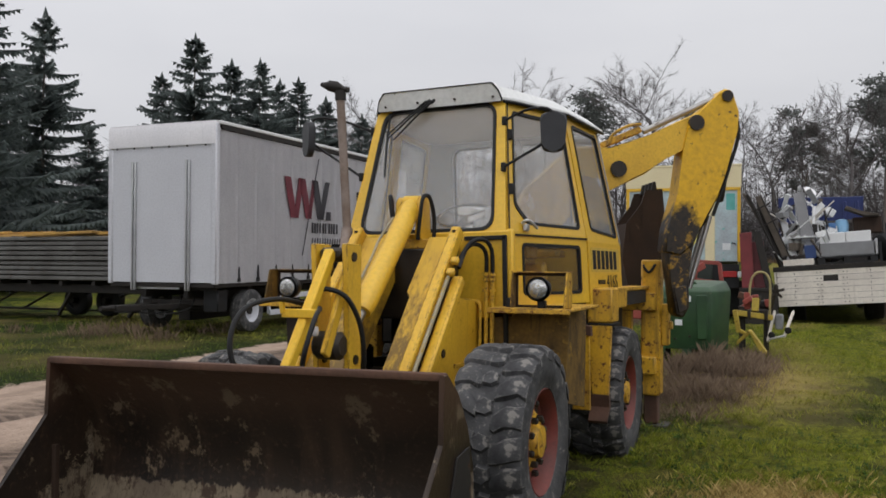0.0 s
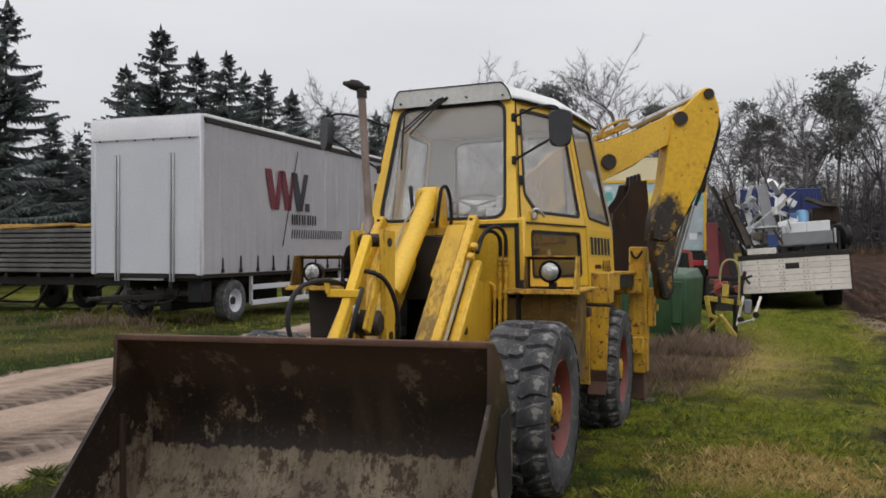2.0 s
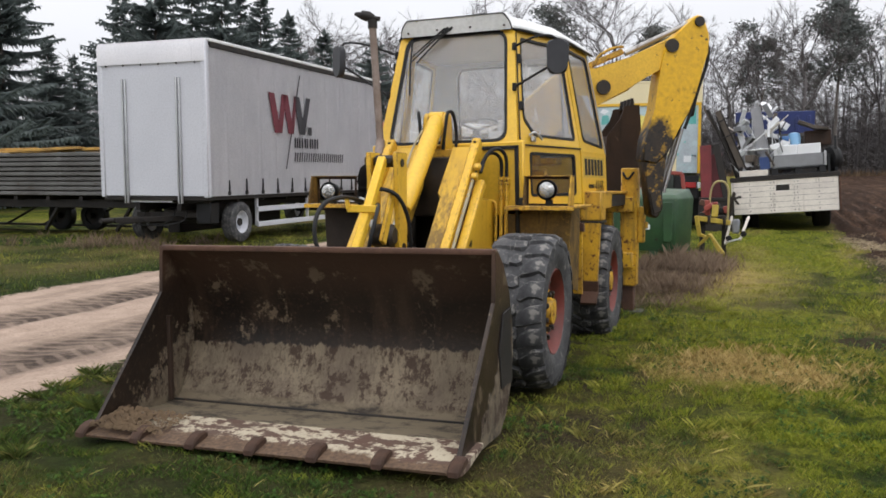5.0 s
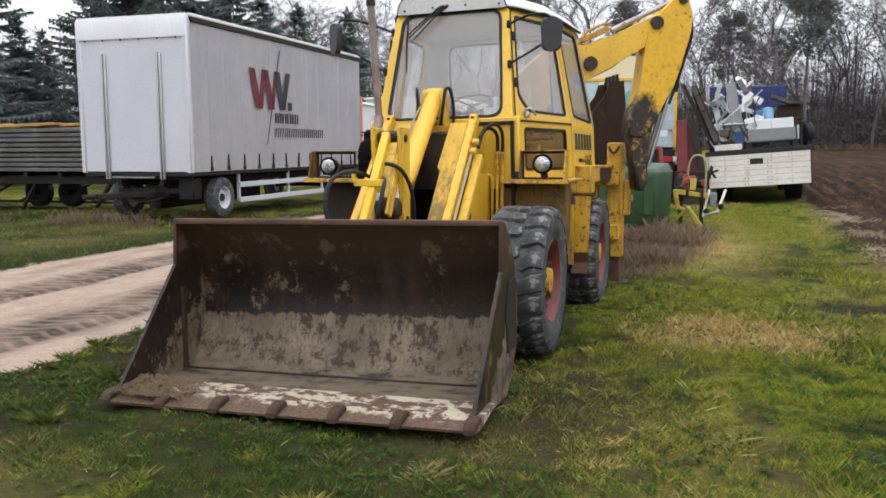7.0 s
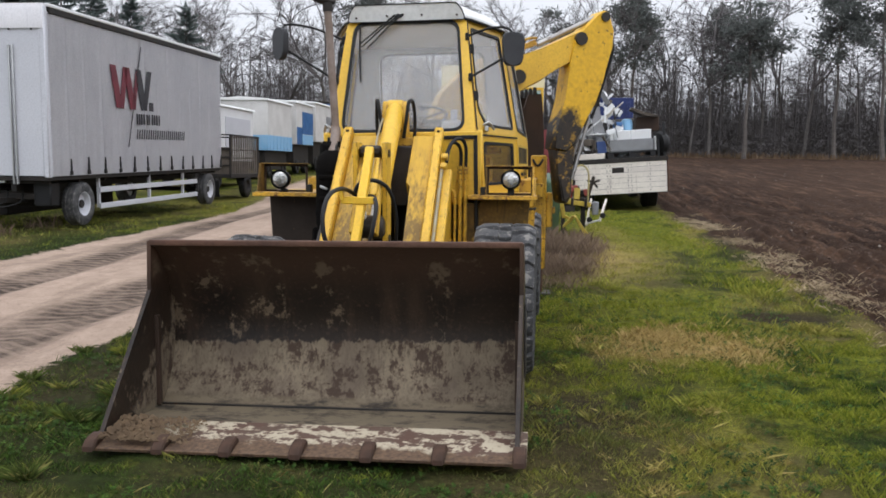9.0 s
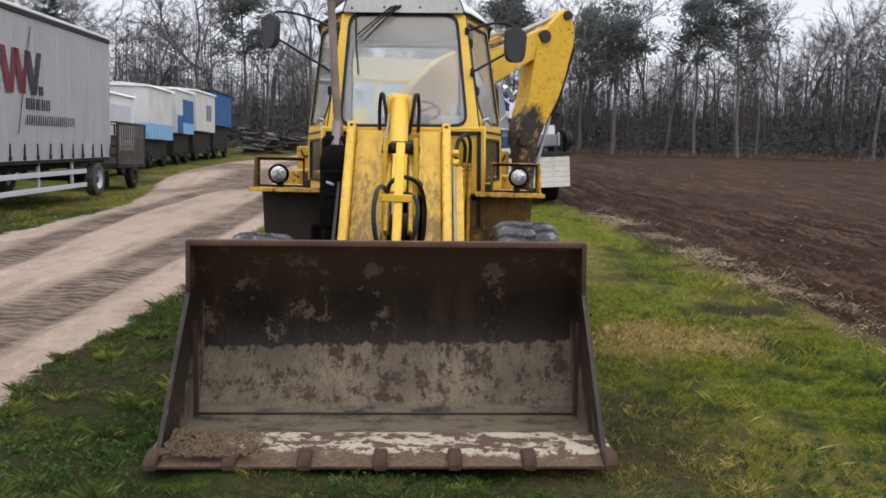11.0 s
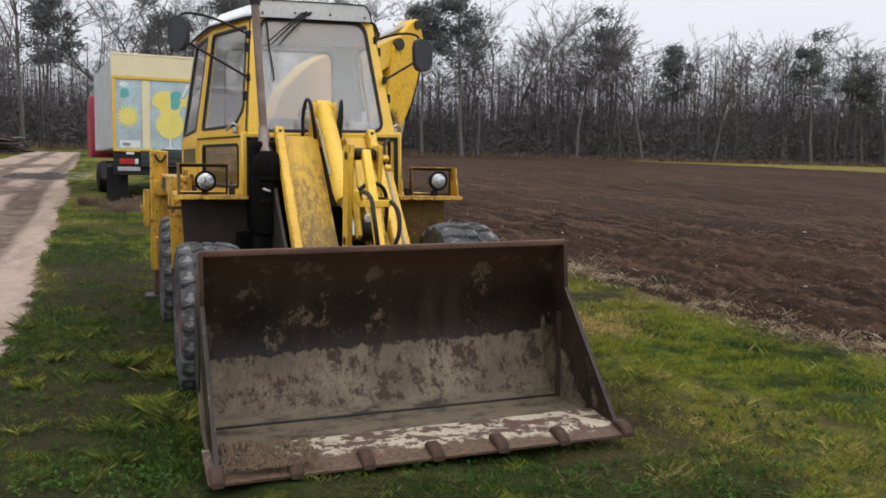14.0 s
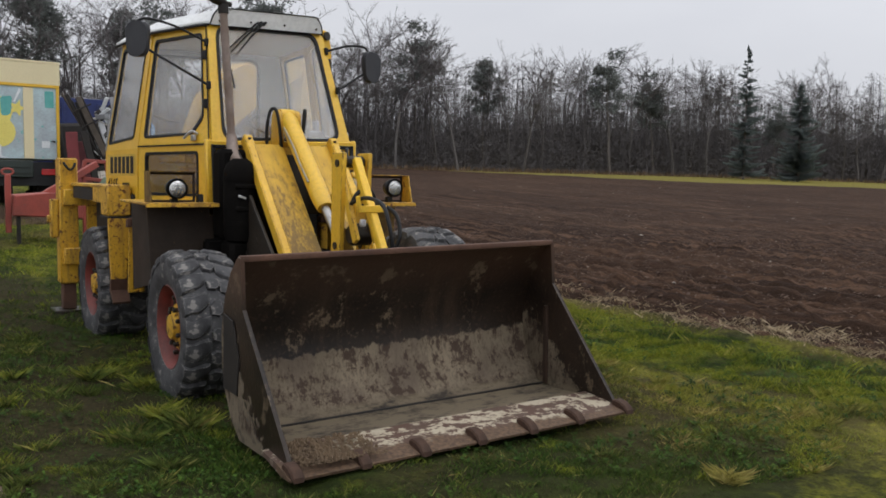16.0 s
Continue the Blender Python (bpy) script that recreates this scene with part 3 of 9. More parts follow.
def again(ob, m, parent=None):
    """One more object on ob's mesh, with its children, under the same parent."""
    c = copy_thing(ob, m)
    if parent:
        c.parent = parent
    return c


def thing(name, label, category, m=None, group="", kind=""):
    ob = new(name)
    ob.empty_display_size = 0.2
    if m is not None:
        ob.matrix_world = m
    return tagged(ob, label, category, group, kind)


def solid(name, bm, material, label, category, m=None, group="", kind="", smooth=True):
    """A thing of a single mesh."""
    ob = part(name, bm, material, None, "", smooth)
    if m is not None:
        ob.matrix_world = m
    return tagged(ob, label, category, group, kind)


def B():
    return bmesh.new()


def box(bm, c, s, bevel=0.0, turn=None, seg=1):
    """A box of centre c and size s, turned about its centre."""
    m = Matrix.Translation(c) @ (turn.to_4x4() if turn else Matrix()) @ Matrix.Diagonal((*s, 1))
    made = bmesh.ops.create_cube(bm, size=1.0, matrix=m)["verts"]
    if bevel:
        edges = list({e for v in made for e in v.link_edges})
        bmesh.ops.bevel(bm, geom=edges, offset=bevel, segments=seg, affect="EDGES", profile=0.5)
    return bm


def span(bm, lo, hi, bevel=0.0):
    return box(bm, [(a + b) / 2 for a, b in zip(lo, hi)], [b - a for a, b in zip(lo, hi)], bevel)


def basis(p0, p1, up=(0, 0, 1)):
    d = (Vector(p1) - Vector(p0)).normalized()
    u = Vector(up)
    if abs(d.dot(u)) > 0.98:
        u = Vector((0, 1, 0))
    s = d.cross(u).normalized()
    return Matrix((s, d, s.cross(d))).transposed()


def beam(bm, p0, p1, w, h, bevel=0.0, up=(0, 0, 1)):
    """A bar from p0 to p1, w across and h high."""
    p0, p1 = Vector(p0), Vector(p1)
    return box(bm, (p0 + p1) / 2, (w, (p1 - p0).length, h), bevel, basis(p0, p1, up))


def prism(bm, pts, axis, a, b, bevel=0.0):
    """A plate: the outline pts in the two other axes (in xyz order), from a to b along axis."""
    i = "xyz".index(axis)

    def at(p, v):
        q = list(p)
        q.insert(i, v)
        return q

    va, vb = [bm.verts.new(at(p, a)) for p in pts], [bm.verts.new(at(p, b)) for p in pts]
    faces = [bm.faces.new(va), bm.faces.new(vb[::-1])]
    n = len(pts)
    for k in range(n):
        faces.append(bm.faces.new((va[k], vb[k], vb[(k + 1) % n], va[(k + 1) % n])))
    if bevel:
        edges = list({e for f in faces[:2] for e in f.edges})
        bmesh.ops.bevel(bm, geom=edges, offset=bevel, segments=1, affect="EDGES", profile=0.5)
    return bm


def tube(bm, pts, r, seg=8, caps=True):
    """A round bar or hose along pts; r is one radius or one for each point."""
    pts = [Vector(p) for p in pts]
    rs = r if isinstance(r, (list, tuple)) else [r] * len(pts)
    rings, side = [], None
    for k, p in enumerate(pts):
        d = (pts[min(k + 1, len(pts) - 1)] - pts[max(k - 1, 0)]).normalized()
        if side is None:
            side = d.cross(Vector((0, 0, 1)) if abs(d.z) < 0.9 else Vector((1, 0, 0))).normalized()
        side = (side - d * side.dot(d)).normalized()
        up = d.cross(side)
        rings.append([bm.verts.new(p + rs[k] * (math.cos(a) * side + math.sin(a) * up)) for a in (2 * math.pi * j / seg for j in range(seg))])
    for q, w in zip(rings, rings[1:]):
        for j in range(seg):
            bm.faces.new((q[j], q[(j + 1) % seg], w[(j + 1) % seg], w[j]))
    if caps:
        bm.faces.new(rings[0][::-1])
        bm.faces.new(rings[-1])
    return bm


def bend(pts, n=6):
    """A smooth line through pts."""
    pts = [Vector(p) for p in pts]
    out = []
    for k in range(len(pts) - 1):
        a, b, c, d = pts[max(k - 1, 0)], pts[k], pts[k + 1], pts[min(k + 2, len(pts) - 1)]
        for j in range(n):
            t = j / n
            out.append(0.5 * (2 * b + (c - a) * t + (2 * a - 5 * b + 4 * c - d) * t * t + (3 * b - a - 3 * c + d) * t**3))
    return out + [pts[-1]]


def lathe(bm, prof, axis="x", seg=32, m=None, ring=False):
    """A body turned about an axis, from (along, radius) pairs; a ring stays open in the middle."""
    m = m or Matrix()
    rings = []
    for a, r in prof:
        verts = []
        for j in range(seg):
            t = 2 * math.pi * j / seg
            c, s = r * math.cos(t), r * math.sin(t)
            verts.append(bm.verts.new(m @ Vector({"x": (a, c, s), "y": (c, a, s), "z": (c, s, a)}[axis])))
        rings.append(verts)
    for q, w in zip(rings, rings[1:] + (rings[:1] if ring else [])):
        for j in range(seg):
            bm.faces.new((q[j], q[(j + 1) % seg], w[(j + 1) % seg], w[j]))
    for end in () if ring else (rings[0], rings[-1]):
        bm.faces.new(end)
    return bm


def rounded(w0, w1, z0, z1, r, n=5):
    """A four-sided outline with round corners: half-widths w0 below and w1 above, from z0 to z1."""
    corners = [Vector((-w0, z0)), Vector((w0, z0)), Vector((w1, z1)), Vector((-w1, z1))]
    return round_corners(corners, r, n)


def round_corners(corners, r, n=5):
    corners, out = [Vector(c) for c in corners], []
    for k, c in enumerate(corners):
        p, q = (corners[k - 1] - c).normalized(), (corners[(k + 1) % len(corners)] - c).normalized()
        for j in range(n + 1):
            t = j / n
            out.append(c + p * r * (1 - t) ** 2 + q * r * t**2)
    return out


def frame_mesh(bm, outer, inner, place, thick):
    """A frame between two outlines with as many points, laid by place(u, v, depth)."""
    n = len(outer)
    rows = [[bm.verts.new(place(*p, d)) for p in line] for line, d in ((outer, 0), (inner, 0), (inner, thick), (outer, thick))]
    for a, b in ((0, 1), (1, 2), (2, 3), (3, 0)):
        for k in range(n):
            bm.faces.new((rows[a][k], rows[a][(k + 1) % n], rows[b][(k + 1) % n], rows[b][k]))
    return bm


def sheet(bm, outline, place, thick):
    """A flat pane of that outline, laid by place(u, v, depth)."""
    a, b = [bm.verts.new(place(*p, 0)) for p in outline], [bm.verts.new(place(*p, thick)) for p in outline]
    bm.faces.new(a), bm.faces.new(b[::-1])
    n = len(outline)
    for k in range(n):
        bm.faces.new((a[k], b[k], b[(k + 1) % n], a[(k + 1) % n]))
    return bm


def plane_place(o, u, v):
    """place() for a plane with origin o and edge directions u and v; depth goes along u x v."""
    o, u, v = Vector(o), Vector(u).normalized(), Vector(v)
    v = (v - u * v.dot(u)).normalized()
    w = u.cross(v)
    return lambda a, b, d=0.0: o + u * a + v * b + w * d


class Soup:
    """Many small faces gathered for one mesh."""

    def __init__(self):
        self.v, self.f, self.m = [], [], []

    def tri(self, a, b, c, mat=0):
        k = len(self.v)
        self.v += [a, b, c]
        self.f.append((k, k + 1, k + 2))
        self.m.append(mat)

    def limb(self, p0, p1, r0, r1, seg=4, mat=0):
        d = (p1 - p0).normalized()
        s = d.cross(Vector((0, 0, 1)) if abs(d.z) < 0.9 else Vector((1, 0, 0))).normalized()
        u, k = d.cross(s), len(self.v)
        for p, r in ((p0, r0), (p1, r1)):
            self.v += [p + r * (math.cos(t) * s + math.sin(t) * u) for t in (2 * math.pi * j / seg for j in range(seg))]
        for j in range(seg):
            self.f.append((k + j, k + (j + 1) % seg, k + seg + (j + 1) % seg, k + seg + j))
            self.m.append(mat)

    def mesh(self, name, *materials, smooth=False):
        me = bpy.data.meshes.new(name)
        me.from_pydata([tuple(p) for p in self.v], [], self.f)
        for m in materials:
            me.materials.append(m)
        if len(materials) > 1:
            me.polygons.foreach_set("material_index", self.m)
        finish(me, smooth)
        return me

# ---- ground ----
def vnoise(x, y, seed=0):
    """Smooth lattice noise in -1..1."""
    x, y = np.asarray(x, float), np.asarray(y, float)
    i, j = np.floor(x).astype(np.int64), np.floor(y).astype(np.int64)
    fx, fy = x - i, y - j
    fx, fy = fx * fx * (3 - 2 * fx), fy * fy * (3 - 2 * fy)

    def at(a, b):
        k = (a * 374761393 + b * 668265263 + seed * 974634777) & 0x7FFFFFFF
        k = ((k ^ (k >> 13)) * 1274126177) & 0x7FFFFFFF
        return ((k ^ (k >> 16)) & 0xFFFF) / 32767.5 - 1

    return (at(i, j) * (1 - fx) + at(i + 1, j) * fx) * (1 - fy) + (at(i, j + 1) * (1 - fx) + at(i + 1, j + 1) * fx) * fy


def step(a, b, v):
    t = np.clip((np.asarray(v, float) - a) / (b - a), 0, 1)
    return t * t * (3 - 2 * t)


def rise(x, y):
    """The lie of the land: level under the machine, rising to the woods, lower on the trailer side."""
    x, y = np.asarray(x, float), np.asarray(y, float)
    s = 0.024 * (np.clip(y, 2, 20) - 2) + 0.0372 * np.clip(y - 20, 0, 60)
    k = step(3, 8, -x) * (1 - step(15, 34, y))
    return s * (1 - 0.55 * k) + 0.06 * k


def track_edges(y):
    y = np.asarray(y, float)
    left = -6.05 - 0.35 * step(0, 12, y) - 2.7 * step(12, 31, y) + 1.7 * step(37, 50, y)
    right = -2.36 - 0.45 * step(6, 19, y) - 0.7 * step(20, 34, y) - 0.4 * step(40, 60, y)
    return left, right


def right_rut(y):
    return 3.25 + 0.016 * np.clip(y, -5, 15) + 0.45 * step(14, 24, y)


def left_rut(y):
    return 4.72 + 0.055 * np.clip(y, -5, 20) + 0.45 * step(5, 14, y) - 0.35 * step(18, 26, y)


def cover(x, y):
    """How much each spot is track, wheel rut, ploughed field and dry grass."""
    left, right = track_edges(y)
    wob = 0.10 * vnoise(x * 1.3, y * 0.7, 3) + 0.05 * vnoise(x * 4, y * 3, 4)
    track = step(-0.42, 0.42, np.minimum(x - left, right - x) + wob) * (1 - step(60, 66, y))
    rut = np.maximum(np.exp(-(((x + left_rut(y)) / 0.30) ** 4)), np.exp(-(((x + right_rut(y)) / 0.37) ** 4)))
    rut = rut * (1 - 0.25 * step(18, 30, y))
    rut = np.clip(rut * (0.85 + 0.35 * vnoise(x * 1.1, y * 0.5, 8)), 0, 1) * track
    rut = np.maximum(rut, 0.5 * track * step(20, 24, y) * step(0.1, 0.5, vnoise(x * 0.5, y * 0.25, 18)))
    far = np.hypot(x, y)
    field = step(-0.38, 0.38, x - 4.15 + wob * 1.4) * (1 - step(0.0, 3.0, far - (0.955 - 0.26 * step(28, 52, np.degrees(np.arctan2(x, y)))) * wood_edge(np.degrees(np.arctan2(x, y)))))
    dry = np.clip(1.5 * np.exp(-(((x - 2.2) / 0.66) ** 2 + ((y - 2.45) / 0.52) ** 2)) + 0.25 * vnoise(x * 5, y * 5, 70) - 0.15, 0, 1)
    dry = np.maximum(dry, 0.30 * np.exp(-(((x - 4.05) / 0.20) ** 2)) * step(0.0, 0.6, vnoise(x, y * 0.8, 9)))
    dry = np.maximum(dry, 0.40 * np.exp(-(((x - 4.0) / 0.34) ** 2)) * step(1.0, 4.0, y) * step(-0.25, 0.55, vnoise(x * 2.5, y * 0.9, 19) + 0.5 * vnoise(x * 6, y * 4, 20)))
    dry = np.maximum(dry, 0.75 * np.exp(-(((x - 1.7) / 1.0) ** 2 + ((y - 8.2) / 2.2) ** 2)))
    dry = np.maximum(dry, 0.25 * np.exp(-(((x + 8.6) / 1.6) ** 4)) * step(4, 6, y) * (0.5 + 0.5 * vnoise(x, y, 10)))
    dry = np.maximum(dry, 0.22 * step(0.15, 0.75, vnoise(x * 0.9, y * 0.6, 11)))
    dry = np.maximum(dry, 0.28 * step(45, 60, far) * (x > 0))
    return track, rut, field, np.clip(dry, 0, 1)


def wet_cover(x, y):
    """The shallow puddle in the bend of the track."""
    return step(0.15, 0.35, 1 - ((x + 4.1) / 1.8) ** 2 - ((y - 31.8) / 2.9) ** 2 + 0.35 * vnoise(x * 1.5, y * 1.0, 33))


def lush_shade(x, y):
    """Bright mossy turf on the field side, deeper green by the track and round the machine."""
    k = 0.45 + 0.30 * vnoise(x * 0.55, y * 0.5, 21) + 0.24 * vnoise(x * 1.7, y * 1.5, 22) + 0.22 * vnoise(x * 4.1, y * 3.7, 23)
    # the last dip is deeper green and painted shade in front of the bucket
    k = k + 0.28 * step(0.9, 2.2, x) - 0.42 * step(0.4, 1.6, -x) * (1 - step(9, 14, y)) - 0.42 * np.exp(-((y + 1.3) / 0.9) ** 2) * (1 - step(0.6, 2.0, x))
    return np.clip(np.maximum(k, step(30, 45, np.hypot(x, y)) * (x > 0)), 0, 1)


def litter_shade_cover(x, y):
    """Trodden brown litter round the machine and along the field edge, plus painted shade."""
    # the patch by the front wheel also holds the shade there as dark brown
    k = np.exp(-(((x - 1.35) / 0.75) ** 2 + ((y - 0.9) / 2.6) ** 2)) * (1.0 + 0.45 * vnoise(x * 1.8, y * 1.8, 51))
    # soily grass before the bucket, darkened for the shade by its lip
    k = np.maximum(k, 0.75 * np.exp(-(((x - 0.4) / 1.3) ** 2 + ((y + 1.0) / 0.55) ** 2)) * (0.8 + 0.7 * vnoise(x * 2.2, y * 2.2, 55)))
    k = np.maximum(k, 2.4 * np.exp(-(((x - 3.42) / 0.42) ** 2 + ((y - 3.8) / 0.30) ** 2)))
    k = np.maximum(k, 0.95 * np.exp(-(((x - 1.15 - 0.10 * (y - 6)) / 0.38) ** 2 + ((y - 7.6) / 2.1) ** 4)))
    k = np.maximum(k, 0.85 * np.exp(-(((x + 1.75) / 0.75) ** 4)) * (1 - step(6, 12, y)) * step(-0.7, 0.35, vnoise(x * 0.9, y * 0.7, 52)))
    k = np.maximum(k, 1.2 * np.exp(-(((x - 4.15) / 0.30) ** 2)) * (0.60 + 0.6 * vnoise(x * 2, y * 1.4, 53)))
    # everything under the machine's footprint is set dark
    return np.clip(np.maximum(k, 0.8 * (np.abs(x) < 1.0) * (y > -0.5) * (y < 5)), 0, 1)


WOOD_AZ = (-180, -60, -32, -15, 0, 20, 35, 50, 65, 80, 180)
WOOD_FAR = (70, 62, 66, 72, 80, 86, 93, 112, 128, 140, 140)


def wood_edge(az):
    return np.interp(az, WOOD_AZ, WOOD_FAR)


def lines(lo, hi, fine, grow, far):
    a = list(np.arange(lo, hi, fine))
    d, up, down = fine, [a[-1]], [a[0]]
    while up[-1] < far:
        d *= grow
        up.append(up[-1] + d)
    d = fine
    while down[-1] > -far:
        d *= grow
        down.append(down[-1] - d)
    return np.array(down[:0:-1] + a + up[1:])


gx, gy = np.meshgrid(lines(-6.6, 7.2, 0.055, 1.06, 900), lines(-1.9, 8.0, 0.055, 1.046, 900))
g_track, g_rut, g_field, g_dry = cover(gx, gy)
near = 1 - step(25, 60, np.hypot(gx, gy))
gz = rise(gx, gy)
gz = gz + near * (1 - g_track) * (1 - g_field) * (0.026 * vnoise(gx * 1.7, gy * 1.7, 1) + 0.016 * vnoise(gx * 6, gy * 6, 2))
bent = np.where(gx > -4.1, np.abs(gx + right_rut(gy)), np.abs(gx + left_rut(gy)))
gz = gz - near * g_rut * 0.055 - 0.02 * g_track * near
gz = gz + near * g_track * (1 - g_rut) * (0.02 * vnoise(gx * 2.5, gy * 1.2, 5) + 0.008 * vnoise(gx * 9, gy * 9, 6))
furrow = 0.060 * np.sin(2 * np.pi * (gx + 0.14 * vnoise(gx * 0.8, gy * 0.5, 12)) / 0.55)
clod = 0.040 * vnoise(gx * 5.5, gy * 3.5, 13) + 0.042 * vnoise(gx * 9, gy * 9, 14)
gz = gz + g_field * near * (furrow + clod - 0.02) + g_field * (1 - near) * 0.05 * vnoise(gx * 0.8, gy * 0.25, 15)
gz = gz + 0.05 * np.exp(-(((gx - 4.3) / 0.35) ** 2)) * near * (1 + 0.8 * vnoise(gx, gy * 1.5, 16))
rows_n, cols_n = gx.shape
ids = np.arange(rows_n * cols_n).reshape(rows_n, cols_n)
quads = np.stack([ids[:-1, :-1], ids[:-1, 1:], ids[1:, 1:], ids[1:, :-1]], -1).reshape(-1, 4)
g_me = bpy.data.meshes.new("ground")
g_me.vertices.add(gx.size)
g_me.vertices.foreach_set("co", np.stack([gx, gy, gz], -1).ravel())
g_me.loops.add(quads.size)
g_me.loops.foreach_set("vertex_index", quads.ravel())
g_me.polygons.add(len(quads))
g_me.polygons.foreach_set("loop_start", np.arange(0, quads.size, 4))
g_me.update(calc_edges=True)
for key, values in (("track", g_track), ("rut", np.clip(2.0 * g_rut, 0, 1)), ("bent", bent), ("field", g_field), ("dry", g_dry), ("litter_shade", litter_shade_cover(gx, gy)), ("lush_shade", lush_shade(gx, gy)), ("wet", wet_cover(gx, gy))):
    g_me.attributes.new(key, "FLOAT", "POINT").data.foreach_set("value", values.ravel().astype(np.float32))
g_me.materials.append(GROUND)
g_me.shade_smooth()
tagged(new("ground", g_me), "grass verge, rutted sandy track and ploughed brown field", "ground", kind="structure")


def ground_z(x, y):
    return float(rise(x, y))


def blades(name, n, area, tall, width, label, material, lean=0.5, keep=None, dry_add=0.0, seed=1, clump=0.0, tufts=0, spread=0.05, soil=0.62):
    """Grass blades scattered over an area as one mesh of stuff."""
    rng = np.random.default_rng(seed)
    x, y = rng.uniform(area[0], area[1], n), rng.uniform(area[2], area[3], n)
    fan = None
    if tufts:
        cx, cy, cr = rng.uniform(area[0], area[1], tufts), rng.uniform(area[2], area[3], tufts), rng.uniform(0.5, 1.3, tufts)
        which = rng.integers(0, tufts, n)
        fan, ro = rng.uniform(0, 2 * np.pi, n), spread * cr[which] * np.sqrt(rng.uniform(0, 1, n))
        x, y = cx[which] + ro * np.cos(fan), cy[which] + ro * np.sin(fan)
    tr, ru, fi, dr = cover(x, y)
    ok = (tr < 0.5) & (fi < soil)
    if keep is not None:
        ok &= keep(x, y, rng)
    if clump:
        ok &= rng.uniform(0, 1, n) < 0.25 + clump * (0.5 + 0.5 * vnoise(x * 2.2, y * 2.2, seed + 40))
    ok &= rng.uniform(0, 1, n) > 0.55 * litter_shade_cover(x, y) + 1.0 * np.exp(-(((x - 3.42) / 0.42) ** 2 + ((y - 3.8) / 0.30) ** 2))
    x, y, dr = x[ok], y[ok], dr[ok]
    fan = fan[ok] if tufts else None
    n = len(x)
    z = rise(x, y) + 0.026 * vnoise(x * 1.7, y * 1.7, 1) + 0.016 * vnoise(x * 6, y * 6, 2) - 0.006 + (0.075 if soil > 1 else 0.0)
    h = rng.uniform(*tall, n) * (0.7 + 0.6 * np.clip(0.5 + 0.7 * vnoise(x * 1.6, y * 1.6, 30 + seed), 0, 1)) * (0.4 + 1.2 * np.clip(0.5 + 0.9 * vnoise(x * 7, y * 7, 60 + seed), 0, 1))
    a, b = rng.uniform(0, 2 * np.pi, n), rng.uniform(0, 2 * np.pi, n)
    if tufts:
        b = fan + rng.normal(0, 1.4, n)
    w, out = rng.uniform(*width, n) / 2, h * rng.uniform(0.1, lean, n)
    v = np.empty((n, 4, 3))
    v[:, 0] = np.stack([x - w * np.cos(a), y - w * np.sin(a), z], -1)
    v[:, 1] = np.stack([x + w * np.cos(a), y + w * np.sin(a), z], -1)
    v[:, 2] = np.stack([x + 0.4 * out * np.cos(b) + 0.6 * w * np.cos(a), y + 0.4 * out * np.sin(b) + 0.6 * w * np.sin(a), z + 0.6 * h], -1)
    v[:, 3] = np.stack([x + out * np.cos(b), y + out * np.sin(b), z + h], -1)
    k = np.arange(n)[:, None] * 4
    f = np.concatenate([k + [0, 1, 2], k + [0, 2, 3]], 1).reshape(-1, 3)
    me = bpy.data.meshes.new(name)
    me.vertices.add(4 * n)
    me.vertices.foreach_set("co", v.ravel())
    me.loops.add(f.size)
    me.loops.foreach_set("vertex_index", f.ravel())
    me.polygons.add(len(f))
    me.polygons.foreach_set("loop_start", np.arange(0, f.size, 3))
    me.update(calc_edges=True)
    d = np.clip(dr * rng.uniform(0.6, 1.2, n) + dry_add + 0.25 * (rng.uniform(0, 1, n) < 0.12), 0, 1)
    me.attributes.new("dry", "FLOAT", "POINT").data.foreach_set("value", np.repeat(d, 4).astype(np.float32))
    # tall clumps get a brighter tint, painting lit tops and shaded gaps
    me.attributes.new("lush_shade", "FLOAT", "POINT").data.foreach_set("value", np.repeat(np.clip(lush_shade(x, y) + 0.35 * vnoise(x * 7, y * 7, 60 + seed), 0, 1), 4).astype(np.float32))
    me.materials.append(material)
    return tagged(new(name, me), label, "grass", kind="stuff")

# ---- the backhoe loader ----
loader = thing("backhoe_loader", "old yellow backhoe loader with chipped rusty paint, parked on grass", "loader")


def flip(bm, s):
    if s < 0:
        bmesh.ops.scale(bm, vec=(-1, 1, 1), verts=bm.verts)
    return bm


# scoop
SCOOP = [(-0.66, 0.085), (-0.36, 0.10), (0.05, 0.095), (0.15, 0.17), (0.23, 0.30), (0.27, 0.44), (0.27, 0.60), (0.21, 0.78), (0.11, 0.93), (0.0, 1.03)]


def scoop_shell():
    bm = B()
    inner = [Vector(p) for p in bend([(0, *p) for p in SCOOP], 4)]
    outer = []
    for k, p in enumerate(inner):
        d = inner[min(k + 1, len(inner) - 1)] - inner[max(k - 1, 0)]
        outer.append(p + 0.022 * Vector((0, d.z, -d.y)).normalized())
    rows = []
    for x in np.linspace(-1.04, 1.04, 9):
        rows.append([bm.verts.new((x, q.y, q.z)) for q in inner + outer[::-1]])
    m = len(rows[0])
    for a, b in zip(rows, rows[1:]):
        for k in range(m):
            bm.faces.new((a[k], a[(k + 1) % m], b[(k + 1) % m], b[k]))
    bm.faces.new(rows[0]), bm.faces.new(rows[-1][::-1])
    return bm


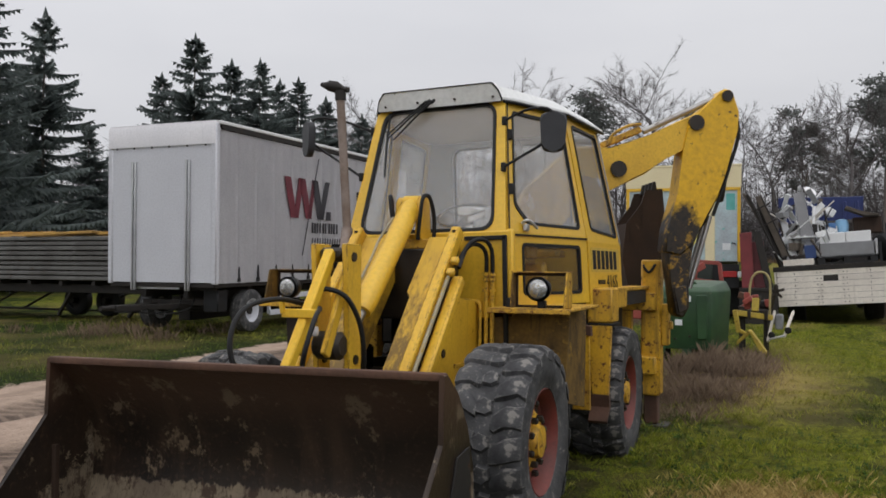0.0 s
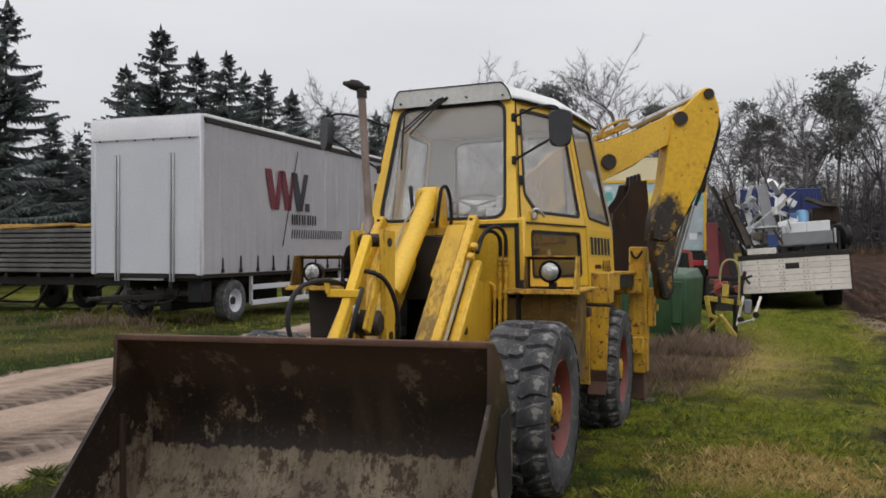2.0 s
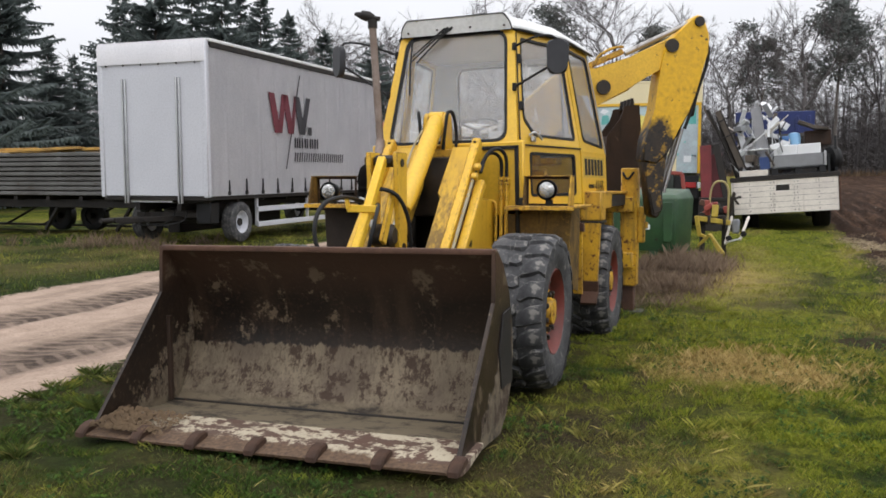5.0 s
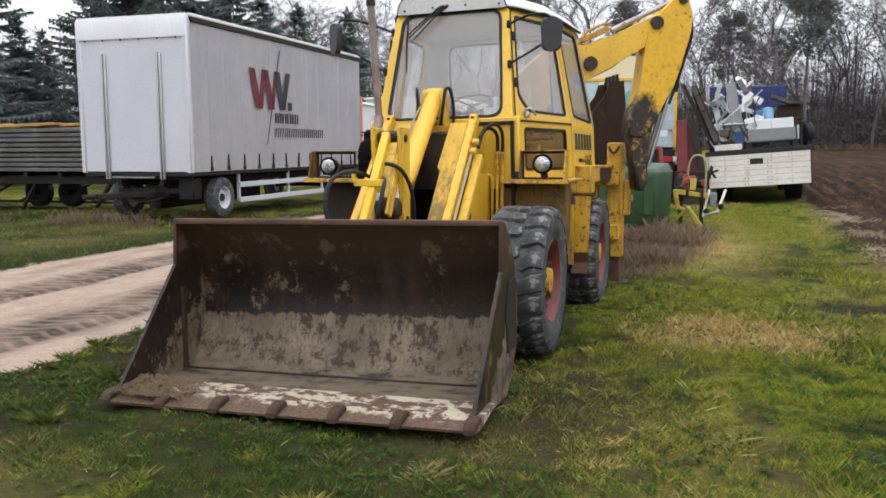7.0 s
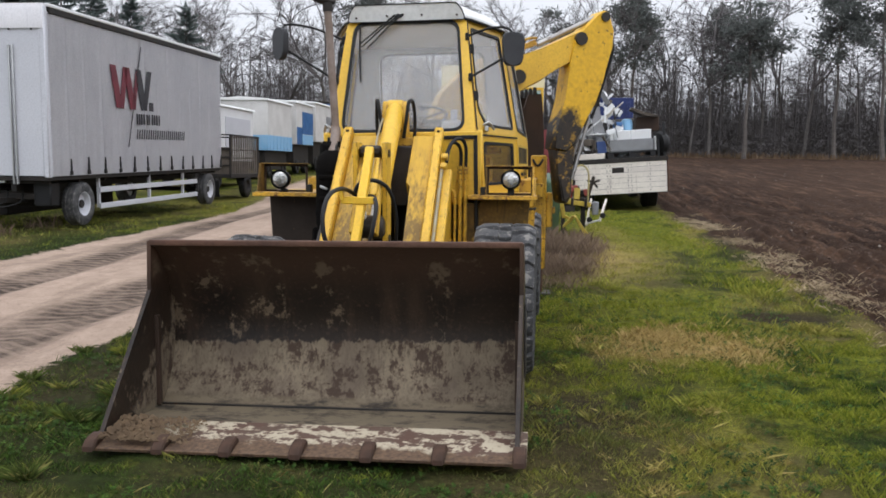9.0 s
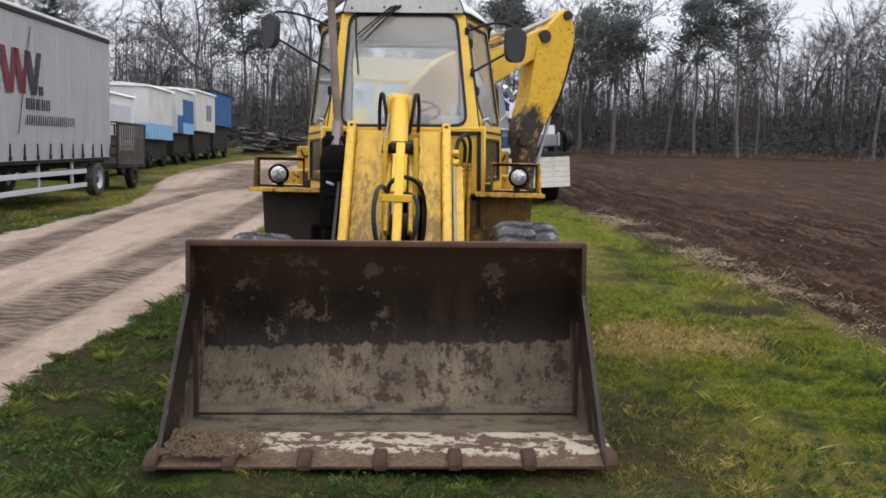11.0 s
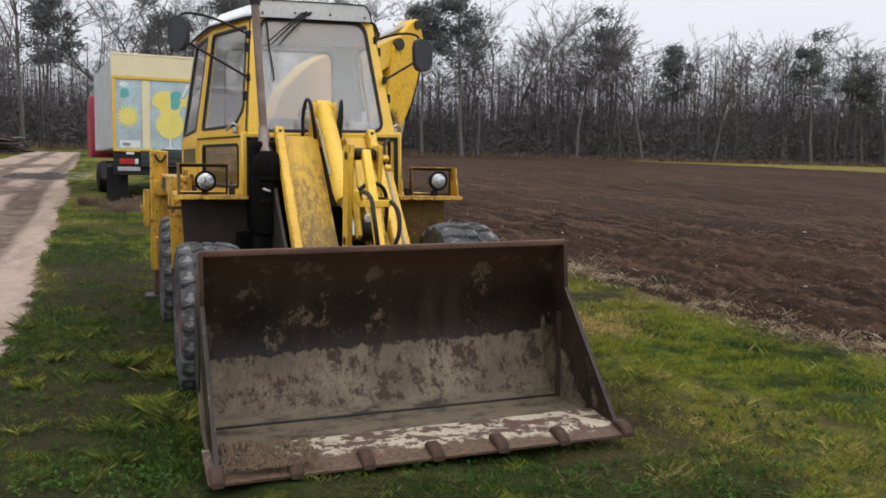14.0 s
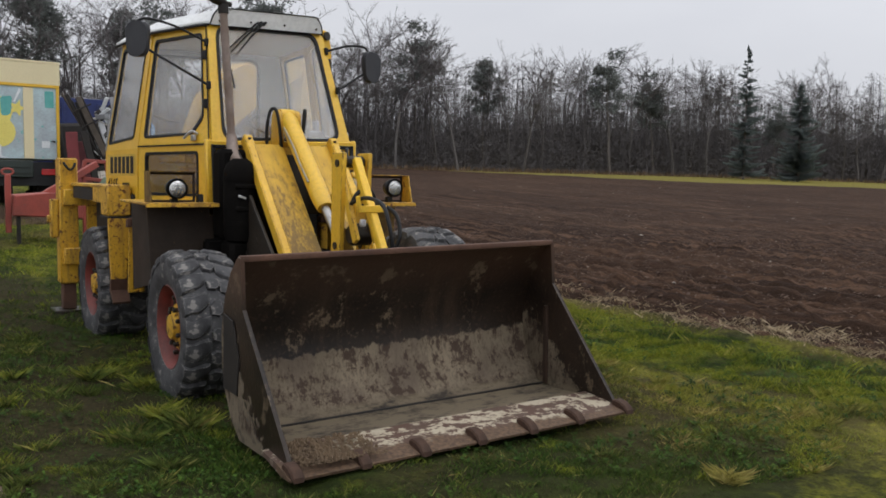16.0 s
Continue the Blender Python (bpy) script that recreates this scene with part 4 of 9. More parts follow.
scoop = part("bucket", scoop_shell(), BUCKET, loader, "wide loader bucket of dark rusty steel with dried mortar inside")
SIDE = [(0.03, 1.045), (-0.015, 1.045), (-0.022, 0.77), (-0.60, 0.125), (-0.64, 0.07), (0.05, 0.055), (0.18, 0.14), (0.27, 0.28), (0.315, 0.44), (0.31, 0.62), (0.25, 0.80), (0.14, 0.96)]
for s in (1, -1):
    bm = B()
    prism(bm, SIDE, "x", 1.035, 1.058, 0.004)
    side = part("side_plate", flip(bm, s), SIDE_STEEL, scoop)
    bm = B()
    prism(bm, [(0.27, 0.30), (0.06, 0.30), (0.02, 0.52), (0.10, 0.70), (0.24, 0.72)], "x", 1.058, 1.068, 0.003)
    part("wear_plate", flip(bm, s), DARK_STEEL, scoop)
    # thin dark strip stands in for the shaded crease inside the corner
    bm = B()
    prism(bm, [(0.0, 0.105), (0.03, 0.105), (0.03, 0.62), (0.0, 0.62)], "x", 1.012, 1.035, 0.002)
    part("corner_gusset", flip(bm, s), BROWN_STEEL, scoop)
bm = B()
box(bm, (0, 0.012, 1.035), (2.11, 0.05, 0.034), 0.009, None, 2)
part("top_rim", bm, RUSTY, scoop, "rust-brown folded rim")
bm = B()
prism(bm, [(-0.705, 0.066), (-0.71, 0.080), (-0.56, 0.112), (-0.36, 0.128), (-0.355, 0.105), (-0.60, 0.066)], "x", -1.092, 1.092, 0.002)
part("cutting_edge", bm, EDGE, scoop, "flaking cream and rust cutting edge")
bm = B()
box(bm, (0, 0.052, 0.098), (2.06, 0.02, 0.012), 0.003)
part("weld_seam", bm, DARK_STEEL, scoop)
bm = B()
prism(bm, [(-0.072, -0.012), (-0.070, 0.012), (-0.045, 0.036), (-0.005, 0.052), (0.04, 0.056), (0.062, 0.045), (0.062, 0.02)], "x", -0.032, 0.032, 0.008)
tooth = part("tooth_holder", bm, TOOTH_RUST, scoop, "flat rusty tooth holder")
tooth.matrix_basis = pose(-1.055, -0.655, 0.078)
for x in (-0.70, -0.36, -0.01, 0.335, 0.68, 1.06):
    again(tooth, pose(x, -0.655, 0.078, 0, 0, 3 * math.sin(9 * x)))


# the whole scoop hangs a little low on one side
scoop.matrix_basis = Matrix.Translation((1.1, 0, 0)) @ Matrix.Rotation(radians(-0.85), 4, "Y") @ Matrix.Translation((-1.1, 0, 0))


# wheels
def tyre_bm():
    bm = B()
    prof = [(-0.14, 0.268), (-0.18, 0.30), (-0.198, 0.38), (-0.188, 0.44), (-0.155, 0.462), (0, 0.470), (0.155, 0.462), (0.188, 0.44), (0.198, 0.38), (0.186, 0.325), (0.172, 0.275), (0.145, 0.268)]
    lathe(bm, prof, "x", 48, None, True)
    return bm


def lug_bm(s, seed):
    """A worn tread lug: a blunt wavy block from near the middle of the tread to the shoulder."""
    bm, rng = B(), random.Random(seed)
    high = rng.uniform(0.020, 0.030)
    line = [(0.040, -0.030, 0.469, 0.060), (0.062, -0.022, 0.470, 0.088), (0.105, 0.006, 0.467, 0.098), (0.150, 0.016, 0.462, 0.104), (0.186, 0.010, 0.450, 0.100), (0.199, 0.008, 0.428, 0.080)]
    rows = []
    for k, (x, y, z, w) in enumerate(line):
        w *= rng.uniform(0.86, 1.08)
        y += rng.uniform(-0.010, 0.010)
        up = Vector((s * (0.006 if k == 4 else 0.0), 0, 0.012 + high * (0.55 if k in (0, 4) else 0.0 if k == 5 else 1.0) * rng.uniform(0.85, 1.1)))
        low = Vector((s * x, y, z - 0.012))
        rows.append([bm.verts.new(low + Vector((0, d, 0)) + u) for d, u in ((-w / 2 - 0.010, Vector()), (-w / 2, up * 0.85), (-w * 0.2, up), (w * 0.25, up), (w / 2, up * 0.8), (w / 2 + 0.010, Vector()))])
    for q, w in zip(rows, rows[1:]):
        for j in range(5):
            bm.faces.new((q[j], q[j + 1], w[j + 1], w[j]))
    bm.faces.new(rows[0]), bm.faces.new(rows[-1][::-1])
    return bm


def block_bm(seed):
    """A small worn block in the middle of the tread."""
    bm, rng = B(), random.Random(seed)
    ring = [(x * rng.uniform(0.85, 1.1), y * rng.uniform(0.85, 1.1)) for x, y in ((-0.040, -0.034), (0.012, -0.046), (0.044, -0.020), (0.038, 0.034), (-0.014, 0.046), (-0.046, 0.018))]
    lo = [bm.verts.new((x * 1.1, y * 1.1, 0.458)) for x, y in ring]
    hi = [bm.verts.new((x * 0.9, y * 0.9, 0.490 + rng.uniform(-0.004, 0.004))) for x, y in ring]
    bm.faces.new(hi)
    for k in range(6):
        bm.faces.new((lo[k], lo[(k + 1) % 6], hi[(k + 1) % 6], hi[k]))
    return bm


def wheel_thing(parent, x, y, face):
    bm = B()
    lathe(bm, [(-0.45, 0.05), (-0.02, 0.06), (0.0, 0.06)], "x", 16)
    w = part("wheel", bm, GREASE, parent)
    part("tyre", tyre_bm(), TYRE, w, "worn block-tread tyre grey with dried mud")
    lugs = {(s, v): part("tread_lug", lug_bm(s, 5 * v + s), TYRE, w) for s in (-1, 1) for v in range(5)}
    for k in range(20):
        for s in (-1, 1):
            m = pose(0, 0, 0, 360 * (k + (0.5 if s > 0 else 0)) / 20 + 1.2 * math.sin(7 * k), 0, 0)
            if k < 5:
                lugs[s, k].matrix_basis = m
            else:
                again(lugs[s, k % 5], m)
    blocks = [part("tread_block", block_bm(60 + v), TYRE, w) for v in range(4)]
    for k in range(20):
        m = pose(0, 0, 0, 360 * (k + 0.27) / 20 + 1.5 * math.sin(5 * k), 0, 0)
        if k < 4:
            blocks[k].matrix_basis = m
        else:
            again(blocks[k % 4], m)
    bm = B()
    lathe(bm, [(-0.13, 0.287), (-0.13, 0.25), (0.0, 0.235), (0.03, 0.20), (0.045, 0.15), (0.085, 0.15), (0.09, 0.165), (0.085, 0.215), (0.095, 0.235), (0.145, 0.248), (0.172, 0.268), (0.164, 0.276), (0.13, 0.284)], "x", 40, None, True)
    part("rim", bm, RIM_RED, w, "faded red steel rim")
    bm = B()
    lathe(bm, [(0.05, 0.160), (0.100, 0.158), (0.118, 0.140), (0.122, 0.090), (0.160, 0.080), (0.168, 0.03)], "x", 28)
    part("hub", bm, YELLOW_WORN, w, "yellow painted hub")
    bm = B()
    lathe(bm, [(0.0, 0.022), (0.004, 0.022)], "x", 12)
    hole = part("rim_slot", bm, GREASE, w)
    for k in range(8):
        a = 2 * math.pi * (k + 0.5) / 8
        m = pose(0.087, 0.192 * math.cos(a), 0.192 * math.sin(a))
        if k == 0:
            hole.matrix_basis = m
        else:
            again(hole, m)
    for radius, count, out in ((0.194, 8, 0.086), (0.118, 8, 0.118)):
        bm = B()
        lathe(bm, [(0.0, 0.017), (0.030, 0.017), (0.035, 0.011)], "x", 6)
        nut = part("wheel_nut", bm, GREASE, w)
        for k in range(count):
            a = 2 * math.pi * k / count
            m = pose(out, radius * math.cos(a), radius * math.sin(a))
            if k == 0:
                nut.matrix_basis = m
            else:
                again(nut, m)
    w.matrix_basis = pose(x, y, 0.495, 17 * y, 0, face)
    return w


w0 = wheel_thing(loader, 0.905, 1.32, 0)
w0.matrix_basis = pose(0.885, 1.34, 0.545, 22, 0, 0) @ Matrix.Scale(1.06, 4)
again(w0, pose(0.90, 3.75, 0.51, 40, 0, 0))
again(w0, pose(-0.905, 1.32, 0.447, 70, 0, 180) @ Matrix.Scale(0.955, 4))
again(w0, pose(-0.90, 3.75, 0.465, 110, 0, 180) @ Matrix.Scale(0.98, 4))
for y in (1.32, 3.75):
    bm = B()
    tube(bm, [(-0.75, y, 0.49), (-0.3, y, 0.49), (-0.2, y, 0.47), (0.2, y, 0.47), (0.3, y, 0.49), (0.75, y, 0.49)], [0.08, 0.09, 0.16, 0.16, 0.09, 0.08], 14)
    part("axle", bm, GREASE, loader)

# frame
bm = B()
for s in (-1, 1):
    span(bm, (s * 0.36 - 0.03, 0.75, 0.52), (s * 0.36 + 0.03, 4.9, 0.86), 0.008)
for y in (0.78, 1.9, 2.9, 4.3, 4.8):
    span(bm, (-0.33, y, 0.55), (0.33, y + 0.06, 0.82))
part("chassis", bm, DARK_STEEL, loader)
for s in (1, -1):
    bm = B()
    prism(bm, [(1.05, 0.55), (2.04, 0.55), (2.04, 1.28), (1.60, 1.30), (1.05, 0.80)], "x", 0.40, 0.425, 0.004)
    span(bm, (0.424, 1.62, 0.88), (0.434, 1.98, 0.90))
    # yellow on one side, near-black on the silencer side
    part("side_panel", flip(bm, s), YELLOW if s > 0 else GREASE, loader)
    bm = B()
    lathe(bm, [(0, 0.026), (0.006, 0.026)], "x", 16, Matrix.Translation((0.426, 1.45, 0.98)))
    part("panel_hole", flip(bm, s), GREASE, loader)
bm = B()
span(bm, (-0.34, 2.3, 0.6), (0.34, 3.6, 1.2), 0.03)
part("gearbox", bm, GREASE, loader)
bm = B()
span(bm, (-0.86, 3.2, 0.86), (0.86, 4.6, 1.27), 0.02)
part("engine_cover", bm, DARK_STEEL, loader)

# loader arms: a sloping ramp of two boxed plates with a slot between them
UP, DN = Vector((0, 1.86, 1.68)), Vector((0, 0.78, 0.52))
RN = Vector((0, -(UP - DN).z, (UP - DN).y)).normalized()


def ramp(x, t, d):
    return Vector((x, 0, 0)) + DN.lerp(UP, t) + RN * d


for s in (1, -1):
    bm = B()
    a, b = (0.06, 0.31) if s < 0 else (0.15, 0.31)
    pts = [(a, 0.0), (b, 0.0), (b, 1.0), (a, 1.0)] if s < 0 else [(a + 0.045, 0.0), (b, 0.0), (b, 1.0), (a, 1.0), (a - 0.005, 0.70), (a + 0.035, 0.68)]
    lo, hi = [bm.verts.new(ramp(p[0], p[1], -0.16)) for p in pts], [bm.verts.new(ramp(p[0], p[1], 0.0)) for p in pts]
    bm.faces.new(lo[::-1]), bm.faces.new(hi)
    for k in range(len(pts)):
        bm.faces.new((lo[k], lo[(k + 1) % len(pts)], hi[(k + 1) % len(pts)], hi[k]))
    bmesh.ops.bevel(bm, geom=list(bm.edges), offset=0.006, segments=1, affect="EDGES", profile=0.5)
    part("loader_arm", flip(bm, s), ARM_PAINT, loader, "boxed loader arm, yellow paint streaked with mud")
    bm = B()
    beam(bm, ramp(0.345, 0.0, 0.01), ramp(0.345, 1.02, 0.02), 0.065, 0.09, 0.01, RN)
    bar = part("arm_rail", flip(bm, s), YELLOW, loader)
    bm = B()
    lathe(bm, [(-0.005, 0.012), (0.012, 0.012)], "z", 8, Matrix.Translation(ramp(0.345, 0.985, 0.065)))
    part("rail_bolt", flip(bm, s), GREASE, bar)
    if s < 0:
        continue
    bm = B()
    beam(bm, ramp(0.43, 0.0, -0.06), ramp(0.43, 0.80, -0.05), 0.07, 0.07, 0.012, RN)
    cyl = part("lift_cylinder", flip(bm, s), YELLOW, loader)
    bm = B()
    tube(bm, [ramp(0.398, 0.0, 0.02), ramp(0.398, 0.80, 0.03)], 0.013, 10)
    part("piston_rod", flip(bm, s), ROD_DULL, cyl, "dull steel rod flecked with paint")
    bm = B()
    for t in (0.78, 0.84):
        box(bm, ramp(0.41, t, 0.04), (0.05, 0.05, 0.04), 0.008, basis(DN, UP))
    part("hose_union", flip(bm, s), YELLOW, cyl)
bm = B()
span(bm, (-0.31, 1.80, 1.15), (0.31, 1.98, 1.60), 0.01)
pivot = part("arm_pivot_frame", bm, GREASE, loader)
part("pivot_cap", span(B(), (-0.312, 1.868, 1.60), (0.312, 1.985, 1.665), 0.006), YELLOW_WORN, pivot, "chipped yellow cap plate")
bm = B()
for x, w in ((-0.2, 0.26), (0.2, 0.2)):
    a, b = ramp(x, 0.26, 0.006), ramp(x, 0.28, 0.012)
    beam(bm, a - Vector((w / 2, 0, 0)), a + Vector((w / 2, 0, 0)), 0.02, 0.03, 0.004)
part("arm_stiffener", bm, YELLOW_WORN, loader)

# tilt cylinder and its lugs
for x in (-0.075, 0.075):
    bm = B()
    prism(bm, round_corners([(1.84, 1.66), (2.02, 1.66), (1.99, 1.94), (1.88, 1.94)], 0.05, 4), "x", x - 0.018, x + 0.018, 0.004)
    part("cylinder_lug", bm, YELLOW, loader)
bm = B()
tube(bm, [(0, 1.93, 1.90), (0, 1.88, 1.85), (0, 1.30, 1.28), (0, 1.24, 1.22)], [0.045, 0.068, 0.068, 0.055], 20)
lathe(bm, [(-0.055, 0.05), (0.055, 0.05)], "x", 16, Matrix.Translation((0, 1.93, 1.90)))
tilt = part("tilt_cylinder", bm, YELLOW_CLEAN, loader, "yellow hydraulic tilt cylinder")
bm = B()
tube(bm, [(0, 1.26, 1.24), (0, 1.0, 0.99)], 0.03, 12)
part("piston_rod", bm, CHROME, tilt)
bm = B()
tube(bm, bend([(-0.075, 1.80, 1.80), (-0.08, 1.62, 1.66), (-0.078, 1.5, 1.53), (-0.075, 1.36, 1.40)]), 0.0085, 8)
part("feed_pipe", bm, ROD_DULL, tilt)

# bell crank, link and cross bar
for x in (-0.065, 0.125):
    bm = B()
    prism(bm, round_corners([(0.86, 0.62), (0.98, 0.62), (0.97, 1.60), (0.80, 1.60), (0.82, 1.45)], 0.015, 2), "x", x - 0.016, x + 0.016, 0.004)
    crank = part("bell_crank_plate", bm, YELLOW, loader)
    for y, z in ((0.88, 1.53), (0.91, 0.98)):
        bm = B()
        lathe(bm, [(-0.024, 0.026), (0.024, 0.026)], "x", 14, Matrix.Translation((x, y, z)))
        part("pin", bm, GREASE, crank)
bm = B()
tube(bm, [(-0.075, 0.88, 1.53), (0.135, 0.88, 1.53)], 0.028, 14)
box(bm, (0.03, 0.86, 1.545), (0.15, 0.07, 0.07), 0.02)
part("crank_pin", bm, GREASE, loader)
for x in (0.03,):
    bm = B()
    beam(bm, (x, 0.83, 1.56), (x - 0.012, 0.33, 0.82), 0.055, 0.06, 0.008, (0, -1, 0.6))
    link = part("bucket_link", bm, PALE_YELLOW, loader, "freshly painted yellow bucket link")
    bm = B()
    box(bm, (0.012, 0.565, 1.238), (0.21, 0.030, 0.045), 0.004)
    box(bm, (-0.092, 0.555, 1.278), (0.026, 0.022, 0.085), 0.004, Matrix.Rotation(radians(-10), 3, "Y"))
    part("cross_bar", bm, PALE_YELLOW, link)
bm = B()
beam(bm, (-0.035, 0.92, 1.50), (-0.05, 0.66, 1.02), 0.03, 0.07, 0.006)
beam(bm, (0.095, 0.92, 1.50), (0.10, 0.66, 1.02), 0.03, 0.07, 0.006)
part("crank_rib", bm, YELLOW, loader)
bm = B()
lathe(bm, [(-0.07, 0.06), (-0.05, 0.075), (0.07, 0.075), (0.09, 0.05)], "x", 20, Matrix.Translation((0.04, 0.80, 1.06)))
part("crank_pivot", bm, GREASE, loader)
bm = B()
box(bm, (0.015, 0.70, 1.14), (0.04, 0.03, 0.05), 0.008)
part("grease_rag", bm, WHITE, loader, "scrap of white cloth")
hoses = [
    [(0.075, 1.85, 1.66), (0.10, 1.83, 1.82), (0.115, 1.84, 1.93), (0.135, 1.90, 1.93), (0.145, 1.95, 1.80), (0.14, 1.96, 1.66)],
    [(-0.075, 1.85, 1.66), (-0.10, 1.83, 1.82), (-0.12, 1.84, 1.93), (-0.14, 1.90, 1.93), (-0.15, 1.95, 1.80), (-0.145, 1.96, 1.66)],
    [(-0.05, 0.74, 1.26), (-0.02, 0.72, 1.33), (0.06, 0.74, 1.36), (0.15, 0.80, 1.31), (0.19, 0.88, 1.15), (0.17, 0.95, 0.92), (0.08, 0.98, 0.80)],
    [(-0.05, 0.74, 1.27), (-0.07, 0.50, 1.31), (-0.09, 0.26, 1.28), (-0.10, 0.15, 1.17), (-0.08, 0.14, 1.02), (-0.02, 0.25, 0.90)],
    [(0.02, 0.74, 1.25), (0.10, 0.60, 1.26), (0.14, 0.48, 1.20), (0.13, 0.42, 1.06), (0.08, 0.46, 0.92)],
    [(0.40, 1.72, 1.50), (0.45, 1.80, 1.63), (0.50, 1.90, 1.66), (0.535, 1.97, 1.60), (0.535, 1.99, 1.45)],
    [(0.42, 1.70, 1.48), (0.43, 1.80, 1.60), (0.46, 1.90, 1.63), (0.495, 1.97, 1.58), (0.495, 1.99, 1.45)],
    [(-0.42, 1.70, 1.48), (-0.43, 1.80, 1.60), (-0.46, 1.90, 1.60), (-0.48, 1.97, 1.50)],
]
for pts in hoses:
    bm = B()
    tube(bm, bend(pts, 6), 0.0135, 8)
    part("hydraulic_hose", bm, BLACK, loader, "black rubber hose")
for x, r in ((0.495, 0.014), (0.535, 0.014), (0.455, 0.011)):
    bm = B()
    top = 1.46 if x > 0.46 else 1.22
    tube(bm, [(x, 1.99, top), (x, 1.99, 0.78)], r, 8)
    if x > 0.46:
        for z in (1.40, 1.43, 1.33):
            lathe(bm, [(0, 0.024), (0.02, 0.024)], "z", 6, Matrix.Translation((x, 1.99, z)))
    else:
        tube(bm, bend([(x, 1.99, 1.22), (x - 0.01, 1.99, 1.26), (x - 0.05, 1.985, 1.27), (x - 0.08, 1.98, 1.27)], 4), r, 8)
    part("hydraulic_pipe", bm, YELLOW, loader)

# silencer and stack beside the cab
SX, SY = -0.445, 1.72
bm = B()
lathe(bm, [(0.95, 0.06), (0.97, 0.105), (1.02, 0.118), (1.46, 0.118), (1.52, 0.10), (1.56, 0.05)], "z", 22, Matrix.Translation((SX, SY, 0)))
box(bm, (SX - 0.01, SY - 0.11, 1.20), (0.12, 0.03, 0.04), 0.01)
box(bm, (SX, SY - 0.11, 1.36), (0.15, 0.03, 0.035), 0.01)
for z in (1.08, 1.40):
    lathe(bm, [(z, 0.123), (z + 0.03, 0.123)], "z", 22, Matrix.Translation((SX, SY, 0)))
sil = part("silencer", bm, SOOT, loader, "sooty black silencer drum")
# intake box, with plain black boxes added to darken the space around it
bm = B()
box(bm, (SX + 0.01, SY + 0.16, 1.30), (0.26, 0.18, 0.66), 0.03)
box(bm, (SX + 0.02, SY + 0.04, 0.84), (0.24, 0.24, 0.26), 0.03)
box(bm, (SX - 0.02, SY + 0.20, 0.72), (0.36, 0.10, 0.50), 0.02)
part("intake_box", bm, SOOT, sil)
bm = B()
box(bm, (SX - 0.03, SY - 0.125, 1.285), (0.06, 0.012, 0.018), 0.004, Matrix.Rotation(radians(20), 3, "Y"))
part("clamp_bolt", bm, ALU, sil)
part("clamp_bolt", box(B(), (SX + 0.03, SY - 0.125, 1.13), (0.018, 0.012, 0.04), 0.004), ALU, sil)
bm = B()
tube(bm, [(SX, SY + 0.06, 1.53), (SX - 0.005, 1.86, 1.62), (SX - 0.01, 1.875, 1.74)], [0.05, 0.045, 0.036], 14)
tube(bm, [(SX - 0.008, 1.875, 1.70), (-0.515, 1.865, 2.63)], 0.029, 14)
stack = part("exhaust_pipe", bm, STACK_STEEL, loader, "burnt brown upright exhaust pipe")
bm = B()
tube(bm, [(-0.513, 1.866, 2.60), (-0.515, 1.865, 2.665)], 0.038, 14)
tube(bm, [(-0.50, 1.865, 2.678), (-0.545, 1.86, 2.690), (-0.60, 1.855, 2.705)], [0.022, 0.040, 0.036], 12)
tube(bm, [(-0.455, 1.868, 2.668), (-0.50, 1.866, 2.675)], 0.018, 10)
tube(bm, [(-0.60, 1.855, 2.70), (-0.655, 1.85, 2.715)], [0.030, 0.014], 10)
part("rain_cap", bm, DARK_STEEL, stack)

# ---- cab ----
bm = B()
for s in (-1, 1):
    beam(bm, (s * 0.60, 2.06, 1.20), (s * 0.60, 2.06, 1.72), 0.05, 0.05, 0.01)
span(bm, (-0.62, 2.03, 1.15), (0.62, 2.07, 1.71), 0.008)
span(bm, (-0.62, 2.05, 1.15), (0.62, 3.95, 1.20), 0.01)
cab = part("cab", bm, YELLOW_CLEAN, loader, "yellow square cab with large windows and white roof")
fp = plane_place((0, 2.045, 1.70), (1, 0, 0), (0, 0.30, 0.90))
out_l, in_l, gl_l = rounded(0.575, 0.478, -0.03, 0.985, 0.03), rounded(0.4915, 0.4245, 0.012, 0.958, 0.11), rounded(0.470, 0.403, 0.034, 0.936, 0.095)
part("windscreen_frame", frame_mesh(B(), out_l, in_l, fp, -0.05), YELLOW_CLEAN, cab)
part("windscreen_rubber", frame_mesh(B(), in_l, gl_l, lambda a, b, d: fp(a, b, d + 0.008), -0.03), BLACK, cab)
part("windscreen", sheet(B(), gl_l, lambda a, b, d: fp(a, b, d - 0.008), -0.005), WIND_GLASS, cab, "dusty windscreen").visible_shadow = False


def patch(p00, p10, p01, p11):
    """place() on a four-cornered panel: metres along its foot and up its edge; depth outwards."""
    p00, p10, p01, p11 = (Vector(p) for p in (p00, p10, p01, p11))
    length, tall = (p10 - p00).length, (p01 - p00).length
    w = (p10 - p00).cross(p01 - p00).normalized()

    def place(a, b, d=0.0):
        s, t = a / length, b / tall
        return (p00.lerp(p10, s)).lerp(p01.lerp(p11, s), t) + w * d

    return place, length, tall


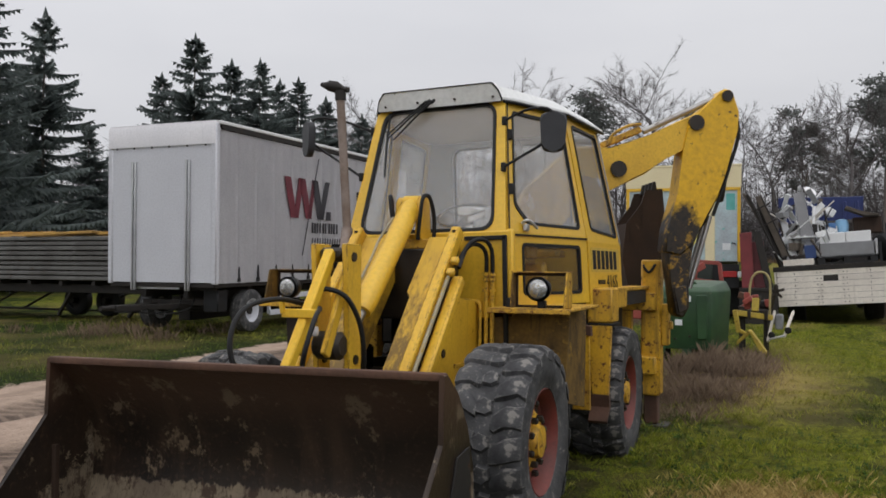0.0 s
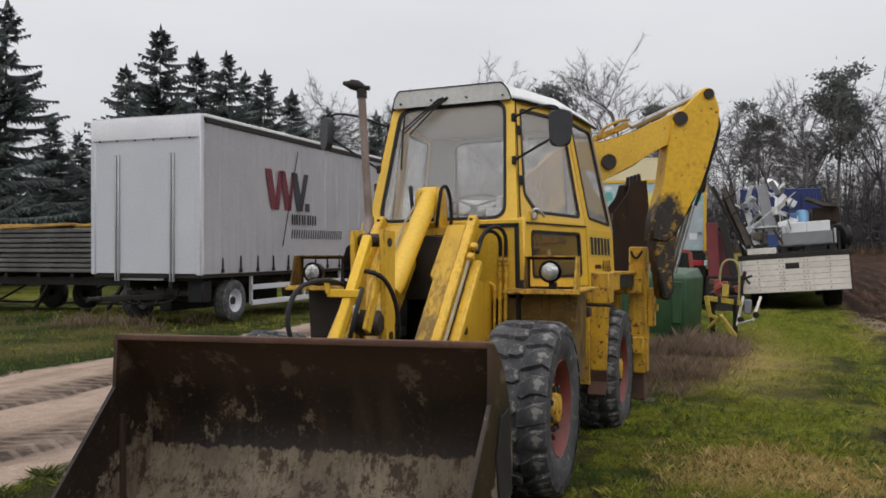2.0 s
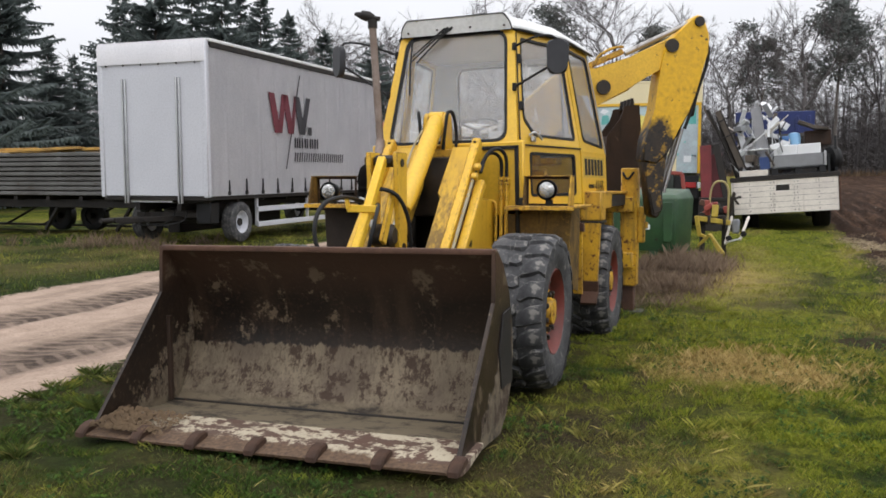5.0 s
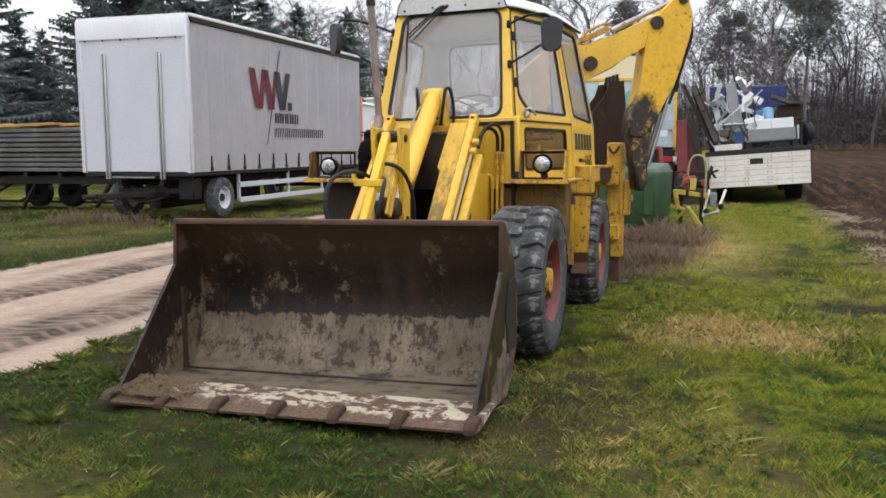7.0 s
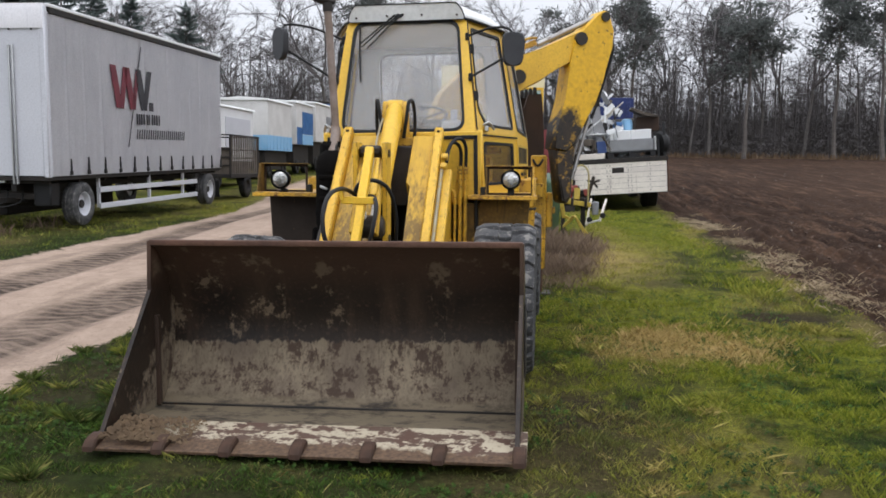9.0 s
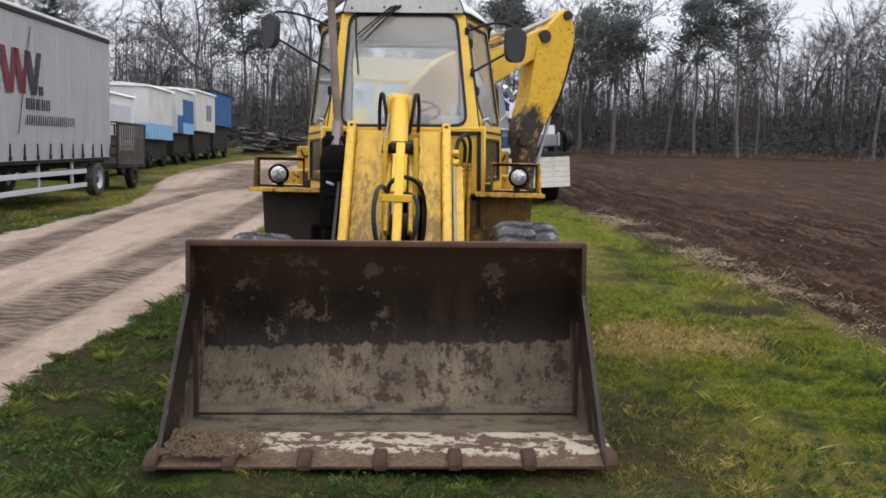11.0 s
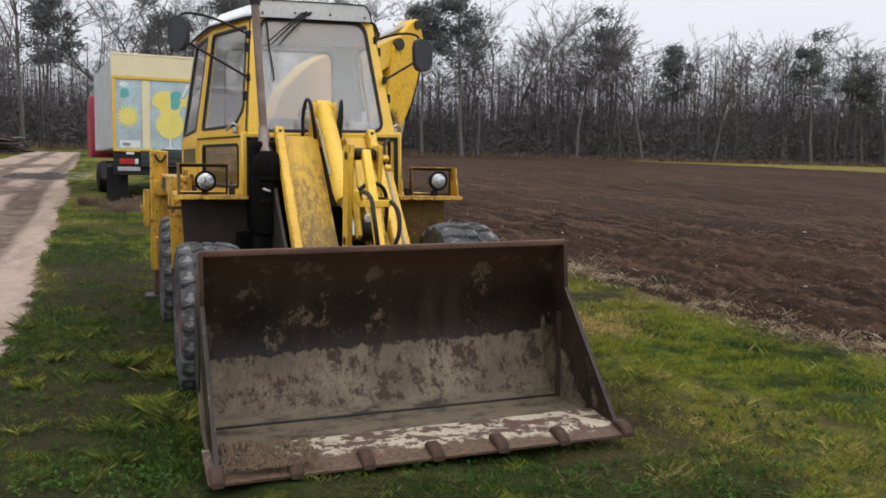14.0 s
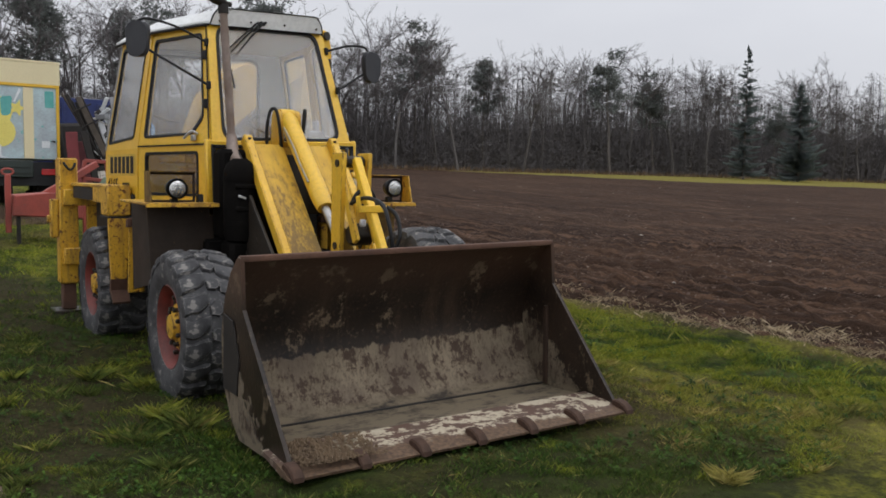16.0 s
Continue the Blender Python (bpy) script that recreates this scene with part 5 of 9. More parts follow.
def panel(name, corners, window, r, mats, depth=0.04, s=1, label=""):
    """A cab panel with a round-cornered window; window is given in parts of its length and height."""
    place, ln, h = patch(*corners)
    edge = round_corners([(0, 0), (ln, 0), (ln, h), (0, h)] if len(window) == 4 else [(0, 0), (ln, 0), (ln, h), (0, h), (0, 0.3 * h)], 0.012)
    hole = [(a * ln, b * h) for a, b in window]
    cx, cy = sum(p[0] for p in hole) / len(hole), sum(p[1] for p in hole) / len(hole)
    small = [(p[0] + (0.022 if p[0] < cx else -0.022), p[1] + (0.022 if p[1] < cy else -0.022)) for p in hole]
    hole, small = round_corners(hole, r), round_corners(small, r * 0.8)
    ob = part(name, flip(frame_mesh(B(), edge, hole, place, -depth), s), mats[0], cab, label)
    part("window_rubber", flip(frame_mesh(B(), hole, small, lambda a, b, d: place(a, b, d + 0.006), -0.025), s), BLACK, ob)
    part("window_pane", flip(sheet(B(), small, lambda a, b, d: place(a, b, d - 0.008), -0.005), s), mats[1], ob).visible_shadow = False
    return ob


DF0, DF1, DF2 = (0.590, 2.085, 1.22), (0.578, 2.10, 1.705), (0.480, 2.385, 2.605)
DR0, DR1, DR2 = (0.855, 3.13, 1.22), (0.845, 3.10, 1.705), (0.705, 3.03, 2.605)
QF1, QR1, QF2, QR2 = (0.85, 3.13, 1.66), (0.925, 3.97, 1.66), (0.71, 3.06, 2.605), (0.765, 3.88, 2.605)
QF0, QR0 = (0.862, 3.15, 1.20), (0.93, 4.02, 1.20)
for s in (1, -1):
    door = panel("door", (DF1, DR1, DF2, DR2), [(0.22, 0.06), (0.93, 0.05), (0.95, 0.94), (0.07, 0.94), (0.06, 0.20)], 0.05, (YELLOW_CLEAN, SIDE_GLASS if s > 0 else CLEAR_GLASS), 0.04, s, "yellow cab door with a large upper window")
    panel("lower_door", (DF0, DR0, DF1, DR1), [(0.14, 0.14), (0.90, 0.14), (0.90, 0.86), (0.14, 0.86)], 0.045, (YELLOW_CLEAN, LOW_GLASS), 0.04, s)
    bm = B()
    place, ln, h = patch(DF1, DR1, DF2, DR2)
    box(bm, place(0.18, 0.03, 0.02), (0.03, 0.06, 0.045), 0.006)
    tube(bm, bend([place(0.14, 0.06, 0.01), place(0.16, 0.075, 0.05), place(0.26, 0.02, 0.055)], 4), 0.010, 8)
    part("door_handle", flip(bm, s), ALU, door, "bent metal handle")
    for a, b in ((0.02, 0.70), (0.02, 0.30)):
        part("hinge", flip(box(B(), place(a, b, 0.015), (0.035, 0.035, 0.07), 0.006), s), BLACK_PLASTIC, door)
    bm = B()
    beam(bm, place(-0.005, -0.02, 0.004), place(ln, -0.02, 0.004), 0.008, 0.012)
    beam(bm, place(0.0, -0.02, 0.003), place(0.0, h, 0.003), 0.009, 0.012)
    part("door_seal", flip(bm, s), BLACK, door)
    panel("rear_quarter", (QF1, QR1, QF2, QR2), [(0.14, 0.10), (0.93, 0.06), (0.90, 0.95), (0.12, 0.95)], 0.05, (YELLOW_CLEAN, CLEAR_GLASS), 0.04, s)
    bm = B()
    sheet(bm, [(0, 0), (0.87, 0), (0.87, 0.47), (0, 0.47)], patch(QF0, QR0, QF1, QR1)[0], -0.04)
    lower = part("rear_side_panel", flip(bm, s), YELLOW_CLEAN, cab)
    lp = patch(QF0, QR0, QF1, QR1)[0]
    bm = B()
    sheet(bm, [(0.05, 0.245), (0.80, 0.245), (0.80, 0.430), (0.05, 0.430)], lambda a, b, d: lp(a, b, d + 0.003), -0.002)
    part("maker_plate", flip(bm, s), surface("maker_plate_print", (0.66, 0.43, 0.06), (0.52, 0.36, 0.07), 14, 90), lower, "worn maker's plate")
    word = bpy.data.curves.new("model_number", "FONT")
    word.body, word.size, word.extrude = "416S", 0.155, 0.001
    probe = bpy.data.objects.new("model_number", word)
    text_me = bpy.data.meshes.new_from_object(probe)
    bpy.data.objects.remove(probe)
    o, u, v = lp(0.42 if s > 0 else 0.80, 0.115, 0.006), lp(1.27, 0.085, 0.005) - lp(0.27, 0.085, 0.005), lp(0.27, 1.085, 0.005) - lp(0.27, 0.085, 0.005)
    if s < 0:
        o, u, v = Vector((-o.x, o.y, o.z)), Vector((u.x, -u.y, -u.z)), Vector((-v.x, v.y, v.z))
    u, v = u.normalized(), v.normalized()
    place_text = Matrix((u, v, u.cross(v))).transposed().to_4x4()
    place_text.translation = o
    text_me.transform(place_text)
    text_me.materials.append(BLACK_PLASTIC)
    number = new("model_number", text_me)
    number.parent = lower
    number["label"] = "black model number 416S"
    for row, (b0, b1, cuts) in enumerate(((0.265, 0.410, (0.09, 0.20, 0.31, 0.42, 0.53, 0.64)), (0.150, 0.185, (0.20, 0.25, 0.30, 0.35)))):
        for a in cuts:
            wide = (0.078, 0.034)[row]
            bm = sheet(B(), [(a, b0), (a + wide, b0), (a + wide, b1), (a, b1)], lambda p, q, d: lp(p, q, d + 0.006), -0.002)
            part("lettering", flip(bm, s), BLACK_PLASTIC, lower, "bar of worn black lettering")
# rear wall and floor of the cab
rp = plane_place((0, 3.99, 1.66), (-1, 0, 0), (0, -0.11, 0.95))
r_out, r_in, r_gl = rounded(0.93, 0.77, 0.0, 0.95, 0.03), rounded(0.54, 0.52, 0.04, 0.90, 0.10), rounded(0.52, 0.50, 0.06, 0.88, 0.085)
part("rear_frame", frame_mesh(B(), r_out, r_in, rp, -0.04), LINING, cab)
part("rear_rubber", frame_mesh(B(), r_in, r_gl, lambda a, b, d: rp(a, b, d + 0.006), -0.02), BLACK, cab)
part("rear_window", sheet(B(), r_gl, lambda a, b, d: rp(a, b, d - 0.006), -0.004), REAR_GLASS, cab).visible_shadow = False
bm = B()
span(bm, (-0.92, 3.96, 1.18), (0.92, 4.01, 1.66), 0.008)
part("rear_wall", bm, YELLOW, cab)
# roof: an eave, a hipped sheet and a white front visor with a dark edge
bm = B()
plan = [(-0.47, 2.33), (0.47, 2.33), (0.52, 2.42), (0.735, 3.03), (0.80, 3.95), (0.70, 4.02), (-0.70, 4.02), (-0.80, 3.95), (-0.735, 3.03), (-0.52, 2.42)]
prism(bm, plan, "z", 2.612, 2.640, 0.008)
low = [bm.verts.new((x * 0.985, 3.16 + (y - 3.16) * 0.985, 2.638)) for x, y in plan]
top = [bm.verts.new((x * 0.86, 3.16 + (y - 3.16) * (0.98 if y < 2.5 else 0.93), 2.722)) for x, y in plan]
bm.faces.new(low[::-1]), bm.faces.new(top)
for k in range(len(plan)):
    bm.faces.new((low[k], low[(k + 1) % len(plan)], top[(k + 1) % len(plan)], top[k]))
roof = part("roof", bm, WHITE_ROOF, cab, "dirty white sheet-metal roof")
vp = plane_place((0, 2.315, 2.605), (1, 0, 0), (0, -0.03, 0.12))
face = round_corners([(-0.470, 0.0), (0.470, 0.0), (0.445, 0.075), (0.405, 0.125), (-0.405, 0.125), (-0.445, 0.075)], 0.018, 3)
rim = round_corners([(-0.478, -0.006), (0.478, -0.006), (0.453, 0.078), (0.410, 0.133), (-0.410, 0.133), (-0.453, 0.078)], 0.018, 3)
visor = part("visor", sheet(B(), face, vp, -0.09), WHITE_ROOF, roof, "white front visor panel with screws")
part("visor_edging", frame_mesh(B(), rim, face, lambda a, b, d: vp(a, b, d + 0.004), -0.012), BLACK, visor)
for x, z in ((-0.40, 0.030), (-0.15, 0.040), (0.13, 0.040), (0.41, 0.032)):
    bm = B()
    lathe(bm, [(-0.008, 0.009), (0.0, 0.009)], "y", 8, Matrix.Translation(vp(x, z, 0.004)))
    part("screw", bm, GREASE, visor)
for s in (-1, 1):
    part("gutter", tube(B(), [(s * 0.475, 2.34, 2.606), (s * 0.525, 2.42, 2.606), (s * 0.74, 3.03, 2.606), (s * 0.80, 3.97, 2.606)], 0.012, 6), BLACK, roof)
# wipers hang from the visor over the windscreen
for pts in ([(-0.02, 1.02), (-0.20, 0.86), (-0.345, 0.715)], [(-0.05, 1.02), (-0.23, 0.86), (-0.365, 0.735)], [(-0.02, 1.005), (-0.16, 0.86), (-0.30, 0.70)]):
    part("wiper", tube(B(), [fp(a, b, 0.05) for a, b in pts], [0.009, 0.007, 0.005], 6), BLACK, cab, "thin black wiper arm")
part("wiper", tube(B(), [fp(a, b, 0.02) for a, b in ((-0.37, 0.92), (-0.365, 0.68), (-0.345, 0.43))], 0.0075, 6), BLACK, cab, "thin black wiper blade")
bm = B()
for a in (-0.035, 0.0):
    beam(bm, fp(a - 0.05, 0.965, 0.05), fp(a + 0.02, 1.03, 0.05), 0.02, 0.022, 0.004)
part("wiper_motor", bm, BLACK, cab)
# rubber-edged front bulkhead panels under the windscreen
for s in (1, -1):
    bm = B()
    beam(bm, (0.30, 2.02, 1.665), (0.585, 2.02, 1.665), 0.02, 0.028, 0.004)
    beam(bm, (0.572, 2.02, 1.68), (0.572, 2.02, 0.95), 0.03, 0.02, 0.004)
    part("bulkhead_seal", flip(bm, s), BLACK, cab)
# inside the cab
bm = B()
box(bm, (0.02, 3.25, 1.62), (0.48, 0.46, 0.14), 0.04, None, 2)
seat = part("driver_seat", bm, SEAT, cab, "black driver's seat")
bm = B()
box(bm, (0.02, 3.50, 1.76), (0.44, 0.12, 0.26), 0.05, Matrix.Rotation(radians(-10), 3, "X"), 2)
part("backrest", bm, SEAT, seat)
bm = B()
span(bm, (-0.2, 3.1, 1.2), (0.24, 3.4, 1.56), 0.02)
part("seat_base", bm, DARK_STEEL, seat)
bm = B()
m = Matrix.Translation((0.10, 2.52, 1.86)) @ Matrix.Rotation(radians(28), 4, "X")
ring = [m @ Vector((0.19 * math.cos(a), 0.19 * math.sin(a), 0)) for a in (2 * math.pi * k / 28 for k in range(29))]
tube(bm, ring, 0.012, 8, False)
for a in (0.5, 2.6, 4.7):
    tube(bm, [m @ Vector((0, 0, -0.02)), m @ Vector((0.19 * math.cos(a), 0.19 * math.sin(a), 0))], 0.009, 6)
wheel_ring = part("steering_wheel", bm, BLACK_PLASTIC, cab, "thin black steering wheel")
bm = B()
tube(bm, [m @ Vector((0, 0, -0.02)), (0.10, 2.32, 1.30)], 0.03, 10)
part("steering_column", bm, DARK_STEEL, wheel_ring)
bm = B()
box(bm, (0.36, 2.30, 1.76), (0.16, 0.12, 0.10), 0.02)
box(bm, (0.38, 2.28, 1.84), (0.05, 0.05, 0.10), 0.01)
part("instrument_box", bm, ALU, cab)
for x in (0.30, 0.36):
    bm = B()
    tube(bm, [(x, 2.6, 1.25), (x + 0.02, 2.55, 1.78)], 0.009, 6)
    lathe(bm, [(1.77, 0.01), (1.79, 0.022), (1.82, 0.02), (1.83, 0.008)], "z", 10, Matrix.Translation((x + 0.02, 2.55, 0)))
    part("lever", bm, BLACK_PLASTIC, cab)

for s in (1, -1):
    bm = B()
    span(bm, (0.10, 2.30, 1.50), (0.60, 2.62, 1.54), 0.01)
    span(bm, (0.30, 2.40, 1.54), (0.62, 2.60, 1.63), 0.015)
    span(bm, (0.40, 2.62, 1.24), (0.66, 2.70, 1.52), 0.02)
    span(bm, (0.36, 2.20, 1.24), (0.56, 2.36, 1.46), 0.015)
    span(bm, (0.50, 2.70, 1.55), (0.72, 2.98, 1.60), 0.01)
    tube(bm, [(0.52, 2.36, 1.54), (0.52, 2.34, 1.64)], 0.02, 8)
    part("console", flip(bm, s), YELLOW_WORN, cab, "dusty yellow console behind the lower window")
# the cab leans a little with the machine
cab.matrix_basis = Matrix.Translation((0.03, 0, 1.7)) @ Matrix.Rotation(radians(-1.4), 4, "Y") @ Matrix.Translation((0, 0, -1.7))

# mirrors
for s, c, tilt_z in ((1, Vector((0.872, 2.19, 2.364)), 14), (-1, Vector((-1.012, 2.28, 2.424)), -42)):
    bm = B()
    top, low = (Vector((0.503, 2.295, 2.474)), Vector((0.545, 2.16, 2.146))) if s > 0 else (Vector((-0.495, 2.315, 2.454)), Vector((-0.520, 2.19, 2.116)))
    tube(bm, bend([top, (top + c) / 2 + Vector((0, -0.01, 0.11)), c + Vector((s * -0.03, 0.03, 0.15)), c + Vector((0, 0.05, 0.02))], 5), 0.0095, 8)
    tube(bm, [low, c + Vector((s * 0.02, 0.05, -0.01))], 0.0095, 8)
    for p in (top, low):
        box(bm, p, (0.03, 0.04, 0.06), 0.006)
    arm = part("mirror_arm", bm, BLACK, loader)
    bm = B()
    prism(bm, round_corners([(-0.076, -0.130), (0.072, -0.130), (0.090, 0.122), (-0.088, 0.128)], 0.055, 5), "y", -0.026, 0.026, 0.012)
    bmesh.ops.transform(bm, matrix=Matrix.Translation(c) @ Matrix.Rotation(radians(tilt_z), 4, "Z"), verts=bm.verts)
    head = part("mirror", bm, MIRROR_SHELL, arm, "black plastic mirror head")

# mudguards and lamps
for s in (1, -1):
    bm = B()
    prism(bm, [(0.57, 1.80), (1.09, 1.80), (1.05, 2.75), (0.62, 2.75)], "z", 1.222, 1.240, 0.004)
    span(bm, (0.57, 1.795, 1.208), (1.09, 1.81, 1.238), 0.003)
    guard = part("front_mudguard", flip(bm, s), YELLOW_WORN, loader, "flat yellow mudguard with chipped edge")
    bm = B()
    prism(bm, [(0.50, 0.62), (1.00, 0.74), (1.03, 1.222), (0.50, 1.222)], "y", 2.03, 2.05, 0.003)
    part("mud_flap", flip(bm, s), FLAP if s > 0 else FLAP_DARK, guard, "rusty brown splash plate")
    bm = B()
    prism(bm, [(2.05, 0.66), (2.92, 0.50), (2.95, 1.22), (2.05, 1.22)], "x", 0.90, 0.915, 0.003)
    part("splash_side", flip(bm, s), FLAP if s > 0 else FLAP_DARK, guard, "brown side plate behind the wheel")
    bm = B()
    prism(bm, [(0.80, 0.46), (0.93, 0.46), (0.92, 1.02), (0.80, 1.05)], "y", 3.02, 3.05, 0.004)
    panel_low = part("step_plate", flip(bm, s), YELLOW_WORN, guard)
    part("rusty_cap", flip(prism(B(), [(0.79, 1.02), (0.94, 1.00), (0.935, 1.07), (0.80, 1.10)], "y", 3.0, 3.06, 0.004), s), RUSTY, panel_low)
    bm = B()
    for lo, hi in (((0.70, 1.955, 1.238), (0.716, 1.97, 1.455)), ((1.034, 1.955, 1.238), (1.05, 1.97, 1.455)), ((0.716, 1.955, 1.238), (1.034, 1.97, 1.256)), ((0.716, 1.955, 1.437), (1.034, 1.97, 1.455))):
        span(bm, lo, hi, 0.002)
    housing = part("lamp_housing", flip(bm, s), BROWN_STEEL, guard, "open rusty steel frame round the headlight")
    bm = B()
    prism(bm, [(1.80, 1.242), (1.97, 1.242), (1.97, 1.46), (1.86, 1.46)], "x", 1.045, 1.058, 0.003)
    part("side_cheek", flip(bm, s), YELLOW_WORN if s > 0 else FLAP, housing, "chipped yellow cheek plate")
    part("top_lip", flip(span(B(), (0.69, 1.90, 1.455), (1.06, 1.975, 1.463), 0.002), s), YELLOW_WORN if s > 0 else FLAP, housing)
    if s > 0:
        part("inner_cheek", prism(B(), [(1.86, 1.242), (1.955, 1.242), (1.955, 1.455), (1.90, 1.455)], "x", 0.694, 0.704, 0.002), FLAP, housing)
    bm = B()
    span(bm, (0.655, 1.90, 1.225), (0.695, 1.96, 1.30), 0.006)
    part("cable_box", flip(bm, s), BLACK_PLASTIC, guard)
    cx, cz = (0.888, 1.358) if s > 0 else (0.872, 1.338)
    bm = B()
    lathe(bm, [(1.80, 0.074), (1.80, 0.062), (1.815, 0.060), (1.83, 0.074), (1.88, 0.066), (1.92, 0.04), (1.93, 0.015)], "y", 28, Matrix.Translation((cx, 0, cz)))
    box(bm, (cx, 1.90, cz - 0.10), (0.05, 0.05, 0.06), 0.006)
    lamp = part("headlight", flip(bm, s), BLACK_PLASTIC, loader, "round headlight in a black housing")
    bm = B()
    lathe(bm, [(1.812, 0.062), (1.800, 0.057), (1.792, 0.042), (1.788, 0.02), (1.787, 0.004)], "y", 28, Matrix.Translation((cx, 0, cz)))
    part("lens", flip(bm, s), LAMP_LENS, lamp, "fluted glass lens")
    # rear mudguard: box, tapered plate and bent step
    bm = B()
    span(bm, (0.86, 3.20, 1.085), (1.05, 3.46, 1.345), 0.012)
    span(bm, (0.86, 3.44, 1.315), (1.05, 4.88, 1.345), 0.006)
    span(bm, (1.03, 3.44, 1.19), (1.05, 3.78, 1.33), 0.004)
    rear = part("rear_mudguard", flip(bm, s), YELLOW_WORN, loader, "yellow rear mudguard blistered with rust")
    bm = B()
    prism(bm, [(0.87, 1.075), (1.055, 1.075), (1.035, 0.56), (0.91, 0.56)], "y", 3.16, 3.20, 0.006)
    prism(bm, [(3.19, 1.075), (3.36, 1.075), (3.20, 0.58)], "x", 0.875, 0.895, 0.003)
    part("front_plate", flip(bm, s), YELLOW_WORN, rear)
    bm = B()
    span(bm, (0.84, 3.16, 1.068), (1.06, 3.46, 1.084), 0.003)
    part("seam", flip(bm, s), BLACK, rear)
    bm = B()
    prism(bm, [(3.15, 0.56), (3.20, 0.56), (3.22, 0.46), (3.10, 0.36), (3.08, 0.38), (3.17, 0.47)], "x", 0.90, 1.04, 0.003)
    part("bent_step", flip(bm, s), RUSTY, rear)
    bm = B()
    prism(bm, [(0.86, 1.20), (1.04, 1.20), (1.04, 1.31), (0.86, 1.31)], "y", 3.80, 4.75, 0.003)
    part("inner_arch", flip(bm, s), DARK_STEEL, rear)

# ---- the digger at the back ----
bm = B()
for z in (0.62, 1.20):
    span(bm, (-1.12, 4.78, z - 0.08), (1.12, 4.92, z + 0.08), 0.01)
span(bm, (-0.9, 4.80, 0.66), (0.9, 4.88, 1.15))
part("slide_frame", bm, YELLOW_WORN, loader)
for s in (1, -1):
    bm = B()
    span(bm, (0.975, 4.86, 0.34), (1.15, 5.06, 1.585), 0.014)
    post = part("stabiliser", flip(bm, s), YELLOW_WORN, loader, "upright yellow stabiliser column")
    bm = B()
    span(bm, (1.00, 4.89, 0.08), (1.125, 5.03, 0.36), 0.01)
    leg = part("inner_leg", flip(bm, s), RUSTY, post)
    bm = B()
    prism(bm, round_corners([(0.93, 4.80), (1.22, 4.80), (1.22, 5.12), (0.93, 5.12)], 0.05, 3), "z", 0.05, 0.08, 0.006)
    part("foot_pad", flip(bm, s), GREASE, post)
    bm = B()
    span(bm, (1.15, 4.90, 0.80), (1.22, 5.02, 1.18), 0.01)
    span(bm, (1.15, 4.92, 0.95), (1.25, 4.99, 1.02), 0.006)
    part("clamp", flip(bm, s), YELLOW_WORN, post)
    bm = B()
    tube(bm, bend([(1.0, 4.95, 1.58), (1.0, 4.86, 1.53), (1.05, 4.83, 1.47), (1.10, 4.85, 1.53), (1.10, 4.95, 1.58)], 5), 0.012, 8)
    part("hose_loop", flip(bm, s), BLACK, post)

BE = Vector((0.9, 0.436, 0)).normalized()
BN = Vector((BE.y, -BE.x, 0))
BO = Vector((1.44, 4.88, 0))


def dig(s, z, d=0.0):
    return BO + BE * s + BN * d + Vector((0, 0, z))


def slab(outline, half, bevel=0.012):
    """A welded box section of that outline in the digger's plane."""
    bm = B()
    a, b = [bm.verts.new(dig(*p, -half)) for p in outline], [bm.verts.new(dig(*p, half)) for p in outline]
    bm.faces.new(a), bm.faces.new(b[::-1])
    for k in range(len(outline)):
        bm.faces.new((a[k], b[k], b[(k + 1) % len(outline)], a[(k + 1) % len(outline)]))
    bmesh.ops.bevel(bm, geom=list(bm.edges), offset=bevel, segments=1, affect="EDGES", profile=0.5)
    return bm


def pin_bm(s, z, half, r):
    bm = B()
    tube(bm, [dig(s, z, -half), dig(s, z, half)], r, 18)
    return bm


boom = part("boom", slab([(0.10, 2.93), (0.02, 2.92), (-0.46, 2.69), (-0.80, 2.56), (-1.02, 2.60), (-1.25, 2.48), (-1.55, 2.20), (-1.75, 1.75), (-1.70, 1.35), (-1.40, 1.35), (-1.38, 1.70), (-1.15, 1.98), (-0.80, 2.19), (-0.47, 2.35), (-0.27, 2.51), (-0.10, 2.57), (0.10, 2.70)], 0.10, 0.015), YELLOW, loader, "cranked yellow digger boom")
part("boom_pin", pin_bm(-0.72, 2.385, 0.135, 0.072), GREASE, boom)
bm = B()
beam(bm, dig(-0.86, 2.60, 0.0), dig(-0.50, 2.76, 0.0), 0.11, 0.06, 0.012)
tube(bm, bend([dig(-0.80, 2.60, 0.06), dig(-0.76, 2.70, 0.07), dig(-0.62, 2.78, 0.07), dig(-0.50, 2.80, 0.05)], 5), 0.014, 8)
part("dipper_cylinder", bm, YELLOW_WORN, boom)
bm = B()
tube(bm, [dig(-0.47, 2.74), dig(0.20, 3.06)], 0.028, 12)
part("piston_rod", bm, CHROME, boom, "bright steel rod")
bm = B()
beam(bm, dig(-0.62, 2.535, -0.104), dig(-0.18, 2.555, -0.104), 0.01, 0.02)
beam(bm, dig(-0.36, 2.60, -0.104), dig(-0.27, 2.68, -0.104), 0.012, 0.02)
part("boom_bracket", bm, YELLOW_WORN, boom)
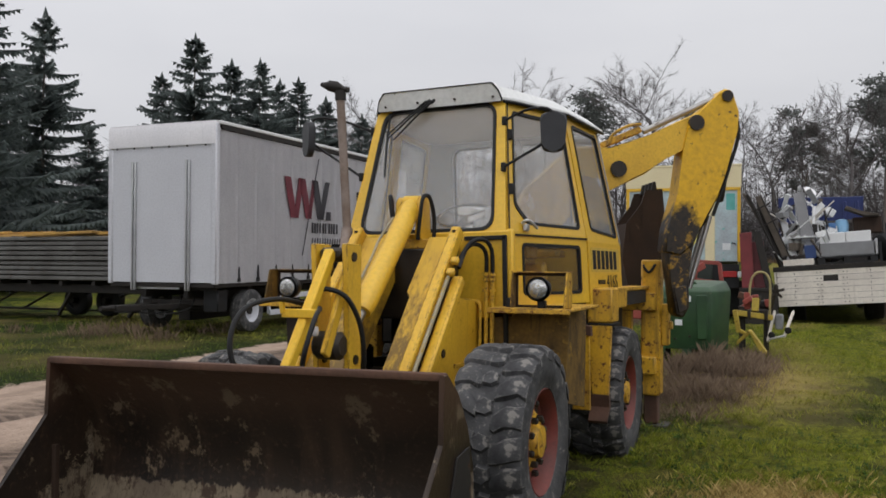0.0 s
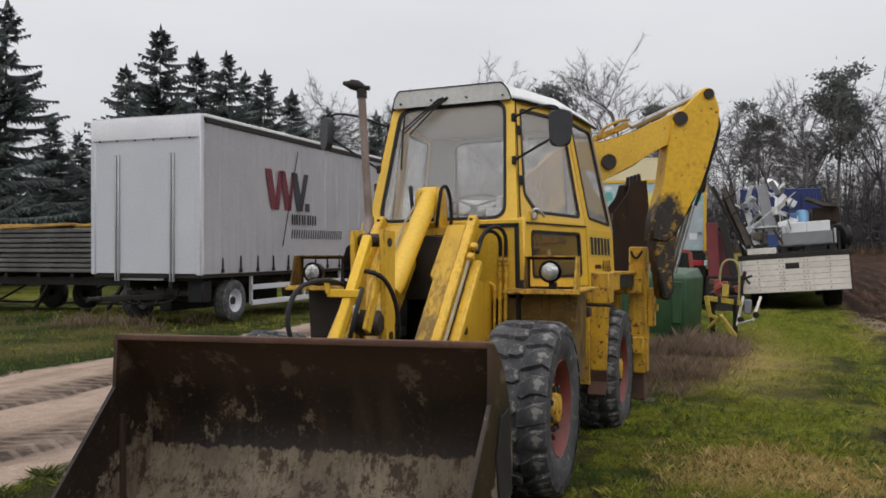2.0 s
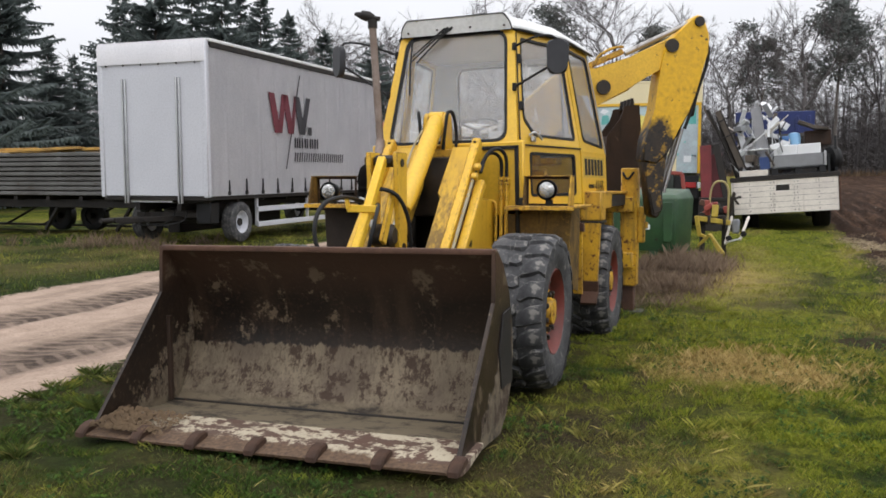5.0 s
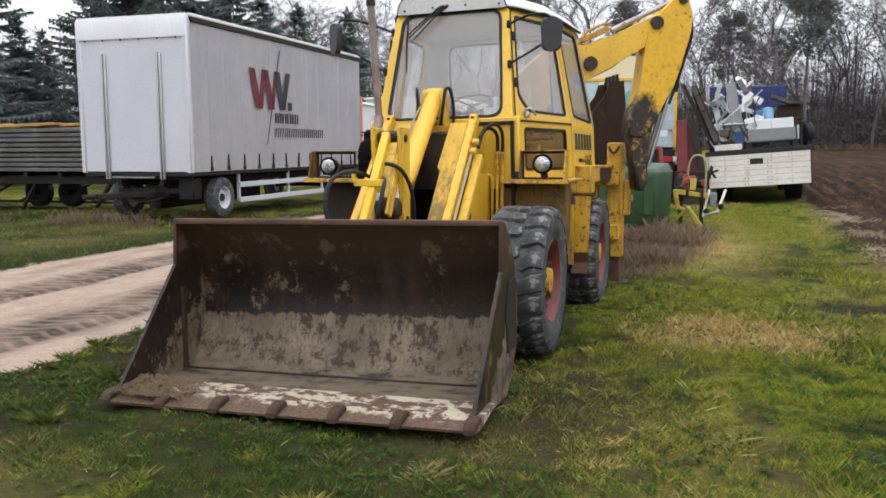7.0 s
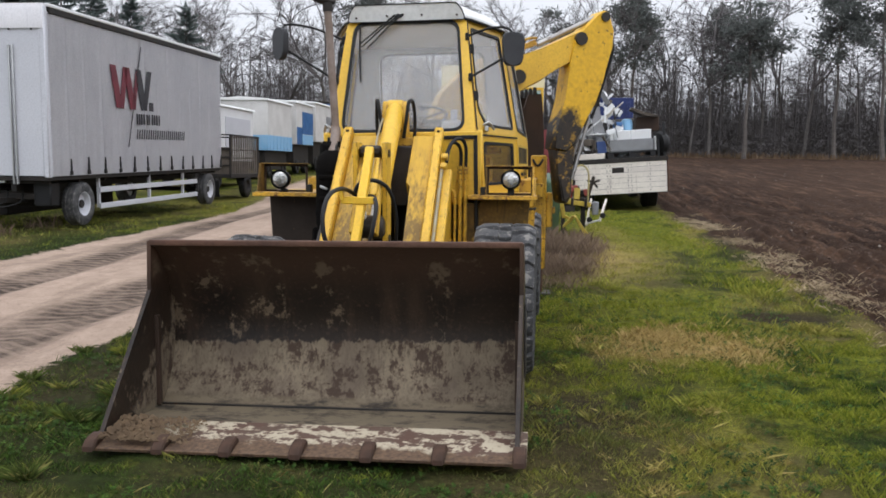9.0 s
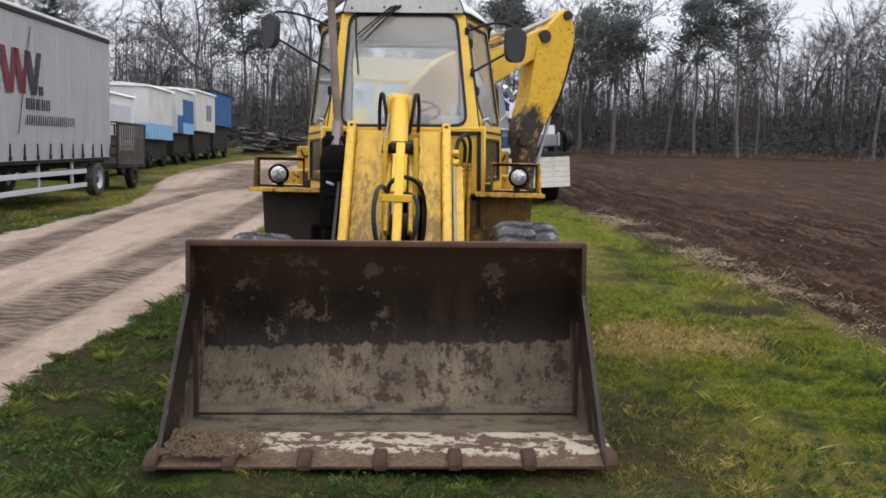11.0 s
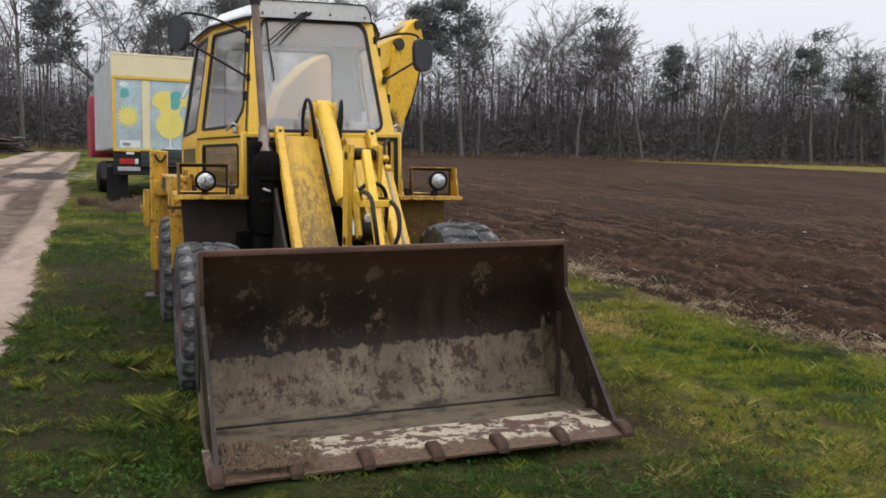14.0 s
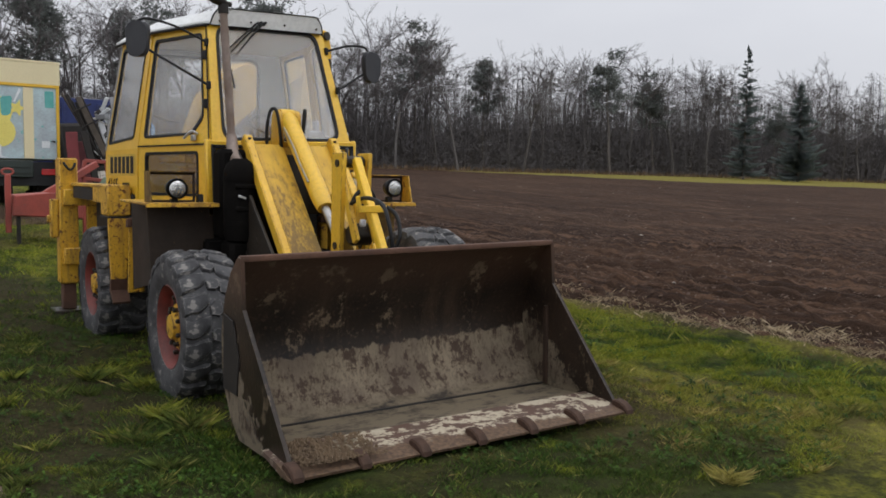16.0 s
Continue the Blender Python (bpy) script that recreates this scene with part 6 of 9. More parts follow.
dipper = part("dipper", slab([(0.17, 3.06), (0.23, 3.125), (0.31, 3.11), (0.375, 2.92), (0.37, 2.76), (0.25, 2.36), (0.18, 2.14), (0.06, 1.95), (-0.04, 1.72), (-0.16, 1.62), (-0.30, 1.65), (-0.275, 1.85), (-0.185, 2.18), (-0.155, 2.42), (-0.125, 2.62), (-0.08, 2.83)], 0.125, 0.015), GREASY_YELLOW, loader, "yellow dipper arm, greasy brown at its foot")
for s, z, r in ((-0.02, 2.81, 0.068), (0.26, 3.055, 0.05)):
    part("dipper_pin", pin_bm(s, z, 0.15, r), GREASE, dipper)
for a, b in (((0.30, 2.82), (0.37, 2.82)), ((0.335, 2.79), (0.335, 2.87)), ((0.10, 2.70), (0.32, 2.50)), ((-0.14, 2.52), (0.22, 3.04)), ((-0.10, 2.17), (0.17, 2.19)), ((-0.10, 2.17), (-0.12, 2.10))):
    part("weld_rib", beam(B(), dig(*a, -0.127), dig(*b, -0.127), 0.008, 0.014), YELLOW_WORN, dipper)
foot = part("dipper_foot", slab([(-0.02, 1.75), (-0.10, 1.34), (-0.06, 1.18), (-0.12, 1.06), (-0.20, 1.09), (-0.23, 1.36), (-0.28, 1.66), (-0.25, 1.80), (-0.12, 1.95)], 0.10, 0.02), GREASY_YELLOW, dipper, "dark greasy dipper foot")
bm = slab([(-0.10, 1.36), (-0.08, 1.14), (-0.17, 1.10), (-0.22, 1.34)], 0.112, 0.01)
part("link_plate", bm, GREASY_YELLOW, dipper)
for d in (-0.06, 0.06):
    bm = B()
    tube(bm, [dig(0.13, 1.98, d), dig(-0.055, 1.33, d)], 0.020, 12)
    part("bucket_rod", bm, CHROME, dipper, "bright steel rod")
bm = B()
beam(bm, dig(0.19, 2.12, 0.0), dig(0.27, 2.60, 0.0), 0.16, 0.09, 0.02)
beam(bm, dig(0.03, 1.90, 0.0), dig(0.22, 2.30, 0.0), 0.12, 0.10, 0.02)
part("bucket_cylinder", bm, GREASE, dipper)
bm = B()
tube(bm, bend([dig(0.33, 2.95, 0.1), dig(0.375, 2.72, 0.1), dig(0.29, 2.42, 0.1), dig(0.22, 2.2, 0.1), dig(0.14, 1.98, 0.1)], 5), 0.016, 8)
part("hose", bm, BLACK, dipper)

# trenching bucket, curled up behind the cab
BB = Vector((1.0, 5.7, 0))


def hoe(s, z, d=0.0):
    return BB + BE * s + BN * d + Vector((0, 0, z))


def hoe_plate(outline, d0, d1):
    bm = B()
    a, b = [bm.verts.new(hoe(*p, d0)) for p in outline], [bm.verts.new(hoe(*p, d1)) for p in outline]
    bm.faces.new(a), bm.faces.new(b[::-1])
    for k in range(len(outline)):
        bm.faces.new((a[k], b[k], b[(k + 1) % len(outline)], a[(k + 1) % len(outline)]))
    return bm


hoe_out = [(-0.38, 1.95), (-0.23, 2.15), (-0.19, 2.28), (-0.02, 2.30), (0.0, 2.10), (0.03, 1.68), (0.0, 1.40), (-0.12, 1.22), (-0.34, 1.25), (-0.42, 1.6)]
digbucket = part("digging_bucket", hoe_plate(hoe_out, -0.22, -0.20), BROWN_STEEL, loader, "narrow brown trenching bucket with worn teeth")
part("bucket_side", hoe_plate(hoe_out, 0.18, 0.20), BROWN_STEEL, digbucket)
ring = hoe_out[3:] + hoe_out[:1]
inner = [(-0.19 + 0.95 * (s + 0.19), 1.75 + 0.95 * (z - 1.75)) for s, z in ring]
part("bucket_shell", hoe_plate(ring + inner[::-1], -0.20, 0.18), BROWN_STEEL, digbucket)
for k in range(4):
    bm = B()
    d = -0.18 + 0.12 * k
    prism(bm, [(-0.03, 0.0), (0.03, 0.0), (0.012, 0.10), (-0.012, 0.10)], "y", -0.02, 0.02, 0.003)
    bmesh.ops.transform(bm, matrix=Matrix.Translation(hoe(-0.10, 2.27, d)) @ Matrix.Rotation(radians(26), 4, "Z"), verts=bm.verts)
    part("tooth", bm, DARK_STEEL, digbucket)

# ---- vehicles and stores around the machine ----
def road_wheel(parent, m, r=0.42, w=0.26, rim=ALU, rubber=BLACK):
    bm = B()
    lathe(bm, [(-w, r * 0.2), (w * 0.3, r * 0.2)], "x", 12)
    hub = part("wheel", bm, DARK_STEEL, parent)
    bm = B()
    lathe(bm, [(-w / 2, r * 0.56), (-w / 2, r * 0.9), (-w * 0.42, r * 0.985), (-w * 0.15, r), (-w * 0.13, r * 0.985), (w * 0.13, r * 0.985), (w * 0.15, r), (w * 0.42, r * 0.985), (w / 2, r * 0.9), (w * 0.52, r * 0.72), (w / 2, r * 0.56)], "x", 32, None, True)
    part("tyre", bm, rubber, hub)
    bm = B()
    lathe(bm, [(-w * 0.3, r * 0.57), (w * 0.48, r * 0.57), (w * 0.46, r * 0.52), (w * 0.1, r * 0.44), (w * 0.06, r * 0.25), (w * 0.2, r * 0.2), (w * 0.22, r * 0.05)], "x", 28)
    part("rim", bm, rim, hub)
    hub.matrix_basis = m
    return hub


def curtain_trailer():
    t = thing("trailer", "grey curtain-side box trailer with a printed red emblem on its tarpaulin", "trailer", pose(-7.75, 10.0, 0.2, 1.1, 0, 0.8))
    L, W, Z0, Z1 = 8.55, 2.52, 0.96, 4.04
    bm = B()
    for x in (-1.75, -0.75):
        span(bm, (x - 0.05, 0.1, 0.70), (x + 0.05, L - 0.1, 0.92), 0.006)
    for y in np.linspace(0.2, L - 0.2, 9):
        span(bm, (-W + 0.1, y - 0.03, 0.84), (-0.1, y + 0.03, 0.93))
    span(bm, (-W + 0.02, 0.02, 0.90), (-0.02, L - 0.02, 0.985), 0.008)
    part("chassis", bm, DARK_STEEL, t)
    bm = B()
    span(bm, (-W + 0.06, 0.0, Z0 + 0.03), (-0.06, 0.05, Z1 - 0.42), 0.006)
    front = part("front_wall", bm, PANEL_GREY, t, "smooth pale grey front wall")
    for x in (-W + 0.03, -0.03):
        bm = B()
        span(bm, (x - 0.06, -0.02, Z0), (x + 0.06, 0.10, Z1 - 0.05), 0.02)
        part("corner_post", bm, PANEL_GREY, t)
    for x in (-1.90, -0.62):
        bm = B()
        for d in (-0.035, 0.035):
            span(bm, (x + d - 0.018, -0.045, Z0 - 0.12), (x + d + 0.018, 0.0, Z1 - 0.72), 0.006)
        part("front_rib", bm, ALU, front)
    bm = B()
    prism(bm, [(-0.03, Z1 - 0.44), (0.08, Z1 - 0.44), (0.08, Z1), (0.02, Z1), (-0.035, Z1 - 0.08)], "x", -W - 0.01, 0.01, 0.01)
    flap = part("front_flap", bm, TARP, t, "tarpaulin flap lapped over the front")
    for k in range(6):
        bm = B()
        lathe(bm, [(-0.05, 0.018), (-0.03, 0.018)], "y", 10, Matrix.Translation((-2.3 + 0.42 * k, 0, Z1 - 0.46)))
        part("flap_eyelet", bm, DARK_STEEL, flap)
    # curtain with shallow upright folds
    for s in (0, -1):
        bm = B()
        ys, zs = np.linspace(0.06, L, 420), np.linspace(Z0 + 0.02, Z1 - 0.13, 10)
        rows = []
        for z in zs:
            sag = math.sin(math.pi * (z - Z0) / (Z1 - Z0))
            rows.append([bm.verts.new((s * W + (1 if s == 0 else -1) * (0.010 + 0.010 * sag * (0.5 + 0.5 * math.sin(y * 9.7 + 0.6 * math.sin(z * 1.7))) + 0.008 * math.sin(y * 23) * (1 - sag) + 0.014 * math.exp(-(((y + 0.3) % 0.645 - 0.32) / 0.035) ** 2)), y, z)) for y in ys])
        for a, b in zip(rows, rows[1:]):
            for k in range(len(ys) - 1):
                bm.faces.new((a[k], a[k + 1], b[k + 1], b[k]))
        bmesh.ops.solidify(bm, geom=list(bm.faces), thickness=0.01)
        part("curtain", bm, TARP, t, "grey side curtain hanging in shallow folds")
    bm = B()
    span(bm, (-W, 0.0, Z1 - 0.03), (0.0, L, Z1), 0.012)
    part("roof_sheet", bm, TARP, t)
    for x in (0.02, -W - 0.02):
        bm = B()
        span(bm, (x - 0.04, 0.15, Z1 - 0.16), (x + 0.02, L, Z1 - 0.05), 0.012)
        rail = part("top_rail", bm, DARK_STEEL, t)
        bm = B()
        span(bm, (x - 0.05, 0.10, Z1 - 0.055), (x + 0.03, L, Z1 + 0.01), 0.012)
        part("rail_cap", bm, WHITE, rail)
    bm = B()
    span(bm, (-W, L - 0.06, Z0), (0.0, L, Z1 - 0.02), 0.01)
    part("rear_doors", bm, PANEL_GREY, t)
    bm = B()
    prism(bm, [(0.0, 0.0), (0.03, 0.0), (0.034, 0.12), (0.022, 0.26), (0.008, 0.26), (-0.004, 0.12)], "x", 0.0, 0.02, 0.003)
    box(bm, (0.012, 0.012, 0.02), (0.03, 0.07, 0.07), 0.006)
    strap = part("strap", bm, BLACK_PLASTIC, t, "black strap with buckle")
    strap.matrix_basis = pose(0.03, 0.68, Z0 + 0.05) @ Matrix.Scale(1.1, 4)
    for k in range(1, 13):
        again(strap, pose(0.03, 0.68 + 0.645 * k, Z0 + 0.05, 12 * math.sin(3.1 * k), 0, 0) @ Matrix.Scale(1.1, 4))
    bm = B()
    span(bm, (-1.9, 0.08, 0.86), (-0.9, 0.10, 0.93))
    part("number_board", bm, PRINT_WHITE, t)
    # running gear
    for y, side in ((1.22, 0), (1.22, -1), (7.75, 0), (7.75, -1)):
        road_wheel(t, pose(-0.14 if side == 0 else -W + 0.14, y, 0.42, 30 * y, 0, 0 if side == 0 else 180), 0.42, 0.26, PANEL_GREY, TYRE)
    for y in (1.22, 7.75):
        bm = B()
        tube(bm, [(-W + 0.2, y, 0.42), (-0.2, y, 0.42)], 0.06, 10)
        for x in (-1.9, -0.62):
            beam(bm, (x, y - 0.45, 0.60), (x, y + 0.45, 0.60), 0.08, 0.06)
            box(bm, (x, y, 0.52), (0.12, 0.16, 0.16), 0.01)
        part("axle", bm, DARK_STEEL, t)
    bm = B()
    lathe(bm, [(0.62, 0.52), (0.69, 0.52)], "z", 28, Matrix.Translation((-1.26, 1.15, 0)))
    part("turntable", bm, GREASE, t)
    bm = B()
    for x in (-1.75, -0.77):
        beam(bm, (x, 1.0, 0.52), (-1.26 + 0.12 * (x + 1.26), -1.25, 0.56), 0.07, 0.10, 0.008)
    beam(bm, (-1.95, 0.35, 0.60), (-0.5, 0.35, 0.60), 0.06, 0.1)
    tube(bm, [(-1.26, -1.25, 0.56), (-1.26, -1.55, 0.57)], 0.045, 10)
    part("drawbar", bm, DARK_STEEL, t, "black steel drawbar")
    bm = B()
    for x0 in (-1.7, -1.0, -0.7):
        tube(bm, bend([(x0, 0.3, 0.72), (x0 + 0.1, 0.0, 0.50), (x0 - 0.2, -0.4, 0.42), (x0 - 0.3, -0.7, 0.55)], 5), 0.014, 6)
    part("air_hose", bm, BLACK, t)
    for z in (0.33, 0.66):
        bm = B()
        span(bm, (-0.10, 1.95, z - 0.055), (-0.06, 7.0, z + 0.055), 0.008)
        part("side_guard", bm, PANEL_GREY, t, "aluminium side guard rail")
    # an added dark panel paints the shade under the bed, hiding the grass
    part("far_locker", span(B(), (-W + 0.06, 2.0, 0.10), (-W + 0.40, 6.5, 0.84), 0.02), DARK_STEEL, t, "dark panel giving the shade under the trailer bed")
    for y in (1.99, 4.3, 6.2):
        bm = B()
        span(bm, (-0.16, y - 0.03, 0.30), (-0.10, y + 0.03, 0.92), 0.004)
        part("guard_post", bm, PANEL_GREY, t)
    bm = B()
    span(bm, (-0.50, 0.30, 0.42), (-0.16, 0.62, 0.86), 0.02)
    part("tool_box", bm, BLACK_PLASTIC, t)
    bm = B()
    box(bm, (-0.18, 8.35, 0.40), (0.40, 0.02, 0.45), 0.004)
    part("mud_flap", bm, BLACK, t)

    def print_on(name, polys, mat, label=""):
        for poly in polys:
            part(name, prism(B(), [(y + 0.09, z) for y, z in poly], "x", 0.038, 0.046), mat, t, label, False)

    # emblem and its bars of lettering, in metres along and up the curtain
    def stroke(y0, z0, y1, z1, w):
        return [(y0, z0), (y0 + w, z0), (y1 + w, z1), (y1, z1)]

    zt, zb = 3.20, 2.33
    print_on("emblem_red", [stroke(2.20, zt, 2.46, zb, 0.25), stroke(2.78, zt, 2.58, zb, 0.19), stroke(2.80, zt, 3.07, zb, 0.25), stroke(3.36, zt, 3.17, zb, 0.13)], LOGO_RED, "dark red angular emblem")
    print_on("emblem_grey", [stroke(3.33, zt, 3.60, zb, 0.26), stroke(3.93, zt, 3.64, zb, 0.20)], LOGO_GREY, "anthracite angular emblem")
    print_on("emblem_dot", [[(3.98, zb), (4.18, zb), (4.18, zb + 0.19), (3.98, zb + 0.19)]], LOGO_GREY)
    print_on("emblem_slash", [stroke(2.92, 1.52, 3.62, 3.70, 0.028)], LOGO_GREY)
    print_on("lettering", [[(y, 2.02), (y + w, 2.02), (y + w, 2.25), (y, 2.25)] for y, w in ((3.34, 0.06), (3.45, 0.05), (3.55, 0.06), (3.68, 0.06), (3.82, 0.06), (3.93, 0.05), (4.09, 0.06), (4.20, 0.05), (4.32, 0.06), (4.45, 0.06))], LOGO_GREY, "bars of dark lettering")
    print_on("small_lettering", [[(3.32 + 0.114 * k, 1.70), (3.352 + 0.114 * k, 1.70), (3.392 + 0.114 * k, 1.91), (3.36 + 0.114 * k, 1.91)] for k in range(23)], LOGO_GREY, "bars of thin dark lettering")
    return t


curtain_trailer()


SHEET = surface("weathered_sheet_steel", (0.15, 0.148, 0.140), (0.085, 0.080, 0.073), 1.5, 40, 0.6, 0.2, 0.15, 0.005, ((0.09, 0.055, 0.035), 0.64, 3), None, 0.25)


def panel_load():
    """A flat trailer stacked with steel sheets and yellow formwork timbers."""
    t = thing("flatbed_trailer", "rusty flat trailer carrying a tall stack of grey steel sheets", "trailer", pose(-10.7, 12.2, 0.2))
    bm = B()
    for y in (0.3, 1.9):
        span(bm, (-9.5, y - 0.06, 0.66), (0.0, y + 0.06, 0.86), 0.006)
    for x in np.linspace(-9.3, -0.2, 10):
        span(bm, (x - 0.05, 0.0, 0.84), (x + 0.05, 2.3, 0.94))
    for x in (-8.5, -6.0, -3.2, -1.0):
        beam(bm, (x, 0.3, 0.66), (x - 0.6, 0.5, 0.1), 0.07, 0.07)
    part("bed", bm, DARK_STEEL, t)
    for x in (-3.6, -4.7):
        road_wheel(t, pose(x, 2.0, 0.40, 0, 0, 90), 0.40, 0.24, DARK_STEEL)
    for k in range(7):
        part("cross_brace", beam(B(), (-9.3 + 1.3 * k, 2.0, 0.12), (-8.1 + 1.3 * k, 2.0, 0.66), 0.04, 0.05), DARK_STEEL, t)
    part("lower_rail", span(B(), (-9.4, 1.97, 0.10), (-0.1, 2.03, 0.16), 0.006), DARK_STEEL, t)
    rng = random.Random(4)
    for x in (-9.0, -7.0, -5.0, -3.0, -1.0):
        part("spacer_timber", span(B(), (x - 0.05, 0.15, 0.94), (x + 0.05, 2.2, 2.02)), WOOD_GREY, t)
    for k in range(9):
        bm = B()
        z, off = 0.96 + 0.118 * k, rng.uniform(-0.06, 0.06)
        prism(bm, [(off - 9.4, z), (off - 0.0, z), (off - 0.0, z + 0.088), (off - 9.4, z + 0.088)], "y", rng.uniform(-0.05, 0.03), 2.3, 0.012)
        solid("steel_sheet_pack", bm, SHEET, "pack of grey galvanised steel sheets on a trailer", "steel sheets", pose(-10.7, 12.2, 0.2), "stacked sheet packs")
    for k in range(18):
        bm = B()
        x0, ln, y = rng.uniform(-9.3, -3.2), rng.uniform(1.6, 4.2), 0.06 + 0.12 * k
        z = 2.03 + 0.065 * (k % 3 == 1) + rng.uniform(0.0, 0.02)
        beam(bm, (x0, y, z), (min(x0 + ln, -0.1), y + rng.uniform(-0.22, 0.22), z + rng.uniform(0.0, 0.09)), rng.uniform(0.10, 0.2), rng.uniform(0.035, 0.07), 0.006)
        solid("formwork_plank", bm, WOOD_YELLOW, "yellow formwork timber lying on the sheet stack", "timber", pose(-10.7, 12.2, 0.2), "formwork timbers")


panel_load()


def art_truck():
    t = thing("box_truck", "old box truck with painted rear doors and dark tail lift", "truck", pose(-1.60, 17.78, 0.52, 0, 0, 5.0))
    W, L, Z0, Z1 = 2.62, 6.4, 1.23, 3.50
    bm = B()
    span(bm, (0.0, 0.06, Z0), (W, L, Z1), 0.03)
    body = part("box_body", bm, surface("grimy_pale_box_side", (0.50, 0.52, 0.52), (0.40, 0.42, 0.42), 1.5, 25, 0.6, 0, 0.05, 0.004, ((0.22, 0.24, 0.20), 0.64, 3.0), ((0.26, 0.28, 0.25), 0.55)), t, "grimy pale box side with rain streaks")
    bm = B()
    for k in range(9):
        span(bm, (-0.005, 0.3 + 0.7 * k, Z0 + 0.05), (0.0, 0.325 + 0.7 * k, Z1 - 0.05))
    part("side_rib", bm, WHITE, body)
    bm = B()
    span(bm, (-0.02, 0.0, Z1 - 0.52), (W + 0.02, 0.07, Z1), 0.01)
    span(bm, (-0.03, -0.01, Z1 - 0.02), (W + 0.03, 0.09, Z1 + 0.03), 0.008)
    part("header", bm, CREAM, t, "pale yellow header panel")
    bm = B()
    for x in (0.0, W - 0.07):
        span(bm, (x, 0.0, Z0), (x + 0.07, 0.07, Z1 - 0.52), 0.006)
    span(bm, (0.0, -0.006, Z1 - 0.585), (W, 0.06, Z1 - 0.515), 0.006)
    span(bm, (0.0, -0.004, Z0 - 0.05), (1.1, 0.06, Z0 + 0.02), 0.006)
    part("rear_frame", bm, YELLOW_CLEAN, t, "yellow rear frame")
    for x0, x1 in ((0.07, 0.70), (0.85, 1.84), (2.04, W - 0.07)):
        bm = B()
        span(bm, (x0, 0.025, Z0 + 0.02), (x1, 0.06, Z1 - 0.585))
        part("rear_panel", bm, TEAL_PRINT, t, "misty blue-green printed panel")
    for x0, x1 in ((0.68, 0.86), (1.83, 2.05)):
        bm = B()
        span(bm, (x0, 0.0, Z0 + 0.02), (x1, 0.06, Z1 - 0.60), 0.008)
        part("rear_post", bm, CREAM, t)

    def flat(name, polys, mat, y=0.019, label=""):
        bm = B()
        for poly in polys:
            prism(bm, poly, "y", y, y + 0.004)
        return part(name, bm, mat, t, label, False)

    cx, cz = 0.35, Z0 + 0.80
    rays = [(cx + (0.29 if k % 2 else 0.17) * math.sin(math.pi * k / 16), cz + (0.31 if k % 2 else 0.18) * math.cos(math.pi * k / 16)) for k in range(32)]
    flat("sun_print", [rays], SUN_YELLOW, label="pale yellow sun with rays")
    gx0, gz0 = 1.33, Z0 + 0.62
    circle = [(gx0 + 0.33 * math.sin(2 * math.pi * k / 24), gz0 + 0.34 * math.cos(2 * math.pi * k / 24)) for k in range(24)]
    flat("glass_print", [circle], SUN_YELLOW, label="yellow round drinking glass shape")
    flat("glass_rim_print", [round_corners([(0.90, gz0 + 0.48), (1.02, gz0 + 0.44), (1.16, gz0 + 0.20), (1.52, gz0 + 0.20), (1.62, gz0 + 0.50), (1.40, gz0 + 0.80), (1.12, gz0 + 0.84), (0.95, gz0 + 0.70)], 0.06, 3)], SUN_YELLOW, 0.015)
    star = [(1.70 + (0.21 if k % 2 == 0 else 0.09) * math.sin(math.pi * k / 5 + 0.3), gz0 + 0.56 + (0.21 if k % 2 == 0 else 0.09) * math.cos(math.pi * k / 5 + 0.3)) for k in range(10)]
    flat("star_fruit_print", [star], SUN_YELLOW, 0.012)
    flat("teal_print", [round_corners([(1.36, gz0 + 0.36), (1.56, gz0 + 0.40), (1.60, gz0 + 0.84), (1.34, gz0 + 0.80)], 0.08, 3)], TEAL_DARK, 0.010)
    flat("stem_print", [[(gx0 - 0.02, Z0 + 0.06), (gx0 + 0.02, Z0 + 0.06), (gx0 + 0.02, gz0 - 0.3), (gx0 - 0.02, gz0 - 0.3)], [(gx0 - 0.16, Z0 + 0.03), (gx0 + 0.16, Z0 + 0.03), (gx0 + 0.02, Z0 + 0.08), (gx0 - 0.02, Z0 + 0.08)]], PRINT_WHITE)
    flat("straw_print", [[(1.62, gz0 + 0.70), (1.66, gz0 + 0.70), (1.80, gz0 + 1.00), (1.74, gz0 + 1.02)]], PRINT_WHITE)
    flat("white_print", [[(0.16, Z0 + 0.05), (0.62, Z0 + 0.05), (0.62, Z0 + 0.22), (0.16, Z0 + 0.22)]], PRINT_WHITE)
    flat("grey_print", [round_corners([(0.22, Z0 + 0.09), (0.40, Z0 + 0.09), (0.40, Z0 + 0.16), (0.22, Z0 + 0.16)], 0.02, 2)], GREY_BOX, 0.014)
    flat("bird_print", [[(0.14, Z1 - 0.72), (0.26, Z1 - 0.78), (0.38, Z1 - 0.70), (0.30, Z1 - 0.66), (0.22, Z1 - 0.64)]], PRINT_WHITE)
    flat("leaf_print", [round_corners([(0.18, Z1 - 1.05), (0.40, Z1 - 1.0), (0.36, Z1 - 0.80), (0.20, Z1 - 0.80)], 0.05, 3)], TEAL_DARK)
    flat("paper_notice", [[(2.22, Z0 + 0.28), (2.40, Z0 + 0.28), (2.40, Z0 + 0.44), (2.22, Z0 + 0.44)]], PRINT_WHITE)
    flat("dark_print", [round_corners([(2.30, Z1 - 1.05), (2.50, Z1 - 1.05), (2.50, Z1 - 0.66), (2.30, Z1 - 0.66)], 0.03, 2)], TEAL_DARK)
    bm = B()
